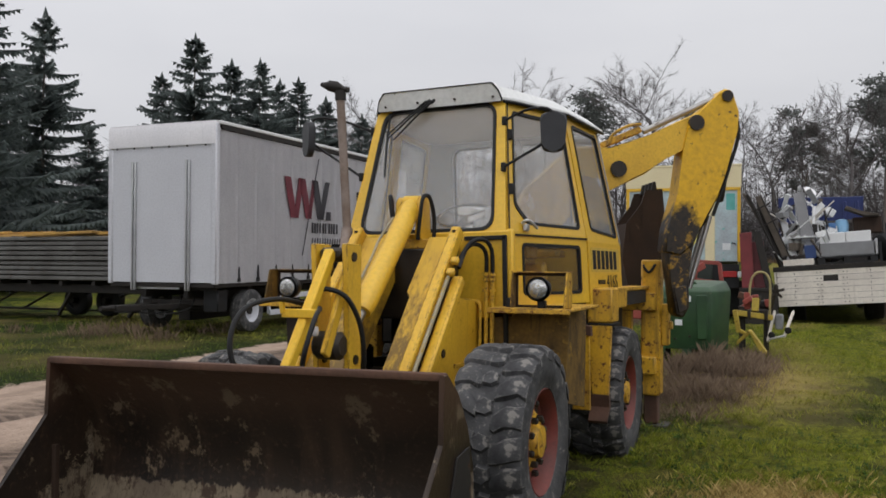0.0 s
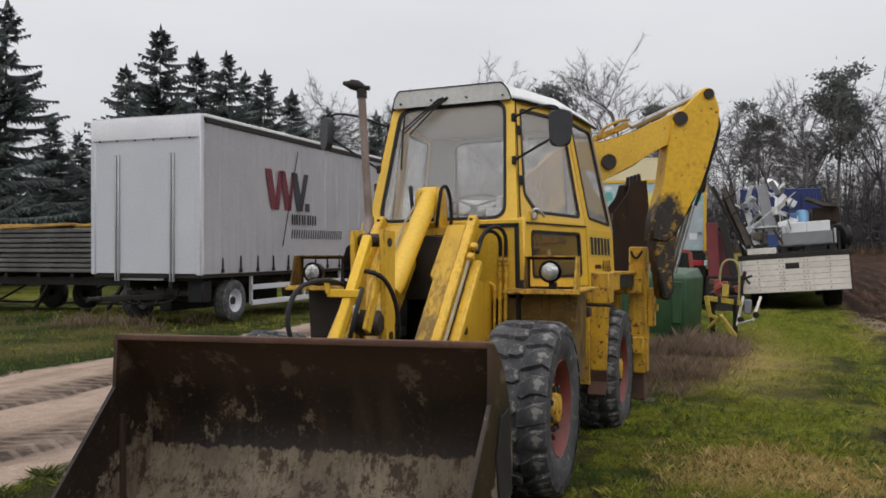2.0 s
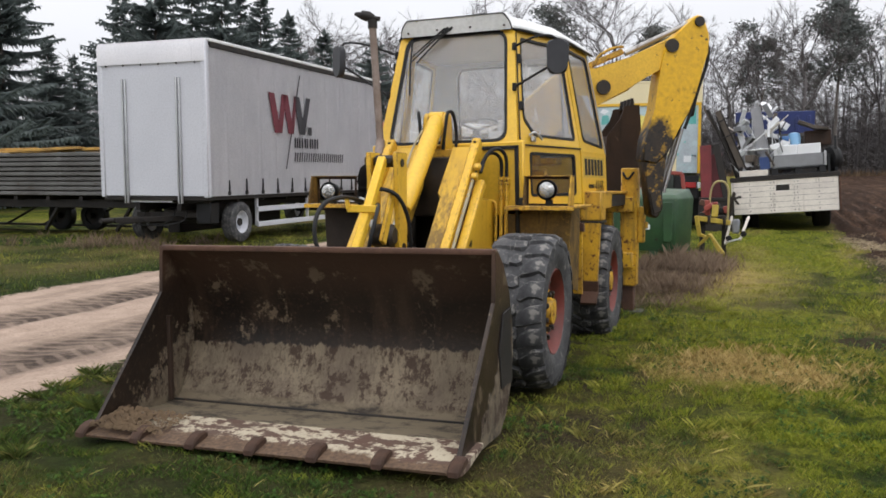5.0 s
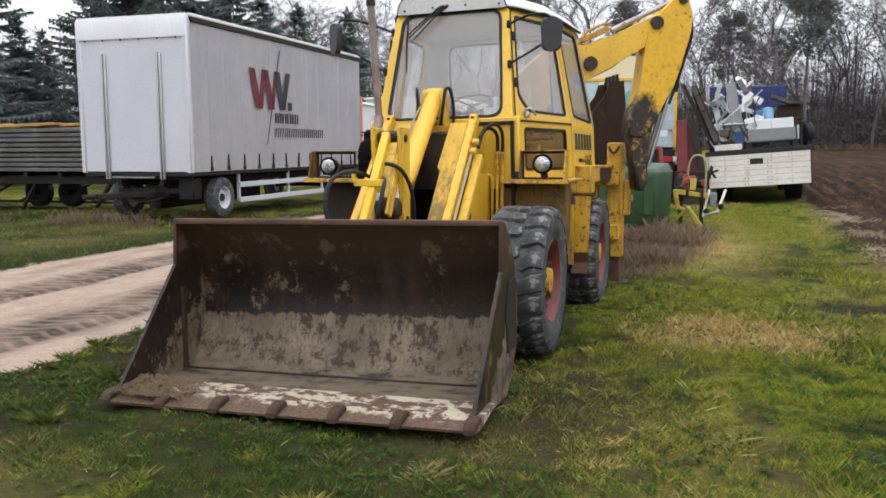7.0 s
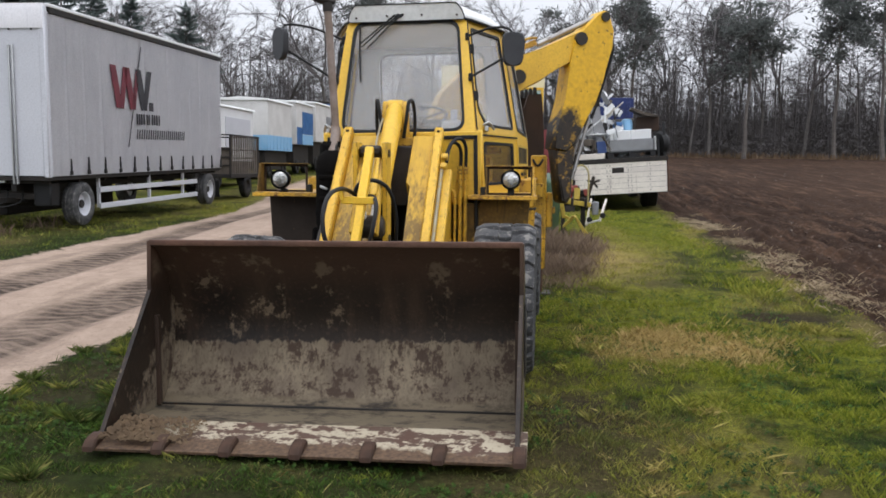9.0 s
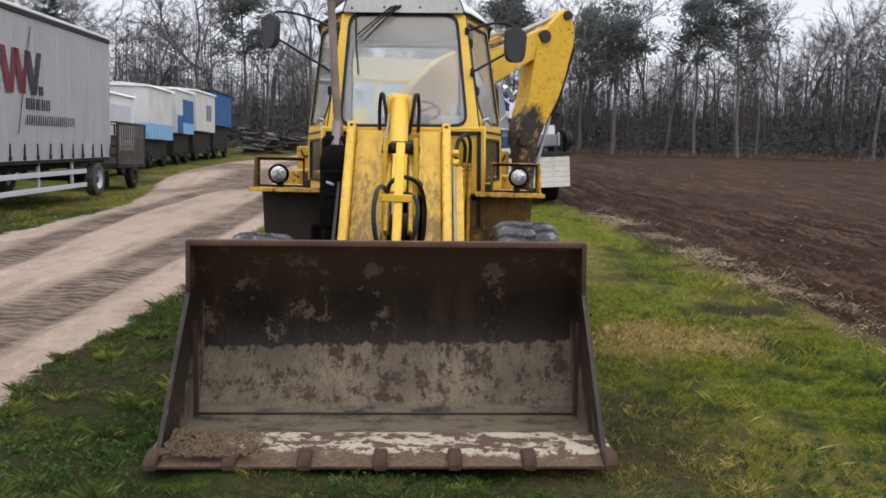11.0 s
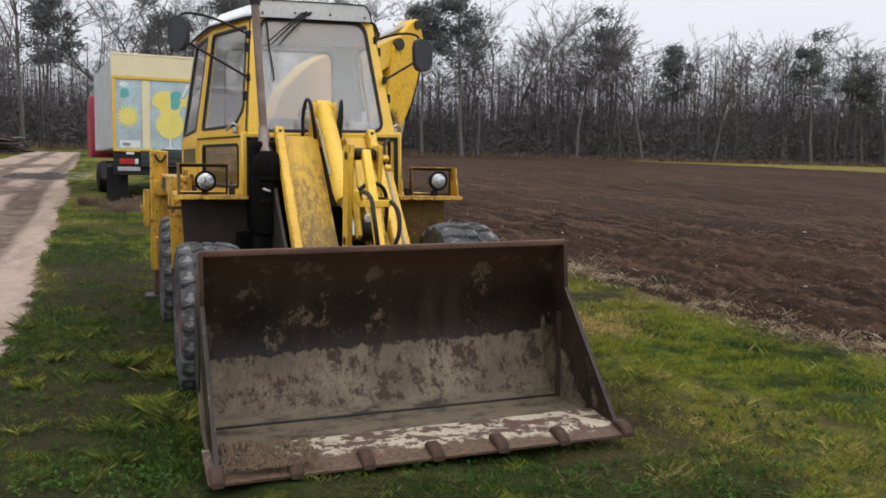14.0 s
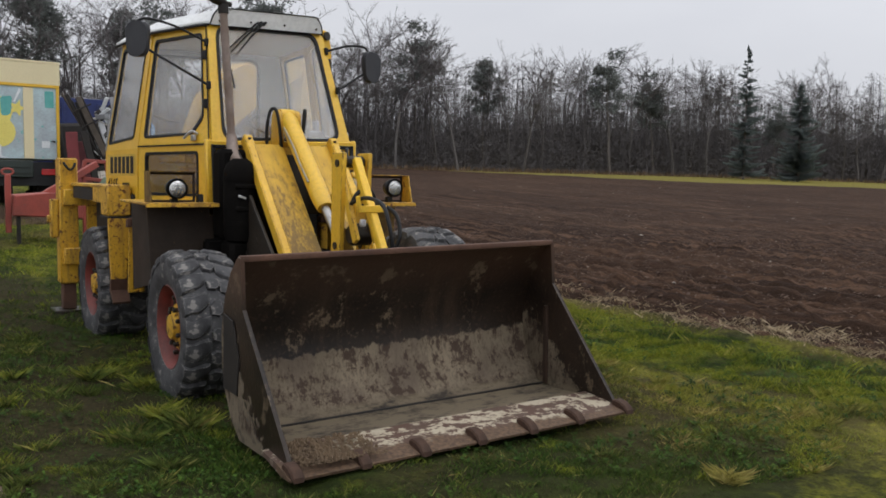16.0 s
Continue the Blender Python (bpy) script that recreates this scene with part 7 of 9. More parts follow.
    tube(bm, [(2.50, 0.02, Z0 + 0.42), (2.50, -0.02, Z0 + 0.44), (2.42, -0.02, Z0 + 0.44)], 0.014, 6)
    part("door_handle", bm, DARK_STEEL, t)
    # tail lift, lamps, running gear
    bm = B()
    span(bm, (0.62, -0.10, Z0 - 0.42), (2.0, 0.1, Z0 - 0.02), 0.02)
    for z in (Z0 - 0.30, Z0 - 0.16):
        span(bm, (0.66, -0.13, z - 0.02), (1.96, -0.10, z + 0.02))
    part("tail_lift", bm, surface("black_green_steel", (0.02, 0.03, 0.026), (0.03, 0.04, 0.034), 4, 50), t, "dark folded tail lift")
    bm = B()
    span(bm, (0.02, 0.05, Z0 - 0.62), (W - 0.02, 0.2, Z0 - 0.05), 0.01)
    part("rear_underframe", bm, BLACK_PLASTIC, t)
    for x in (0.14, 2.2):
        bm = B()
        span(bm, (x, 0.0, Z0 - 0.36), (x + 0.34, 0.05, Z0 - 0.22), 0.01)
        lampbox = part("tail_lamp", bm, TAIL_RED, t)
        bm = B()
        span(bm, (x + 0.36, 0.0, Z0 - 0.36), (x + 0.44, 0.05, Z0 - 0.22), 0.01)
        part("reversing_lens", bm, PRINT_WHITE, lampbox)
    bm = B()
    span(bm, (0.10, 0.0, Z0 - 0.52), (0.62, 0.03, Z0 - 0.42), 0.006)
    part("number_plate", bm, ALU, t)
    bm = B()
    span(bm, (0.30, 0.0, Z0 - 0.12), (0.48, 0.04, Z0 - 0.06), 0.006)
    part("plate_lamp", bm, PRINT_WHITE, t)
    for x in (0.14, W - 0.14):
        road_wheel(t, pose(x, 1.5, 0.38, 0, 0, 180 if x < 1 else 0), 0.52, 0.30, DARK_STEEL)
        road_wheel(t, pose(x, 5.6, 0.40, 0, 0, 180 if x < 1 else 0), 0.50, 0.30, DARK_STEEL)
        bm = B()
        span(bm, (x - 0.25, 0.62, -0.02), (x + 0.25, 0.64, 0.80), 0.004)
        part("mud_flap", bm, BLACK, t)
    bm = B()
    for x in (0.8, 1.8):
        span(bm, (x - 0.05, 0.2, 0.75), (x + 0.05, L + 1.8, 0.98))
    span(bm, (0.02, 2.2, 0.45), (0.3, 4.6, 0.95), 0.01)
    part("chassis", bm, DARK_STEEL, t)
    bm = B()
    prism(bm, round_corners([(L + 0.15, 1.05), (L + 2.2, 1.05), (L + 2.2, 2.0), (L + 1.9, 2.9), (L + 0.15, 2.95)], 0.12, 4), "x", -0.10, W + 0.06, 0.03)
    part("truck_cab", bm, CRIMSON, t, "red driver's cab")


art_truck()


def dropside():
    g = ground_z(3.0, 18.5)
    m = pose(3.03, 17.55, 0.52, 0, -4.0, 0)
    t = thing("dropside_lorry", "dropside lorry with a white slatted tailboard, loaded with household scrap", "lorry", m)
    bm = B()
    span(bm, (-1.16, 0.06, 0.86), (1.16, 5.2, 0.98), 0.01)
    for x in (-0.45, 0.45):
        span(bm, (x - 0.05, 0.1, 0.55), (x + 0.05, 6.5, 0.86))
    part("bed", bm, DARK_STEEL, t)
    tail = part("tailboard_frame", span(B(), (-1.16, 0.02, 0.29), (1.16, 0.045, 1.08)), DARK_STEEL, t)
    for k in range(6):
        z = 0.302 + 0.132 * k
        if k in (4,):
            for x0, x1 in ((-1.15, -0.20), (0.10, 1.15)):
                part("board", span(B(), (x0, -0.012, z), (x1, 0.02, z + 0.126), 0.002), WORK_WHITE, tail)
        else:
            part("board", span(B(), (-1.15, -0.012, z), (1.15, 0.02, z + 0.126), 0.002), WORK_WHITE, tail)
    for x in (-0.78, -0.32, -0.24, 0.20, 0.28, 0.74):
        for k in range(6):
            part("board_bolt", box(B(), (x + 0.006 * math.sin(5 * k + 9 * x), -0.014, 0.36 + 0.132 * k), (0.022, 0.010, 0.026), 0.004), DARK_STEEL, tail)
    part("dark_plate", span(B(), (-0.20, -0.004, 0.83), (0.10, 0.018, 0.955)), DARK_STEEL, tail)
    part("right_board", span(B(), (1.16, 0.0, 0.30), (1.20, 5.2, 1.16), 0.006), RUSTY, t)
    part("left_board", span(B(), (-1.20, 0.0, 0.60), (-1.16, 5.2, 1.10), 0.006), WORK_WHITE, t)
    part("floor_edge", span(B(), (-1.22, -0.03, 1.08), (1.20, 0.10, 1.19), 0.01), DARK_STEEL, t)
    for x in (-0.8, 0.86):
        road_wheel(t, pose(x, 1.6, 0.37, 0, 0, 180 if x < 0 else 0), 0.50, 0.4, DARK_STEEL)
        road_wheel(t, pose(x, 5.9, 0.44, 0, 0, 180 if x < 0 else 0), 0.44, 0.3, DARK_STEEL)
    part("lorry_cab", span(B(), (-1.1, 5.4, 0.5), (1.1, 7.0, 2.45), 0.1), DARK_STEEL, t)
    for x in (1.13, 0.98):
        part("stake", span(B(), (x - 0.03, 0.1, 1.1), (x + 0.03, 0.16, 2.02 - 0.4 * (x < 1)), 0.006), BLACK_PLASTIC, t)
    return m


lorry_m = dropside()


def on_lorry(x, y, z, rx=0, ry=0, rz=0):
    return lorry_m @ pose(x, y, z, rx, ry, rz)


def pallet(m):
    t = thing("pallet", "black plastic pallet on the lorry bed", "pallet", m)
    for y in (0, 0.45, 0.9):
        part("runner", span(B(), (-0.6, y - 0.05, 0.0), (0.6, y + 0.05, 0.03)), BLACK_PLASTIC, t)
        for x in (-0.52, 0, 0.52):
            part("block", span(B(), (x - 0.07, y - 0.05, 0.03), (x + 0.07, y + 0.05, 0.12)), BLACK_PLASTIC, t)
    part("deck", span(B(), (-0.6, -0.06, 0.12), (0.6, 0.96, 0.15), 0.004), BLACK_PLASTIC, t)


pallet(on_lorry(0.32, 0.12, 1.20))
crate = thing("crate", "open grey plastic pallet crate on the lorry", "crate", on_lorry(0.32, 0.08, 1.355))
part("crate_wall", span(B(), (-0.56, 0.0, 0.0), (0.56, 0.03, 0.30), 0.006), GREY_BOX, crate)
part("crate_wall", span(B(), (-0.56, 0.0, 0.0), (-0.53, 0.85, 0.30), 0.006), GREY_BOX, crate)
part("crate_wall", span(B(), (0.53, 0.0, 0.0), (0.56, 0.85, 0.30), 0.006), ALU, crate)
part("crate_floor", span(B(), (-0.56, 0.0, 0.0), (0.56, 0.85, 0.02)), GREY_BOX, crate)
part("crate_corner", span(B(), (0.56, -0.02, 0.0), (0.61, 0.05, 0.34), 0.006), ALU, crate)
for x0, w in ((-0.53, 0.52), (0.0, 0.50)):
    solid("white_carton", span(B(), (0, 0, 0), (w, 0.45, 0.50), 0.012), WHITE, "white polystyrene block in a grey crate", "box", on_lorry(0.32 + x0, 0.16, 1.385), "white blocks")
solid("blue_drum", lathe(B(), [(0, 0.10), (0.02, 0.13), (0.20, 0.15), (0.30, 0.12), (0.32, 0.05)], "z", 18), LIGHT_BLUE, "pale blue plastic drum on the load", "drum", on_lorry(0.28, 0.75, 1.88))
solid("blue_sack", box(B(), (0, 0, 0.14), (0.34, 0.3, 0.27), 0.09, None, 3), BLUE_PAINT, "crumpled blue plastic sack on the load", "sack", on_lorry(0.10, 0.8, 1.86))
solid("white_beam", span(B(), (-1.0, 0.02, 0.0), (-0.36, 0.14, 0.14), 0.008), WORK_WHITE, "dirty white beam lying on the lorry edge", "beam", on_lorry(0.0, 0.02, 1.20))
solid("navy_box", span(B(), (-0.12, 0, 0), (0.12, 0.3, 0.30), 0.01), surface("navy_plastic", (0.02, 0.05, 0.16), (0.03, 0.06, 0.18), 5, 50), "dark blue plastic box on the lorry", "box", on_lorry(-0.42, 0.14, 1.345))


def scrap_table(m, name, label, w, d, h, top, leg):
    t = thing(name, label, "table", m)
    part("tabletop", span(B(), (-w / 2, -d / 2, h), (w / 2, d / 2, h + 0.03), 0.006), top, t)
    for x in (-w / 2 + 0.04, w / 2 - 0.04):
        for y in (-d / 2 + 0.04, d / 2 - 0.04):
            part("leg", tube(B(), [(x, y, 0), (x, y, h)], 0.016, 8), leg, t)


scrap_table(on_lorry(-0.62, 0.5, 1.20, 0, 0, 12), "scrap_table", "old white table among the scrap load", 0.6, 0.5, 0.62, WHITE, ALU)
scrap_table(on_lorry(-0.10, 0.75, 2.02, 150, 12, 20), "upturned_table", "upturned table with thin metal legs", 0.5, 0.45, 0.5, WHITE, ALU)
for x, z, h, w, ry, mat, lab in (
    (-0.74, 1.20, 1.35, 0.14, -10, ALU, "thin metal shelf upright"),
    (-0.30, 1.36, 0.95, 0.26, -14, GREY_BOX, "grey board standing on the load"),
    (-0.46, 1.75, 1.12, 0.24, -5, surface("pale_board", (0.30, 0.30, 0.31), (0.24, 0.24, 0.25), 4, 40), "pale grey board standing on the load"),
    (-0.60, 1.2, 1.15, 0.08, 14, WHITE, "white slat leaning in the scrap"),
    (-0.90, 1.2, 1.25, 0.10, 22, WHITE, "white slat leaning in the scrap"),
    (-0.05, 1.36, 0.55, 0.10, 8, ALU, "bent metal bracket in the scrap"),
):
    solid("leaning_board", span(B(), (-w / 2, 0, 0), (w / 2, 0.03, h), 0.006), mat, lab, "board", on_lorry(x, 0.35, z, -6, ry, 6), "scrap boards")
for x, y, z, s, mat, lab in ((-0.78, 0.3, 1.36, 0.22, WHITE, "white plastic tub in the scrap"), (-0.52, 0.55, 1.70, 0.24, WHITE, "white plastic tub in the scrap"), (-0.95, 0.5, 1.55, 0.18, ALU, "dented metal bin in the scrap"), (-0.28, 0.45, 1.62, 0.18, GREY_BOX, "grey plastic tub in the scrap"), (-0.66, 0.7, 1.95, 0.20, WHITE, "white plastic tub in the scrap"), (0.02, 0.4, 1.86, 0.16, WHITE, "white plastic tub in the scrap")):
    solid("plastic_tub", lathe(B(), [(0, s * 0.42), (0.02, s * 0.5), (s * 0.95, s * 0.62), (s * 0.95, s * 0.57), (0.04, s * 0.45)], "z", 14), mat, lab, "tub", on_lorry(x, y, z, 20 * math.sin(9 * x), 24 * math.cos(7 * z), 0), "plastic tubs")
solid("lamp_head", lathe(B(), [(0, 0.03), (0.02, 0.10), (0.06, 0.15), (0.075, 0.15)], "z", 16), WHITE, "white lamp shade on the load", "lamp", on_lorry(-0.36, 0.5, 2.83, 30, 40, 0))
bm = B()
for k in range(5):
    beam(bm, (-0.2 + 0.1 * k, 0, 0.0), (-0.2 + 0.1 * k, 0, 0.10), 0.05, 0.16, 0.01)
tube(bm, [(-0.28, 0, 0.05), (0.28, 0, 0.05)], 0.04, 10)
solid("engine_scrap", bm, DARK_STEEL, "dark scrap engine part on the lorry edge", "scrap", on_lorry(-0.75, 0.2, 1.345))
bm = B()
prism(bm, [(-0.06, 0.0), (0.32, -0.18), (0.62, -0.22), (0.62, -0.17), (0.30, -0.10), (-0.02, 0.06)], "y", -0.25, 0.25, 0.01)
bm2 = part("lid_edge", bm, WOOD_GREY, None)
tagged(bm2, "weathered wooden lid resting on the load", "lid")
bm2.matrix_world = on_lorry(0.42, 0.75, 2.42)
solid("wooden_box", span(B(), (0, 0, 0), (0.58, 0.5, 0.36), 0.01), BROWN_STEEL, "brown wooden box behind the white blocks", "box", on_lorry(0.52, 0.80, 1.86))
solid("old_tyre", lathe(B(), [(-0.08, 0.17), (-0.09, 0.27), (0, 0.31), (0.09, 0.27), (0.08, 0.17)], "x", 24), BLACK, "old black tyre standing on the lorry edge", "tyre", on_lorry(1.06, 0.30, 1.50, 0, 0, 30))
skip = thing("blue_skip", "dark blue scrap container behind the lorry", "container", pose(1.6, 26.2, ground_z(2, 26)))
part("skip_body", prism(B(), [(0.1, 0.2), (2.40, 0.2), (2.48, 3.25), (0.03, 3.25)], "y", 0.0, 2.0, 0.02), NAVY, skip)
for x in (0.3, 0.85, 1.4, 1.95, 2.3):
    part("skip_rib", span(B(), (x - 0.05, -0.06, 0.25), (x + 0.05, 0.0, 3.1), 0.01), NAVY, skip)
rng = random.Random(77)
for k in range(84):
    x, y = rng.uniform(-1.08, 0.05), rng.uniform(0.12, 0.9)
    z = 1.22 + (1.55 - 0.7 * abs(x + 0.5)) * rng.random() ** 1.15
    mat = rng.choice((WHITE, WHITE, ALU, GREY_BOX, DARK_STEEL, WOOD_GREY, WORK_WHITE, PRINT_WHITE))
    kind = rng.random()
    if kind < 0.55:
        bm = span(B(), (-rng.uniform(0.02, 0.07), -0.012, 0), (rng.uniform(0.02, 0.07), 0.012, rng.uniform(0.25, 0.65)), 0.004)
    elif kind < 0.8:
        bm = span(B(), (-rng.uniform(0.06, 0.16), -rng.uniform(0.05, 0.12), 0), (rng.uniform(0.06, 0.16), 0.1, rng.uniform(0.08, 0.2)), 0.008)
    else:
        bm = tube(B(), [(0, 0, 0), (0.02, 0.0, rng.uniform(0.4, 0.8))], 0.012, 8)
    solid("scrap_piece", bm, mat, "piece of household scrap heaped on the lorry", "scrap", on_lorry(x, y, z, rng.uniform(-50, 50), rng.uniform(-60, 60), rng.uniform(0, 180)), "household scrap")
rack = thing("scrap_rack", "low dark steel rack holding upright sheets", "rack", pose(1.05, 17.0, ground_z(1.5, 17)))
part("rack_bed", span(B(), (0.0, 0.0, 0.72), (0.80, 0.9, 0.80), 0.008), DARK_STEEL, rack)
part("rack_side", span(B(), (0.0, 0.02, 0.0), (0.80, 0.06, 0.72), 0.006), DARK_STEEL, rack)
part("rack_side", span(B(), (0.0, 0.84, 0.0), (0.80, 0.88, 0.72), 0.006), DARK_STEEL, rack)
for k, (x, y, h, w, ry, mat, lab) in enumerate((
    (1.22, 17.30, 1.25, 0.26, -3, surface("old_red_sheet", (0.20, 0.022, 0.026), (0.12, 0.02, 0.022), 3, 40), "dark red steel sheet standing upright"),
    (1.50, 17.45, 1.05, 0.30, -6, surface("maroon_sheet", (0.12, 0.018, 0.022), (0.06, 0.016, 0.018), 3, 40), "maroon steel sheet standing upright"),
    (1.68, 17.20, 1.30, 0.16, -12, DARK_STEEL, "dark steel sheet standing upright"),
)):
    solid("upright_sheet", span(B(), (-w / 2, 0, 0), (w / 2, 0.05, h), 0.008), mat, lab, "steel sheet", pose(x, y, ground_z(1.5, 17) + 0.80, -3, ry, 4 * k), "upright sheets")
# planks and frames standing on the end of the lorry bed, leaning outwards
for k, (x, y, h, w, ry, mat, lab) in enumerate((
    (-0.86, 0.16, 1.75, 0.15, -19, WOOD_GREY, "grey metal plank leaning off the lorry"),
    (-0.98, 0.24, 1.85, 0.08, -22, DARK_STEEL, "dark steel bar leaning off the lorry"),
    (-1.04, 0.34, 1.60, 0.12, -14, DARK_STEEL, "dark steel plank leaning off the lorry"),
    (-0.92, 0.44, 1.95, 0.06, -25, WOOD_GREY, "grey plank leaning off the lorry"),
)):
    solid("leaning_plank", span(B(), (-w / 2, 0, 0), (w / 2, 0.05, h), 0.008), mat, lab, "plank", on_lorry(x, y, 1.20, -4, ry, 3 * k), "leaning planks")
bm = B()
for x in (-0.12, 0.12):
    tube(bm, [(x, 0, 0), (x, 0.02, 1.7)], 0.016, 8)
for z in (1.05, 1.45):
    tube(bm, [(-0.22, 0, z), (0.24, 0.01, z + 0.03)], 0.016, 8)
solid("metal_frame", bm, DARK_STEEL, "dark tubular metal frame leaning by the planks", "frame", on_lorry(-0.90, 0.08, 1.20, -3, -20, 0))


# a green farm machine, built as one moulded hopper on legs
def green_hopper():
    t = thing("green_skip", "dented dark green farm machine with a moulded hopper, on dark legs in withered weeds", "skip", pose(0.20, 9.25, 0.19))
    bm = B()
    foot = [(0.06, 0.04), (0.98, 0.0), (1.16, 0.62), (0.10, 0.80)]
    brim = [(0.0, 0.02), (1.00, -0.04), (1.20, 0.66), (0.04, 0.86)]
    lo = [bm.verts.new((x, y, 0.20 + 0.03 * math.sin(9 * x))) for x, y in foot]
    mid = [bm.verts.new((x, y, 1.03)) for x, y in brim]
    top = [bm.verts.new((0.10 + 0.86 * x, 0.06 + 0.86 * y, 1.09 + 0.13 * y)) for x, y in brim]
    bm.faces.new(lo[::-1]), bm.faces.new(top)
    for k in range(4):
        n = (k + 1) % 4
        bm.faces.new((lo[k], lo[n], mid[n], mid[k])), bm.faces.new((mid[k], mid[n], top[n], top[k]))
    bmesh.ops.bevel(bm, geom=list(bm.edges), offset=0.02, segments=2, affect="EDGES", profile=0.5)
    body = part("skip_body", bm, GREEN_PAINT, t)
    for x0, x1, z0, z1 in ((0.10, 0.44, 0.42, 0.94), (0.80, 0.93, 0.36, 0.98)):
        part("pressed_panel", prism(B(), round_corners([(x0, z0), (x1, z0), (x1 + 0.01, z1), (x0 - 0.02, z1)], 0.03, 3), "y", -0.045, 0.02, 0.012), GREEN_PAINT, body)
    for x, z in ((0.52, 0.86), (0.56, 0.60), (0.70, 0.40), (0.50, 0.36), (0.88, 0.52)):
        part("drain_hole", box(B(), (x, -0.030, z), (0.035, 0.012, 0.030), 0.004), GREASE, body)
    for x in (0.30, 0.66, 0.90):
        part("skirt_tab", prism(B(), [(x - 0.06, 0.13), (x + 0.05, 0.15), (x + 0.07, 0.24), (x - 0.08, 0.24)], "y", 0.02, 0.05, 0.004), GREEN_PAINT, body)
    part("end_plate", prism(B(), [(0.42, 1.06), (0.80, 1.06), (0.78, 1.12), (0.60, 1.26), (0.46, 1.24)], "y", 0.30, 0.34, 0.006), GREEN_PAINT, t, "bent green plate standing on the lid")
    for x, y in ((0.24, 0.15), (0.62, 0.12), (0.86, 0.20), (0.30, 0.62), (0.92, 0.55)):
        part("leg", beam(B(), (x, y, -0.03), (x + 0.02, y, 0.34), 0.09, 0.09, 0.008), DARK_STEEL, t)
    part("paper_label", span(B(), (0.665, -0.050, 0.88), (0.715, -0.034, 0.96), 0.003), PRINT_WHITE, t)
    part("paper_label", span(B(), (0.50, -0.048, 0.55), (0.60, -0.034, 0.63), 0.003), PRINT_WHITE, t)


green_hopper()
MUSTARD = surface("mustard_implement_paint", (0.46, 0.34, 0.035), (0.30, 0.215, 0.035), 6, 50, 0.65, 0, 0.15, 0.005, ((0.11, 0.06, 0.025), 0.60, 14))


def cultivator():
    g = ground_z(1.7, 10.8)
    t = thing("cultivator", "mustard-yellow and red farm implement with a roll hoop in weeds", "implement", pose(0, 0, 0))
    hoop = bend([(1.57, 11.0, 0.80), (1.60, 11.0, 1.30), (1.66, 11.0, 1.46), (1.75, 11.0, 1.50), (1.84, 11.0, 1.46), (1.89, 11.0, 1.30), (1.88, 11.0, 0.80)], 5)
    part("roll_hoop", tube(B(), hoop, 0.017, 8), surface("faded_yellow_hoop", (0.40, 0.33, 0.13), (0.28, 0.235, 0.11), 9, 50), t, "faded yellow hoop")
    bm = B()
    beam(bm, (1.42, 10.62, 0.88), (1.92, 10.90, 0.80), 0.08, 0.085, 0.010)
    beam(bm, (1.40, 10.60, 0.92), (1.46, 10.60, 0.58), 0.07, 0.07, 0.010)
    beam(bm, (1.45, 10.60, 0.62), (1.58, 10.56, 0.56), 0.06, 0.05, 0.008)
    beam(bm, (1.68, 10.80, 0.90), (1.69, 10.85, 1.10), 0.10, 0.05, 0.008)
    part("tool_bar", bm, MUSTARD, t)
    for x in (1.60, 1.84):
        part("bar_clamp", box(B(), (x, 10.72 + 0.5 * (x - 1.6), 0.85), (0.05, 0.14, 0.15), 0.008), GREASE, t)
    bm = B()
    prism(bm, [(1.44, 0.40), (1.60, 0.545), (1.66, 0.64), (1.60, 0.63), (1.44, 0.46)], "y", 10.42, 10.56, 0.006)
    part("plough_share", bm, MUSTARD, t)
    bm = B()
    prism(bm, [(1.62, 0.64), (1.67, 0.62), (1.88, 0.33), (1.85, 0.28), (1.80, 0.30)], "y", 10.10, 10.14, 0.006)
    prism(bm, [(1.62, 0.64), (1.66, 0.63), (1.87, 0.33), (1.84, 0.32)], "y", 10.14, 10.46, 0.004)
    part("mouldboard", bm, MUSTARD, t, "mustard-yellow curved mouldboard with a rusty inside")
    rng = random.Random(29)
    for k in range(14):
        x, y, z = rng.uniform(1.44, 1.86), rng.uniform(11.0, 11.7), rng.uniform(0.92, 1.14)
        bm = box(B(), (x, y, z), (rng.uniform(0.05, 0.16), rng.uniform(0.06, 0.2), rng.uniform(0.05, 0.12)), 0.012, Matrix.Rotation(radians(rng.uniform(-35, 35)), 3, "Y"))
        part("gear_casing", bm, (RED_PAINT, RED_PAINT, GREASE, DARK_STEEL, RUSTY)[k % 5], t)
    part("base_frame", span(B(), (1.42, 11.0, 0.78), (1.88, 11.8, 0.92), 0.02), DARK_STEEL, t)
    part("red_upright", beam(B(), (1.56, 11.0, 0.92), (1.55, 11.0, 1.18), 0.09, 0.06, 0.01), RED_PAINT, t)
    for k in range(5):
        a = radians(20 + 72 * k)
        part("star_tine", beam(B(), (1.98, 11.05, 1.20), (1.98 + 0.12 * math.cos(a), 11.05, 1.20 + 0.12 * math.sin(a)), 0.03, 0.04, 0.006), GREASE, t)
    part("tine_shaft", beam(B(), (1.88, 11.1, 0.90), (1.98, 11.05, 1.30), 0.05, 0.05, 0.006), GREASE, t)
    for x, y in ((1.46, 11.1), (1.82, 11.1), (1.46, 11.7), (1.82, 11.7)):
        part("leg", beam(B(), (x, y, 0.80), (x, y, g - 0.02), 0.06, 0.06, 0.008), DARK_STEEL, t)
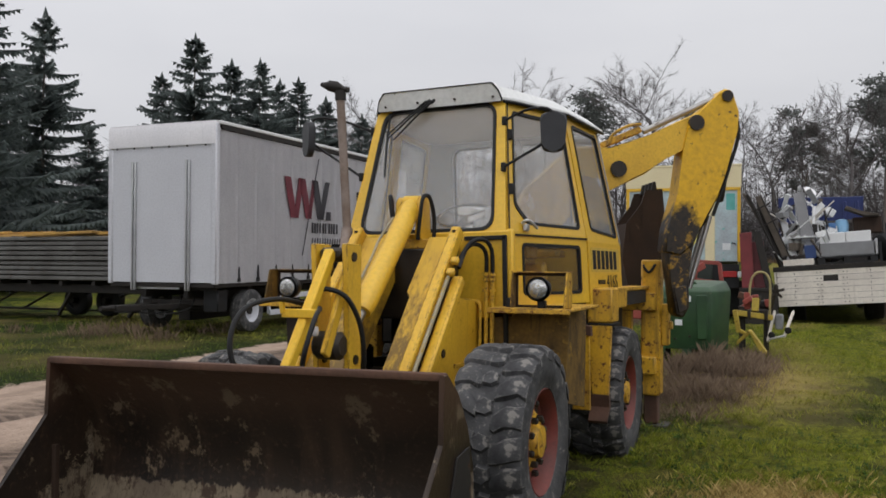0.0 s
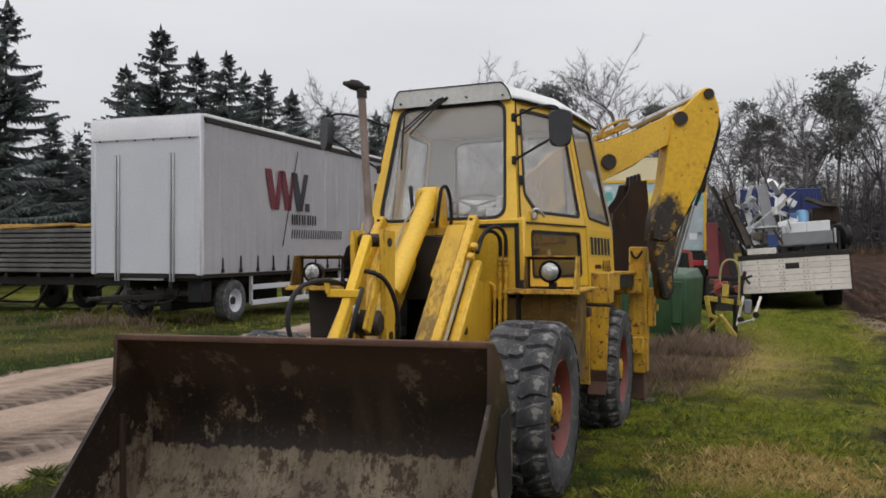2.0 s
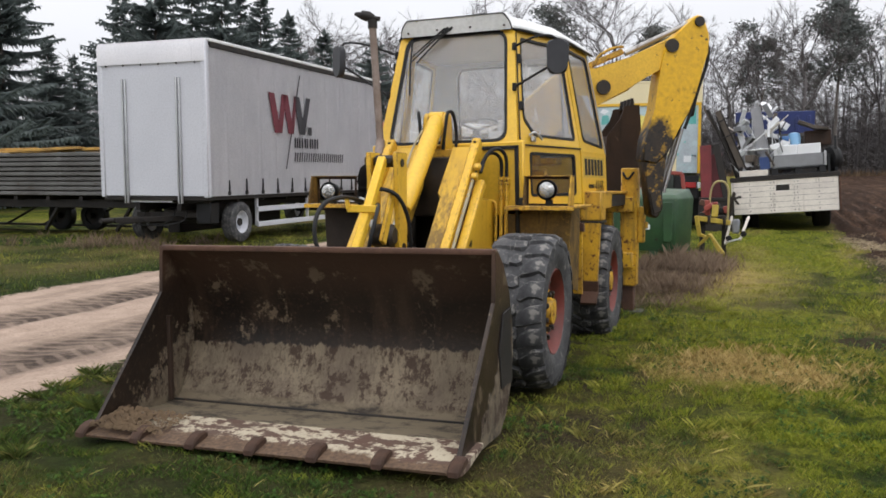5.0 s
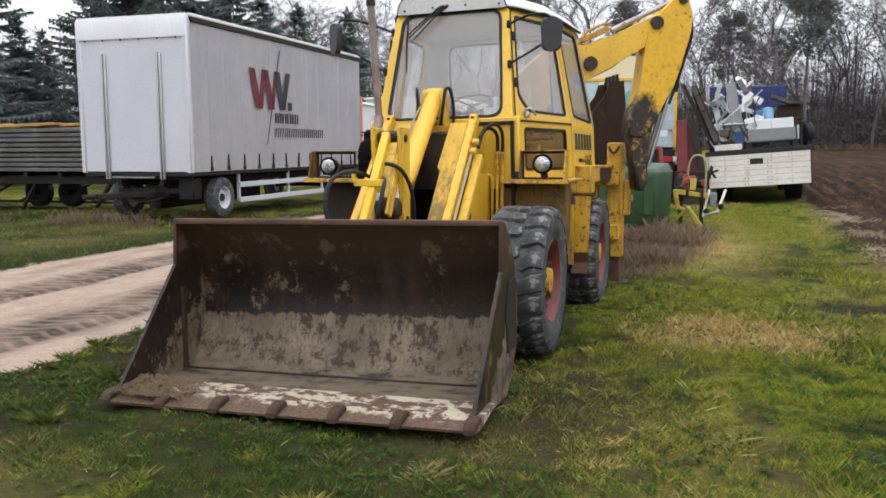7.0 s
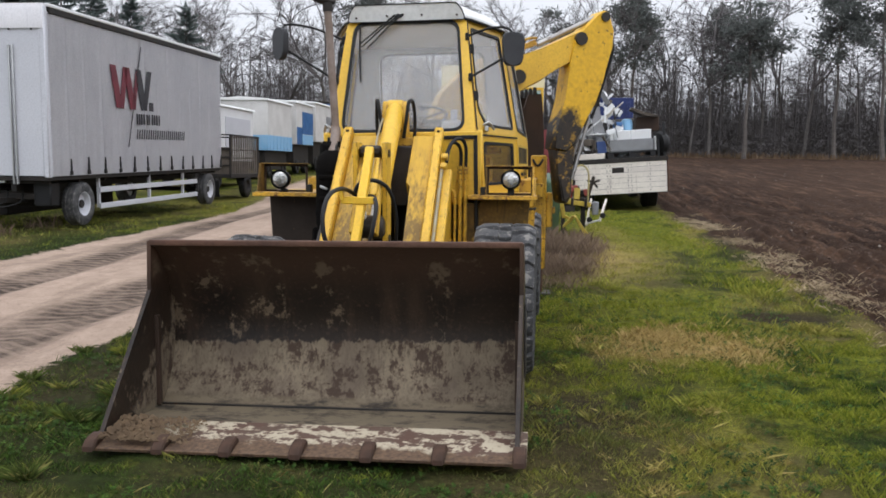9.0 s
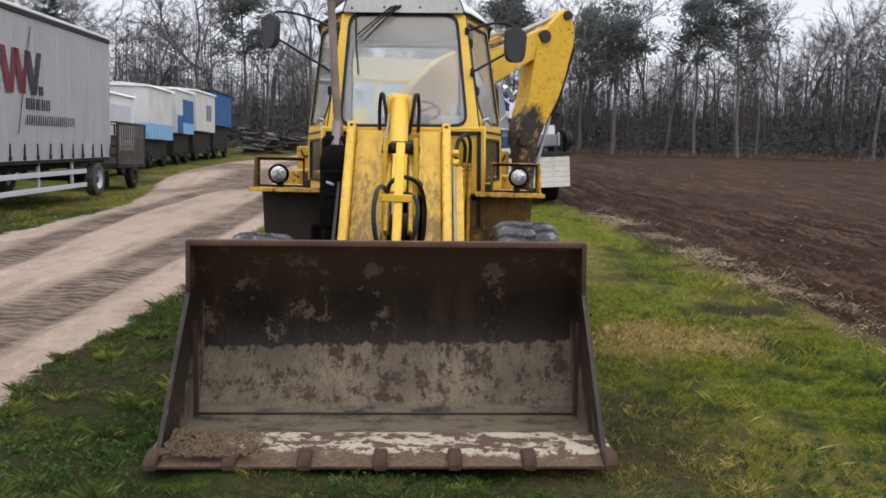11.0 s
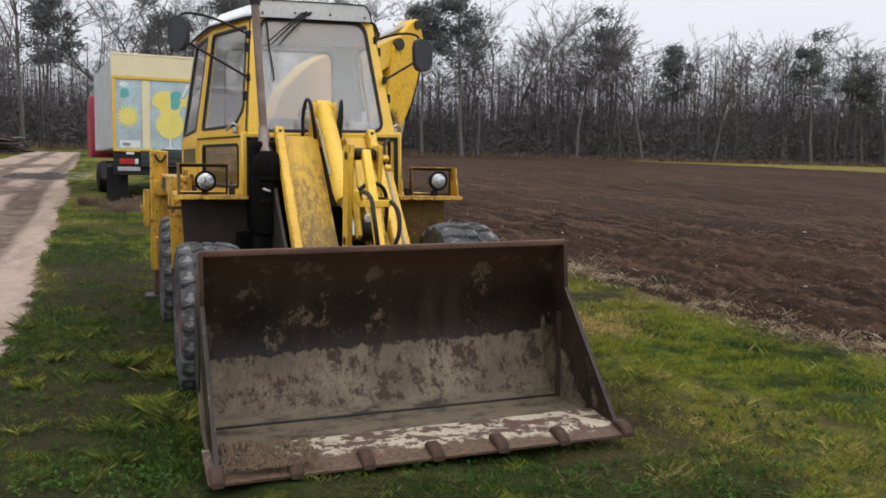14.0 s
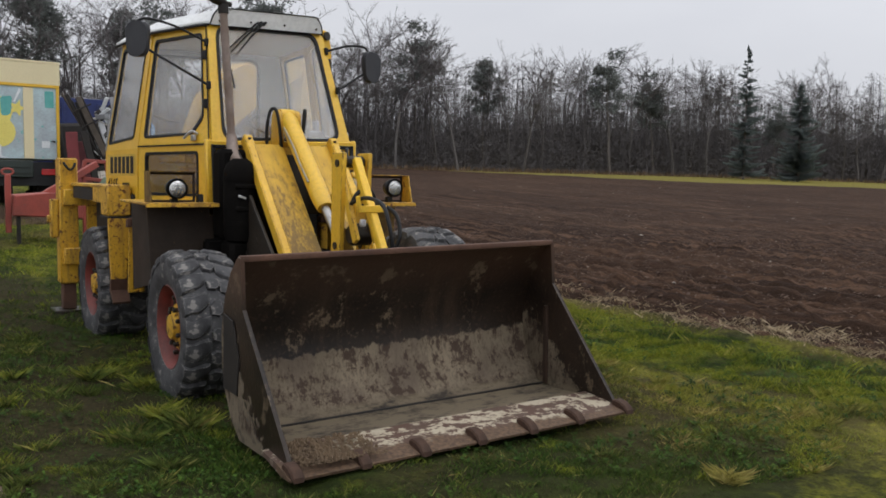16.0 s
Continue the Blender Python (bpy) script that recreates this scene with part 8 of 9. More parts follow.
    for x0, z0, x1, z1 in ((1.86, 0.44, 1.95, 0.90), (2.09, 0.52, 2.22, 0.90)):
        part("stand", beam(B(), (x0, 10.85, z0), (x1, 11.15, z1), 0.035, 0.045, 0.006), WORK_WHITE, t, "white-painted stand")
        part("castor", lathe(B(), [(-0.03, 0.02), (-0.025, 0.05), (0.025, 0.05), (0.03, 0.02)], "y", 14, Matrix.Translation((x0 + 0.055, 10.86, z0 + 0.10))), BLACK, t)
    part("stand_plate", beam(B(), (1.88, 10.85, 0.48), (2.10, 10.85, 0.54), 0.12, 0.025, 0.006), ALU, t)
    part("stand_plate", box(B(), (2.02, 11.0, 0.74), (0.12, 0.10, 0.24), 0.02), GALV, t)


cultivator()


def red_implement():
    g = ground_z(-0.6, 11.7)
    t = thing("red_implement", "weathered red farm implement with an upright hitch post", "implement")
    bm = B()
    beam(bm, (-0.84, 11.7, g + 0.2), (-0.84, 11.7, 1.40), 0.09, 0.09, 0.01)
    part("hitch_post", bm, RED_PAINT, t)
    bm = B()
    ringp = [(-0.84 + 0.09 * math.cos(a), 11.7, 1.45 + 0.05 * math.sin(a)) for a in (2 * math.pi * k / 16 for k in range(17))]
    tube(bm, ringp, 0.018, 8, False)
    part("hitch_ring", bm, RED_PAINT, t)
    part("hopper", prism(B(), [(-0.80, 0.72), (0.30, 0.66), (0.30, 1.06), (-0.2, 1.10), (-0.76, 1.06)], "y", 11.5, 12.4, 0.02), RED_PAINT, t, "faded red sheet-metal body")
    for x in (-0.7, 0.2):
        part("leg", beam(B(), (x, 11.6, 0.72), (x, 11.6, g), 0.06, 0.06), DARK_STEEL, t)
    part("arm", beam(B(), (-0.3, 12.2, 1.0), (0.75, 12.6, 1.62), 0.08, 0.12, 0.01), RED_PAINT, t)
    bm = B()
    for a, b in (((0.55, 1.35), (0.60, 1.68)), ((0.60, 1.68), (0.98, 1.66)), ((0.98, 1.66), (1.02, 1.30)), ((0.55, 1.35), (1.02, 1.30))):
        beam(bm, (a[0], 12.9, a[1]), (b[0], 12.9, b[1]), 0.07, 0.07, 0.008)
    part("red_frame", bm, RED_PAINT, t)
    bm = B()
    for x in (0.58, 1.0):
        beam(bm, (x, 12.9, 1.33), (x, 12.9, g + 0.02), 0.07, 0.07, 0.008)
    part("frame_leg", bm, RED_PAINT, t)


red_implement()


def site_hut(y0, y1, z0, tall, wall, band, label, doors=(), x=-10.45, deep=2.3):
    g = ground_z(x - 1, (y0 + y1) / 2)
    t = thing("site_hut", label, "hut", group="row of site huts")
    part("hut_wall", span(B(), (x - deep, y0, z0), (x, y1, z0 + tall), 0.02), wall, t)
    part("hut_roof", prism(B(), [(x - deep - 0.08, z0 + tall), (x + 0.08, z0 + tall), (x + 0.04, z0 + tall + 0.07), (x - deep / 2, z0 + tall + 0.16), (x - deep - 0.04, z0 + tall + 0.07)], "y", y0 - 0.08, y1 + 0.08, 0.01), DARK_STEEL if wall is BLUE_PAINT else WHITE_ROOF, t)
    if band:
        part("hut_band", span(B(), (x - deep - 0.01, y0 - 0.012, z0 - 0.01), (x + 0.012, y1 + 0.01, z0 + band[1]), 0.004), band[0], t)
        n = int((y1 - y0) / 0.45)
        for k in range(n):
            y = y0 + (k + 0.5) * (y1 - y0) / n
            part("band_batten", span(B(), (x + 0.012, y - 0.02, z0), (x + 0.03, y + 0.02, z0 + band[1])), band[0], t)
    for ya, yb, za, zb, mat in doors:
        part("door", span(B(), (x, ya, z0 + za), (x + 0.03, yb, z0 + zb), 0.006), mat, t)
    part("undercarriage", span(B(), (x - deep + 0.3, y0 + 0.2, g + 0.35), (x - 0.2, y1 - 0.2, z0), 0.01), DARK_STEEL, t)
    for y in (y0 + 0.7, y1 - 0.7):
        road_wheel(t, pose(x - 0.25, y, g + 0.34, 0, 0, 0), 0.34, 0.2, DARK_STEEL)
        road_wheel(t, pose(x - deep + 0.25, y, g + 0.34, 0, 0, 180), 0.34, 0.2, DARK_STEEL)
    part("tow_bar", beam(B(), (x - deep / 2, y0, g + 0.5), (x - deep / 2, y0 - 1.1, g + 0.42), 0.08, 0.08), DARK_STEEL, t)


PALE_HUT = surface("weathered_white_hut", (0.64, 0.63, 0.61), (0.54, 0.53, 0.51), 1.5, 30, 0.6, 0, 0.05, 0.005, ((0.4, 0.38, 0.34), 0.68, 4))
HUT_END = surface("faded_salmon_boards", (0.50, 0.20, 0.12), (0.42, 0.18, 0.11), 3, 40, 0.7, 0, 0.1, 0.004, ((0.6, 0.5, 0.44), 0.66, 6))
solid("salmon_board", span(B(), (-12.2, 24.42, 1.62), (-10.35, 24.50, 3.75), 0.01), HUT_END, "faded salmon board fixed to the end of a white hut", "board")
site_hut(24.6, 28.6, 1.55, 1.95, WHITE, None, "white site trailer with a shuttered window", ((25.6, 28.2, 0.5, 1.6, PANEL_GREY),))
site_hut(30.4, 33.8, 2.05, 2.05, PALE_HUT, (LIGHT_BLUE, 0.62), "white site hut with a light blue skirting band")
site_hut(34.5, 37.4, 2.40, 1.90, PALE_HUT, None, "white site hut with blue cladding and a pale door", ((34.6, 35.4, 0.0, 0.80, BLUE_PAINT), (35.5, 37.3, 0.5, 1.55, BLUE_PAINT), (35.5, 37.3, 0.0, 0.48, LIGHT_BLUE)))
site_hut(37.9, 41.9, 2.62, 1.90, PALE_HUT, None, "pale site hut with a narrow window", ((40.0, 41.0, 0.55, 1.35, GREY_BOX),))
site_hut(42.1, 46.0, 3.05, 1.75, BLUE_PAINT, None, "blue site hut at the end of the row")


def cage_cart():
    t = thing("cage_trailer", "rusty two-wheeled trailer with a steel mesh cage", "trailer", pose(-10.35, 20.7, 0.40))
    part("bed", span(B(), (0, 0, 0.62), (1.95, 2.6, 0.74), 0.01), DARK_STEEL, t)
    for x in (0.03, 0.98, 1.92):
        for y in (0.03, 2.57):
            part("cage_post", span(B(), (x - 0.025, y - 0.025, 0.74), (x + 0.025, y + 0.025, 1.95)), DARK_STEEL, t)
    for y in (0.03, 2.57):
        for z in (1.0, 1.25, 1.5, 1.93):
            part("cage_rail", span(B(), (0.0, y - 0.015, z - 0.02), (1.95, y + 0.015, z + 0.02)), DARK_STEEL, t)
    for k in range(12):
        y = 0.2 + 0.2 * k
        part("cage_bar", span(B(), (1.91, y - 0.05, 0.74), (1.935, y + 0.05, 1.93)), WOOD_GREY, t)
    part("cage_rail", span(B(), (1.90, 0.0, 1.90), (1.95, 2.6, 1.95)), DARK_STEEL, t)
    part("back_board", span(B(), (0.0, 0.06, 0.74), (0.02, 2.54, 1.9), 0.004), WOOD_GREY, t)
    part("end_board", span(B(), (0.05, 0.05, 0.74), (1.9, 0.08, 1.55), 0.004), WOOD_GREY, t)
    for x in (0.1, 1.85):
        road_wheel(t, pose(x, 1.5, 0.36, 0, 0, 0 if x > 1 else 180), 0.36, 0.2, DARK_STEEL)
    part("tow_bar", beam(B(), (0.98, 0.0, 0.62), (0.98, -1.2, 0.5), 0.08, 0.08), DARK_STEEL, t)


cage_cart()
rng = random.Random(11)
# heaps of scaffold parts and boards beside the track
for cx, cy, n, tall in ((-10.0, 50.6, 46, 1.55), (-9.1, 52.6, 34, 1.2), (-8.4, 56.5, 26, 1.05), (-7.9, 60.0, 18, 0.85)):
    g = ground_z(cx, cy)
    for k in range(n):
        z = g + 0.05 + tall * (k / n) ** 0.9
        w, tilt = rng.uniform(0.35, 0.95), rng.uniform(-14, 14) * (0.3 + k / n)
        bm = beam(B(), (-w, 0, 0), (w, 0, 0), rng.choice((0.12, 0.3, 0.6)), rng.choice((0.05, 0.08, 0.11)), 0.006)
        solid("scaffold_part", bm, rng.choice((GALV, DARK_STEEL, WOOD_GREY, DARK_STEEL, WOOD_GREY, RUSTY)), "weathered scaffold part heaped beside the track", "scaffold", pose(cx + rng.uniform(-0.3, 0.3), cy + rng.uniform(-0.35, 0.35), z, 0, tilt, rng.uniform(-40, 40)), "scaffold heaps")
# ---- trees ----
def spruce_meshes(h, r, seed, gaps=0.0):
    rng = random.Random(seed)
    trunk, crown = Soup(), Soup()
    trunk.limb(Vector((0, 0, -0.3)), Vector((0, 0, h * 0.5)), 0.17, 0.09, 7)
    trunk.limb(Vector((0, 0, h * 0.5)), Vector((0, 0, h)), 0.09, 0.01, 6)
    z = h * 0.06
    while z < h - 0.15:
        t = z / h
        reach = r * (1 - t) ** 0.85 * rng.uniform(0.6, 1.2) + 0.12
        for _ in range(8 if t < 0.8 else 6):
            if rng.random() < gaps:
                continue
            a, ln = rng.uniform(0, 2 * math.pi), reach * rng.uniform(0.65, 1.1)
            d, s = Vector((math.cos(a), math.sin(a), 0)), Vector((-math.sin(a), math.cos(a), 0))
            lift, n = rng.uniform(-0.32, -0.05) + 0.5 * max(0, t - 0.75), max(4, int(ln * 5.5))
            last = Vector((0, 0, z))
            for k in range(1, n + 1):
                u = k / n
                p = Vector((0, 0, z)) + d * ln * u + Vector((0, 0, ln * (lift * u + 0.22 * u * u)))
                if k % 3 == 0 or k == n:
                    trunk.limb(last, p, 0.018 * (1.15 - u), 0.012 * (1.05 - u) + 0.002, 3)
                    last = p
                w = (0.40 + 0.36 * (1 - t)) * (1.15 - 0.75 * u) * rng.uniform(0.7, 1.2)
                for side in (-1, 1):
                    tip = p + s * side * w + d * w * 0.55 + Vector((0, 0, -w * rng.uniform(0.15, 0.75)))
                    crown.tri(p - d * 0.10, p + d * 0.12 + Vector((0, 0, 0.02)), tip)
                    tip = p + s * side * w * 0.55 + d * 0.1 + Vector((0, 0, -w * rng.uniform(0.5, 1.0)))
                    crown.tri(p - d * 0.12, p + d * 0.13, tip)
            crown.tri(p - s * 0.08, p + s * 0.08, p + d * 0.28 + Vector((0, 0, 0.05)))
        z += rng.uniform(0.22, 0.42) * (0.7 if t > 0.6 else 1.0)
    for k in range(10):
        a = rng.uniform(0, 6.28)
        crown.tri(Vector((0, 0, h + 0.3)), Vector((0.03, 0.0, h - 0.3)), Vector((0.22 * math.cos(a), 0.22 * math.sin(a), h - 0.35)))
    return trunk.mesh("spruce_trunk", BARK, smooth=True), crown.mesh("spruce_crown", SPRUCE)


def pine_meshes(h, seed):
    rng = random.Random(seed)
    trunk, crown = Soup(), Soup()
    p, r, spine = Vector((0, 0, -0.3)), 0.16 + h * 0.004, []
    for k in range(9):
        q = p + Vector((rng.uniform(-0.18, 0.18), rng.uniform(-0.18, 0.18), (h + 0.3) / 9))
        trunk.limb(p, q, r, r * 0.86, 7)
        spine.append((q, r * 0.86))
        p, r = q, r * 0.86
    for k in range(rng.randint(20, 26)):
        base, rr = spine[rng.choice((4, 5, 5, 6, 6, 6, 7, 7, 8))]
        t = base.z / h
        a = rng.uniform(0, 2 * math.pi)
        ln = rng.uniform(0.8, 3.6) * (1.35 - 0.75 * t)
        tip = base + Vector((math.cos(a) * ln, math.sin(a) * ln, rng.uniform(-0.6, 1.5)))
        mid = base.lerp(tip, 0.5) + Vector((0, 0, rng.uniform(-0.15, 0.15)))
        trunk.limb(base, mid, rr * 0.4, rr * 0.25, 4)
        trunk.limb(mid, tip, rr * 0.25, 0.02, 4)
        for c in range(rng.randint(3, 5)):
            o = base.lerp(tip, rng.uniform(0.45, 1.05)) + Vector((rng.uniform(-0.7, 0.7), rng.uniform(-0.7, 0.7), rng.uniform(-0.2, 0.5)))
            wx = rng.uniform(0.5, 1.25)
            for j in range(38):
                v = Vector((rng.gauss(0, 0.48), rng.gauss(0, 0.48), rng.gauss(0, 0.34))) * wx
                e = Vector((rng.uniform(-1, 1), rng.uniform(-1, 1), rng.uniform(-0.2, 1))).normalized()
                f = e.cross(Vector((rng.uniform(-1, 1), rng.uniform(-1, 1), 0.3))).normalized()
                ln2 = rng.uniform(0.26, 0.52)
                crown.tri(o + v - f * 0.09, o + v + f * 0.09, o + v + e * ln2)
    return trunk.mesh("pine_trunk", BARK, smooth=True), crown.mesh("pine_crown", PINE)


def bare_meshes(h, seed, spread=1.0, forks=4):
    """A leafless tree: crooked limbs, a round crown and a haze of fine twigs."""
    rng = random.Random(seed)
    trunk, crown = Soup(), Soup()

    def any_way(low, high):
        return Vector((rng.uniform(-1, 1), rng.uniform(-1, 1), rng.uniform(low, high)))

    def grow(p, d, ln, r, level):
        n = 3 if level else 4
        crook = 0.10 if level == 0 else 0.34
        for k in range(n):
            d = (d + any_way(-0.6, 0.75) * crook).normalized()
            q = p + d * ln / n
            (trunk if level < 1 else crown).limb(p, q, r * (1 - 0.3 * k / n), r * (1 - 0.3 * (k + 1) / n), 6 if level < 1 else 3)
            p = q
            if 1 <= level < forks and k < n - 1:
                grow(p, (d * 0.5 + any_way(-0.35, 0.55) * spread).normalized(), ln * rng.uniform(0.5, 0.72), r * 0.45, level + 1)
            elif level == 0 and k >= 2:
                grow(p, (d * 0.5 + any_way(-0.2, 0.4) * spread).normalized(), ln * rng.uniform(0.35, 0.5), r * 0.4, 2)
        if level < forks:
            for _ in range(2 if level else 3):
                grow(p, (d + any_way(-0.5, 0.3) * 0.8 * spread).normalized(), ln * rng.uniform(0.55, 0.76), r * 0.58, level + 1)
        else:
            for _ in range(24):
                e = (d * 0.6 + any_way(-0.7, 0.8)).normalized()
                s = e.cross(Vector((0.3, 0.5, 0.8))).normalized() * 0.009
                b = p - d * rng.uniform(0, ln)
                crown.tri(b - s, b + s, b + e * rng.uniform(0.3, 0.8))

    grow(Vector((0, 0, -0.3)), Vector((0, 0, 1)), h * 0.40, 0.07 + h * 0.006, 0)
    return trunk.mesh("bare_trunk", BARK_PALE, smooth=True), crown.mesh("bare_crown", TWIG)


def tree_thing(name, meshes, label, m, group):
    t = thing(name, label, "tree", m, group)
    for n, me in zip(("trunk", "crown"), meshes):
        new(n, me).parent = t
    return t


E0 = Vector((2.36, -3.2, 0))


def spot(az, far, z=None):
    a = radians(az)
    x, y = E0.x + far * math.sin(a), E0.y + far * math.cos(a)
    return x, y, ground_z(x, y) if z is None else z


spruces = [tree_thing("spruce_tree", spruce_meshes(13.5, 5.4, 21, 0.48), "tall dark green spruce with thin drooping branches", pose(*spot(-47.8, 47)), "spruces behind the trailers")]
spruces.append(tree_thing("spruce_tree", spruce_meshes(13.0, 6.0, 22, 0.32), "dense dark green spruce", pose(*spot(-39.0, 48)), "spruces behind the trailers"))
spruces.append(tree_thing("spruce_tree", spruce_meshes(12.2, 5.6, 23, 0.38), "dark green spruce with uneven crown", pose(*spot(-34.9, 50)), "spruces behind the trailers"))
for k, (az, far, size, which) in enumerate(((-51.5, 40, 1.05, 1), (-54.5, 43, 1.1, 2), (-45.2, 52, 0.66, 1), (-43.6, 60, 0.70, 2), (-41.0, 51, 0.93, 2), (-36.7, 53, 0.98, 1), (-32.4, 52, 0.95, 2), (-30.6, 56, 0.86, 1), (-33.6, 57, 0.92, 0), (-49.6, 58, 0.9, 2), (-37.8, 58, 0.9, 2), (-25.0, 57, 0.74, 0), (-28.2, 60, 0.82, 1))):
    x, y, z = spot(az, far)
    copy_thing(spruces[which], pose(x, y, z, 0, 0, 67 * k) @ Matrix.Scale(size, 4))
slim = tree_thing("spruce_tree", spruce_meshes(15.5, 2.9, 24, 0.70), "slim pale spruce at the edge of the wood", pose(*spot(51.1, 104)), "spruces at the edge of the wood")
slim_too = tree_thing("spruce_tree", spruce_meshes(11.2, 3.6, 25, 0.35), "small bushy spruce at the edge of the wood", pose(*spot(54.4, 103)), "spruces at the edge of the wood")
bares = [tree_thing("bare_tree", bare_meshes(h, s, sp), "leafless grey-barked tree at the edge of the wood", pose(*spot(az, far)), "trees at the edge of the wood") for h, s, sp, az, far in ((15.5, 31, 0.9, -15.5, 66), (17.0, 32, 0.75, -8.5, 70), (14.5, 33, 1.05, 2.5, 74), (16.0, 34, 0.85, 27.5, 88))]
pines = [tree_thing("pine_tree", pine_meshes(h, s), "Scots pine with a bare trunk and ragged dark crown", pose(*spot(az, far)), "trees at the edge of the wood") for h, s, az, far in ((15.0, 41, 4.6, 78), (14.0, 42, 11.6, 80), (16.0, 43, 19.6, 83))]
rng = random.Random(5)
az = -30.0
while az < 66:
    d = float(wood_edge(az)) + rng.choice((0, 2, 4, 7, 10, 14)) + rng.uniform(-1, 1)
    pine = rng.random() < (0.34 if 5 < az < 20 else 0.16 if -2 < az < 30 else 0.10)
    size = rng.uniform(0.72, 1.0) * (0.88 if pine and az > 30 else 1.0) * (1.0 if pine else float(np.interp(az, (-30, 0, 20, 45, 66), (1.10, 1.12, 1.20, 1.10, 1.0))))
    x, y, z = spot(az, d)
    src = rng.choice(pines if pine else bares)
    copy_thing(src, pose(x, y, z, rng.uniform(-3, 3), rng.uniform(-3, 3), rng.uniform(0, 360)) @ Matrix.Scale(size, 4))
    az += rng.uniform(0.9, 1.9) * (1.6 if az < -3 else 1.0)


def deep_wood():
    """The mass of the wood behind its edge: trunks, boughs and undergrowth."""
    rng = random.Random(9)
    s = Soup()

    def mass(az):
        return float(np.interp(az, (-62, -25, -5, 15, 30, 40, 70), (0.52, 0.55, 0.64, 0.74, 0.90, 1.10, 1.16)))

    for _ in range(1150):
        az = rng.uniform(-62, 70)
        x, y, z = spot(az, float(wood_edge(az)) + rng.uniform(2, 40))
        h, o = rng.uniform(9, 15.5) * (0.35 + 0.65 * min(1.0, mass(az))), Vector((x, y, z - 0.3))
        top = o + Vector((rng.uniform(-0.8, 0.8), rng.uniform(-0.8, 0.8), h))
        s.limb(o, top, rng.uniform(0.07, 0.17), 0.02, 4)
        wide, foot = rng.uniform(1.3, 2.6), rng.uniform(0.25, 0.5)
        for _ in range(170):
            t = foot + (1 - foot) * rng.uniform(0, 1)
            reach = wide * math.sqrt(max(0.03, 1 - ((t - foot) / (1 - foot) * 1.7 - 0.7) ** 2))
            a = rng.uniform(0, 6.28)
            b = o.lerp(top, t) + Vector((math.cos(a), math.sin(a), 0)) * reach * rng.uniform(0, 1) ** 0.7
            e = Vector((rng.uniform(-1, 1), rng.uniform(-1, 1), rng.uniform(-0.5, 1.0))) * rng.uniform(0.4, 1.1)
            w = e.cross(Vector((rng.uniform(-1, 1), rng.uniform(-1, 1), 0.2))).normalized() * rng.uniform(0.010, 0.030)
            s.tri(b - w, b + w, b + e)
    for k in range(200000):
        az = rng.uniform(-62, 70)
        back = rng.uniform(0.5, 30)
        x, y, z = spot(az, float(wood_edge(az)) + back)
        tall = (4.2 + 8.0 * min(1.0, back / 9)) * (0.85 + 0.34 * float(vnoise(az * 0.7, back * 0.15, 3))) * mass(az)
        up = tall * rng.uniform(0, 1) ** 1.15
        o = Vector((x, y, z + up))
        e = Vector((rng.uniform(-1, 1), rng.uniform(-1, 1), rng.uniform(-0.5, 1.0))).normalized() * rng.uniform(0.35, 1.1)
        w = e.cross(Vector((rng.uniform(-1, 1), rng.uniform(-1, 1), rng.uniform(-1, 1)))).normalized() * (rng.uniform(0.025, 0.07) if up < tall * 0.6 else rng.uniform(0.012, 0.032))
        s.tri(o - w, o + w, o + e)
    # the crowded stems far inside close the view
    for back, base in ((20, 5.4), (26, 6.8), (33, 8.2), (40, 9.4)):
        old = None
        for az in np.arange(-64.0, 72.0, 0.25):
            x, y, z = spot(float(az), float(wood_edge(az)) + back)
            h = base * (0.72 + 0.10 * float(vnoise(az * 0.9, back, 44)) + 0.05 * float(vnoise(az * 2.7, back, 45))) * mass(float(az))
            p, q = Vector((x, y, z - 0.5)), Vector((x, y, z + h))
            if old:
                s.tri(old[0], p, q), s.tri(old[0], q, old[1])
            old = (p, q)
            for _ in range(16):
                x, y, z = spot(float(az) + rng.uniform(0, 0.25), float(wood_edge(az)) + back - 0.5)
                q, wide = Vector((x, y, z)), rng.uniform(0.03, 0.10)
                s.tri(q - Vector((wide, 0, 0)), q + Vector((wide, 0, 0)), q + Vector((rng.uniform(-0.6, 0.6), 0, h * (0.9 + 1.3 * rng.uniform(0, 1) ** 1.8))))
    tagged(new("woodland", s.mesh("woodland", BRUSH)), "dark leafless woodland and undergrowth behind the field", "woods", kind="stuff")


deep_wood()


def wood_bank():
    """Dry grass and brambles along the foot of the wood."""
    rng = random.Random(19)
    s = Soup()
    for _ in range(9000):
        az = rng.uniform(-40, 70)
        x, y, z = spot(az, float(wood_edge(az)) * 0.985 + rng.uniform(-2.0, 1.5))
        o, a, h = Vector((x, y, z - 0.05)), rng.uniform(0, 6.28), rng.uniform(0.15, 0.7)
        w = Vector((math.cos(a), math.sin(a), 0)) * rng.uniform(0.03, 0.1)
        s.tri(o - w, o + w, o + Vector((rng.uniform(-0.2, 0.2), rng.uniform(-0.2, 0.2), h)))
    tagged(new("verge_grass", s.mesh("verge_grass", foliage("withered_verge_grass", (0.13, 0.085, 0.055), (0.20, 0.14, 0.085)))), "withered brown grass along the foot of the wood", "grass", kind="stuff")


wood_bank()

# ---- grass, weeds and clods ----
DEAD_WEED = foliage("dead_weed_stalks", (0.155, 0.108, 0.076), (0.30, 0.225, 0.155))


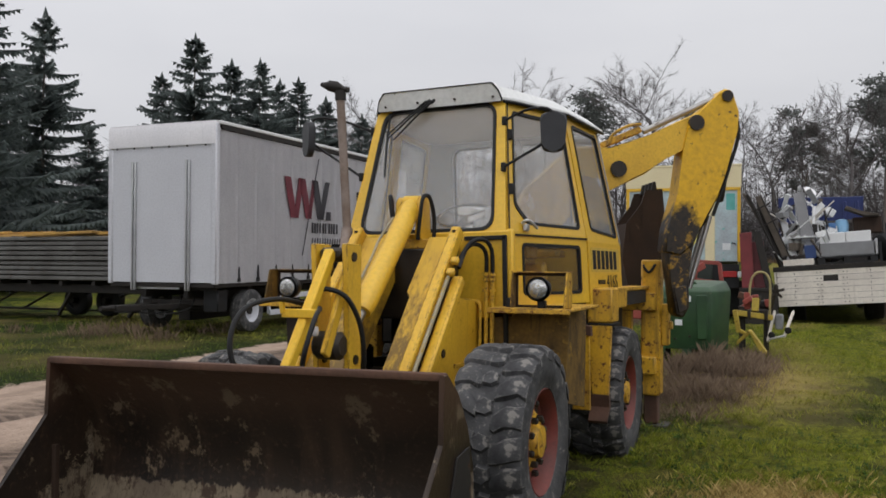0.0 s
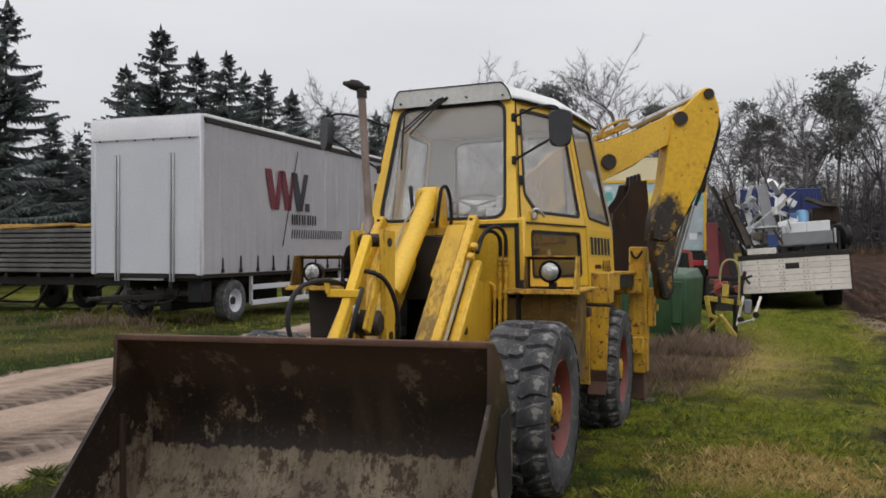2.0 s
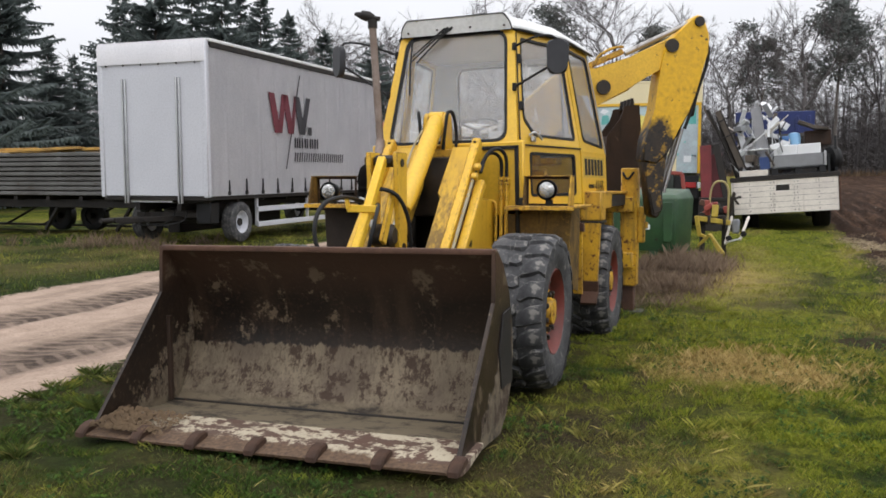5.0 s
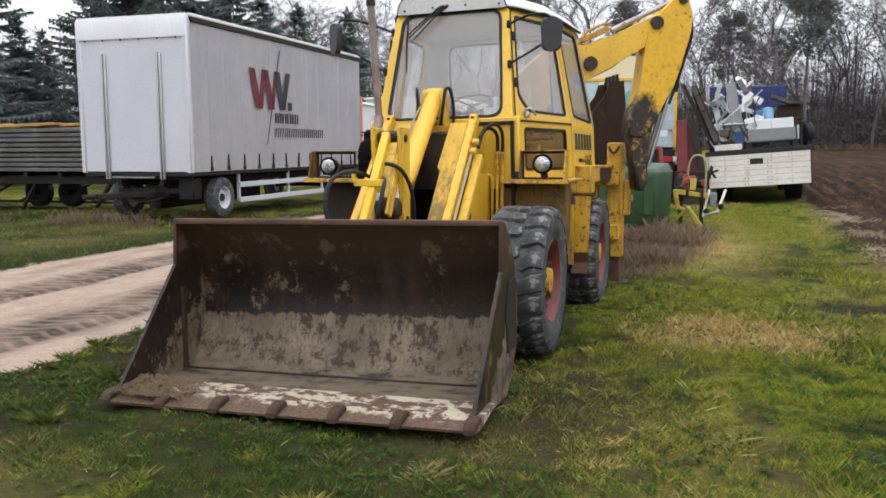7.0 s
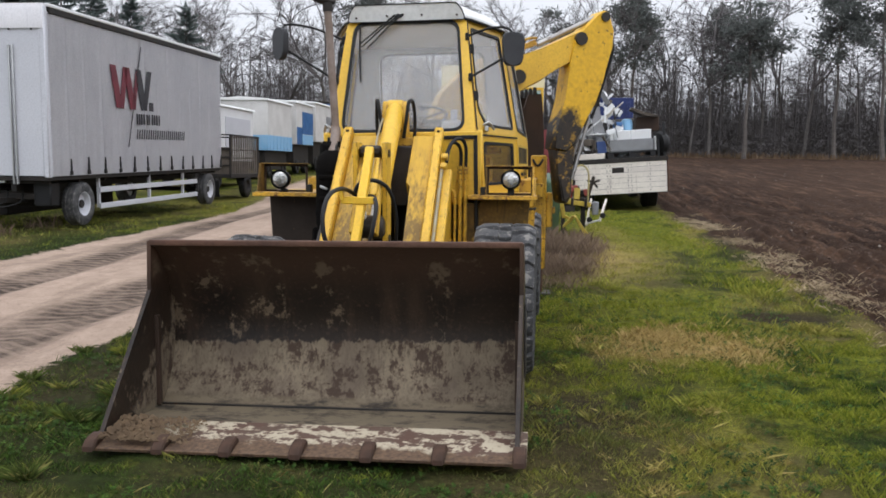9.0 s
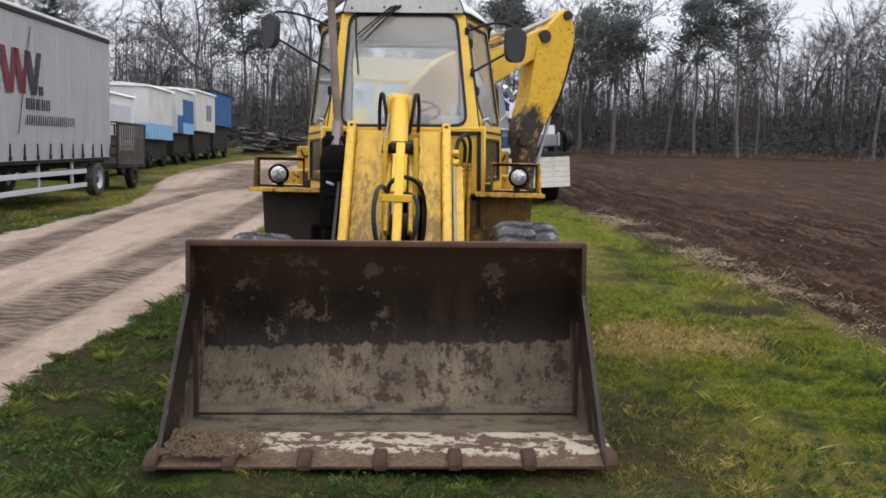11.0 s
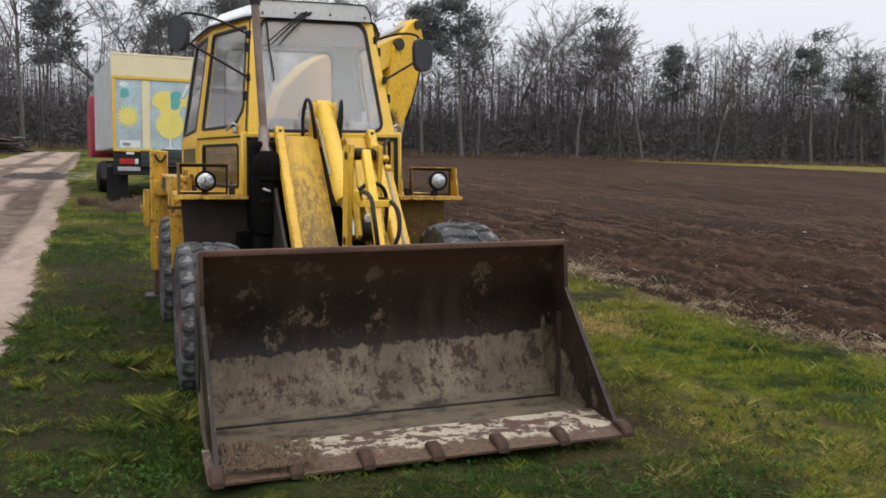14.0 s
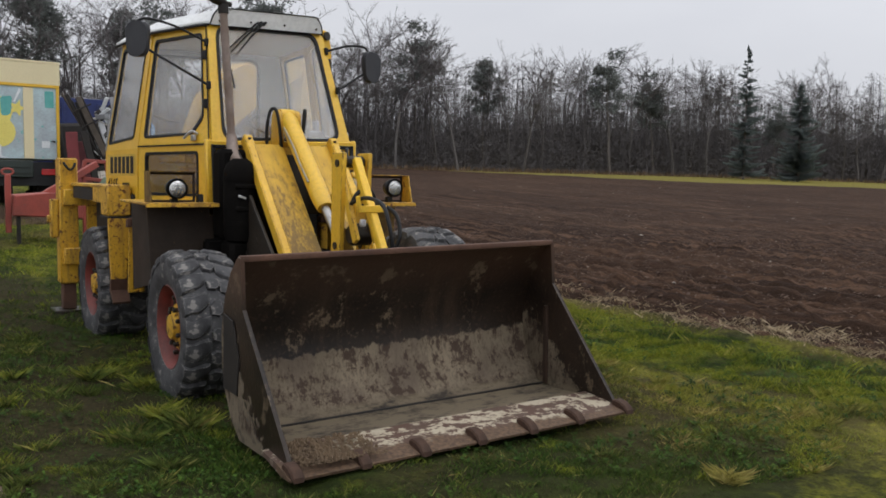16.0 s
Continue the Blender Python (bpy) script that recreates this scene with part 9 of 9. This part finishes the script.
def clear_of_machine(x, y, rng):
    return ~((np.abs(x) < 1.06) & (y > -0.62) & (y < 0.25)) & ~((np.abs(np.abs(x) - 0.9) < 0.17) & ((np.abs(y - 1.32) < 0.2) | (np.abs(y - 3.75) < 0.2)))


blades("meadow_grass", 360000, (-2.6, 4.6, -1.8, 3.4), (0.012, 0.028), (0.0012, 0.0027), "short damp green meadow grass with dry stalks", GRASS, 1.2, clear_of_machine, 0.0, 1)
blades("meadow_grass_far", 80000, (-2.7, 4.6, 3.4, 17.5), (0.020, 0.050), (0.004, 0.009), "short damp green meadow grass with dry stalks", GRASS, 1.0, clear_of_machine, 0.0, 2)
blades("trackside_grass", 48000, (-14.0, -5.9, 0.0, 19.0), (0.022, 0.065), (0.005, 0.011), "rough green and yellow grass beside the track", GRASS, 0.9, None, 0.05, 3)
blades("tufted_grass", 150000, (-2.5, 4.3, -1.8, 6.0), (0.018, 0.036), (0.0011, 0.0023), "scattered taller grass tufts", GRASS, 0.9, lambda x, y, r: clear_of_machine(x, y, r) & (vnoise(x * 1.3, y * 1.3, 77) > -0.25), 0.0, 4, 0.0, 2600, 0.085)
blades("coarse_tufts", 14000, (-2.5, 4.3, -1.8, 4.0), (0.022, 0.045), (0.0012, 0.0024), "coarse pale grass tufts bent over", GRASS, 1.4, clear_of_machine, 0.15, 14, 0.0, 120, 0.08)
blades("straw_patch", 26000, (1.4, 3.2, 1.5, 3.4), (0.02, 0.055), (0.002, 0.004), "flattened patch of pale dry straw", GRASS, 1.1, lambda x, y, r: np.exp(-(((x - 2.3) / 0.66) ** 2 + ((y - 2.45) / 0.58) ** 2)) * (0.85 + 0.6 * vnoise(x * 3, y * 3, 90)) > r.uniform(0, 1, len(x)), 0.75, 15)
blades("dead_tufts", 5000, (0.6, 2.4, -1.8, 0.6), (0.02, 0.04), (0.0012, 0.0025), "withered straw-coloured tufts bent over", GRASS, 2.0, clear_of_machine, 0.45, 16, 0.0, 30, 0.08)
blades("verge_tufts", 16000, (-2.4, -1.1, -1.8, 4.5), (0.030, 0.060), (0.0015, 0.003), "coarse green tufts on the trackside verge", GRASS, 1.7, clear_of_machine, 0.08, 17, 0.0, 60, 0.09)
blades("straw_litter", 4500, (-1.5, 3.2, -1.8, 3.5), (0.01, 0.03), (0.003, 0.006), "scattered dead straw stalks", GRASS, 3.5, lambda x, y, r: (litter_shade_cover(x, y) + cover(x, y)[3]) * 0.8 > r.uniform(0, 1, len(x)), 0.4, 8)
blades("dry_weeds", 130000, (0.5, 2.4, 4.9, 10.6), (0.03, 0.125), (0.0012, 0.0024), "brown withered weeds round the green machine", DEAD_WEED, 0.7, lambda x, y, r: np.exp(-(((x - 1.15 - 0.10 * (y - 6)) / 0.36) ** 2 + ((y - 7.6) / 2.2) ** 4)) * (0.7 + 0.5 * vnoise(x * 2.5, y * 2, 92)) > r.uniform(0, 1, len(x)), 0.5, 5)
blades("skip_weeds", 26000, (0.5, 2.2, 8.0, 10.7), (0.07, 0.20), (0.0016, 0.0034), "tall withered weeds against the green machine", DEAD_WEED, 0.7, lambda x, y, r: np.exp(-(((x - 1.25) / 0.55) ** 4 + ((y - 9.0) / 0.9) ** 4)) * (0.6 + 0.5 * vnoise(x * 3, y * 3, 93)) > r.uniform(0, 1, len(x)), 0.5, 18)
blades("trackside_weeds", 5000, (-13.5, -8.2, 9.0, 11.8), (0.05, 0.18), (0.003, 0.006), "withered weeds under the trailers", DEAD_WEED, 0.6, lambda x, y, r: vnoise(x * 1.5, y * 1.5, 61) > 0.1, 0.5, 6)
blades("truck_weeds", 16000, (-2.4, 0.6, 15.6, 18.2), (0.05, 0.17), (0.002, 0.0045), "withered weeds round the box truck", DEAD_WEED, 0.7, lambda x, y, r: vnoise(x * 1.3, y * 1.3, 63) > -0.1, 0.5, 9)
blades("field_edge_grass", 14000, (3.2, 4.2, -1.5, 14.0), (0.03, 0.075), (0.0025, 0.006), "green and straw tufts along the field edge", GRASS, 1.1, lambda x, y, r: vnoise(x * 2, y * 1.4, 62) > 0.1, 0.05, 7)

blades("edge_straw", 60000, (3.6, 5.0, -1.5, 16.0), (0.015, 0.045), (0.002, 0.004), "bleached straw lying along the edge of the ploughed soil", foliage("bleached_straw", (0.34, 0.265, 0.165), (0.60, 0.49, 0.325)), 2.5, lambda x, y, r: np.exp(-(((x - 4.28) / 0.30) ** 2)) * (0.45 + 0.8 * vnoise(x * 1.7, y * 0.8, 94) + 0.4 * vnoise(x * 6, y * 5, 95)) > r.uniform(0, 1, len(x)), 0.5, 19, 0.0, 0, 0.05, 1.1)


def leaves(name, n, area, size, label, material, seed):
    """Low broad-leaved weeds: small leaves in rosettes, lying close to the ground."""
    rng = np.random.default_rng(seed)
    hubs = n // 9
    hx, hy = rng.uniform(area[0], area[1], hubs), rng.uniform(area[2], area[3], hubs)
    ok = (cover(hx, hy)[0] < 0.45) & (cover(hx, hy)[2] < 0.5) & clear_of_machine(hx, hy, rng) & (vnoise(hx * 1.9, hy * 1.7, 81) + 0.6 * vnoise(hx * 5, hy * 5, 82) > 0.05)
    hx, hy = hx[ok], hy[ok]
    x, y = np.repeat(hx, 9), np.repeat(hy, 9)
    n = len(x)
    a, r, w = rng.uniform(0, 6.28, n), rng.uniform(*size, n), rng.uniform(0.25, 0.42, n)
    z0 = rise(x, y) + 0.026 * vnoise(x * 1.7, y * 1.7, 1) + 0.016 * vnoise(x * 6, y * 6, 2) + rng.uniform(0.004, 0.030, n)
    z1 = z0 + r * rng.uniform(-0.1, 0.7, n)
    c, d = np.cos(a), np.sin(a)
    v = np.empty((n, 4, 3))
    v[:, 0] = np.stack([x, y, z0], -1)
    v[:, 1] = np.stack([x + 0.55 * r * c - w * r * d, y + 0.55 * r * d + w * r * c, z0 + 0.65 * (z1 - z0)], -1)
    v[:, 2] = np.stack([x + r * c, y + r * d, z1], -1)
    v[:, 3] = np.stack([x + 0.55 * r * c + w * r * d, y + 0.55 * r * d - w * r * c, z0 + 0.65 * (z1 - z0)], -1)
    me = bpy.data.meshes.new(name)
    me.from_pydata(v.reshape(-1, 3).tolist(), [], np.arange(4 * n).reshape(-1, 4).tolist())
    me.materials.append(material)
    return tagged(new(name, me), label, "weeds", kind="stuff")


leaves("broadleaf_weeds", 90000, (-2.5, 4.3, -1.8, 5.0), (0.009, 0.024), "low dark green broad-leaved weeds in the grass", foliage("weed_leaves", (0.022, 0.055, 0.008), (0.085, 0.150, 0.018), 0.8), 5)


def clods(name, n, area, size, label, material, seed):
    rng = np.random.default_rng(seed)
    base = np.array([(1, 0, 0), (-1, 0, 0), (0, 1, 0), (0, -1, 0), (0, 0, 1), (0, 0, -1)], float)
    tris = np.array([(0, 2, 4), (2, 1, 4), (1, 3, 4), (3, 0, 4), (2, 0, 5), (1, 2, 5), (3, 1, 5), (0, 3, 5)])
    x = rng.uniform(area[0], area[1], n)
    y = area[2] + (area[3] - area[2]) * rng.uniform(0, 1, n) ** 1.6
    ok = cover(x, y)[2] > 0.6
    x, y = x[ok], y[ok]
    n = len(x)
    s = rng.uniform(*size, n) * (0.4 + rng.uniform(0, 1, n) ** 3)
    v = base[None] * rng.uniform(0.55, 1.2, (n, 6, 1)) * s[:, None, None] * np.array([1, 1, 0.5])
    a = rng.uniform(0, 6.28, n)
    c, d = np.cos(a)[:, None], np.sin(a)[:, None]
    v = np.stack([v[..., 0] * c - v[..., 1] * d, v[..., 0] * d + v[..., 1] * c, v[..., 2] + 0.25 * v[..., 0]], -1)
    v += np.stack([x, y, rise(x, y) + 0.012], -1)[:, None]
    f = (np.arange(n)[:, None, None] * 6 + tris[None]).reshape(-1, 3)
    me = bpy.data.meshes.new(name)
    me.from_pydata(v.reshape(-1, 3).tolist(), [], f.tolist())
    me.materials.append(material)
    return tagged(new(name, me), label, "soil", kind="stuff")


SOIL = surface("clod_soil", (0.065, 0.040, 0.027), (0.125, 0.080, 0.054), 1.5, 20, 0.95, 0, 0.2, 0.01)
PEBBLE = surface("pale_field_stone", (0.30, 0.26, 0.22), (0.22, 0.18, 0.15), 3, 30, 0.85, 0, 0.2, 0.01)
clods("soil_clods", 20000, (4.1, 20.0, -2.0, 24.0), (0.010, 0.036), "dark brown ploughed soil clods", SOIL, 1)
clods("field_stones", 800, (4.4, 45.0, 0.0, 45.0), (0.014, 0.045), "pale stones scattered on the field", PEBBLE, 2)



def crumbs(name, n, lo, hi, size, label, material, seed):
    """A thin spill of earth crumbs lying on a plate."""
    rng = random.Random(seed)
    s = Soup()
    for _ in range(n):
        x, y = rng.uniform(lo[0], hi[0]), rng.uniform(lo[1], hi[1])
        k = max(0.0, 1 - ((x - lo[0]) / (hi[0] - lo[0])) ** 2)
        if rng.random() > k:
            continue
        r = rng.uniform(*size)
        c = Vector((x, y, lo[2] + 0.10 * (y - lo[1]) + rng.uniform(0, 0.022) * k))
        pts = [c + r * Vector((math.cos(a), math.sin(a), rng.uniform(-0.3, 0.3))) for a in (0.3, 2.4, 4.5)]
        top = c + Vector((0, 0, r * rng.uniform(0.6, 1.1)))
        for i in range(3):
            s.tri(pts[i], pts[(i + 1) % 3], top)
    return tagged(new(name, s.mesh(name, material)), label, "soil", kind="stuff")


crumbs("spilt_earth", 1500, (-1.02, -0.69, 0.086), (-0.55, -0.40, 0.11), (0.006, 0.016), "spilt brown earth on the bucket edge", surface("dry_brown_earth", (0.15, 0.10, 0.055), (0.09, 0.06, 0.035), 9, 60, 0.95), 3)
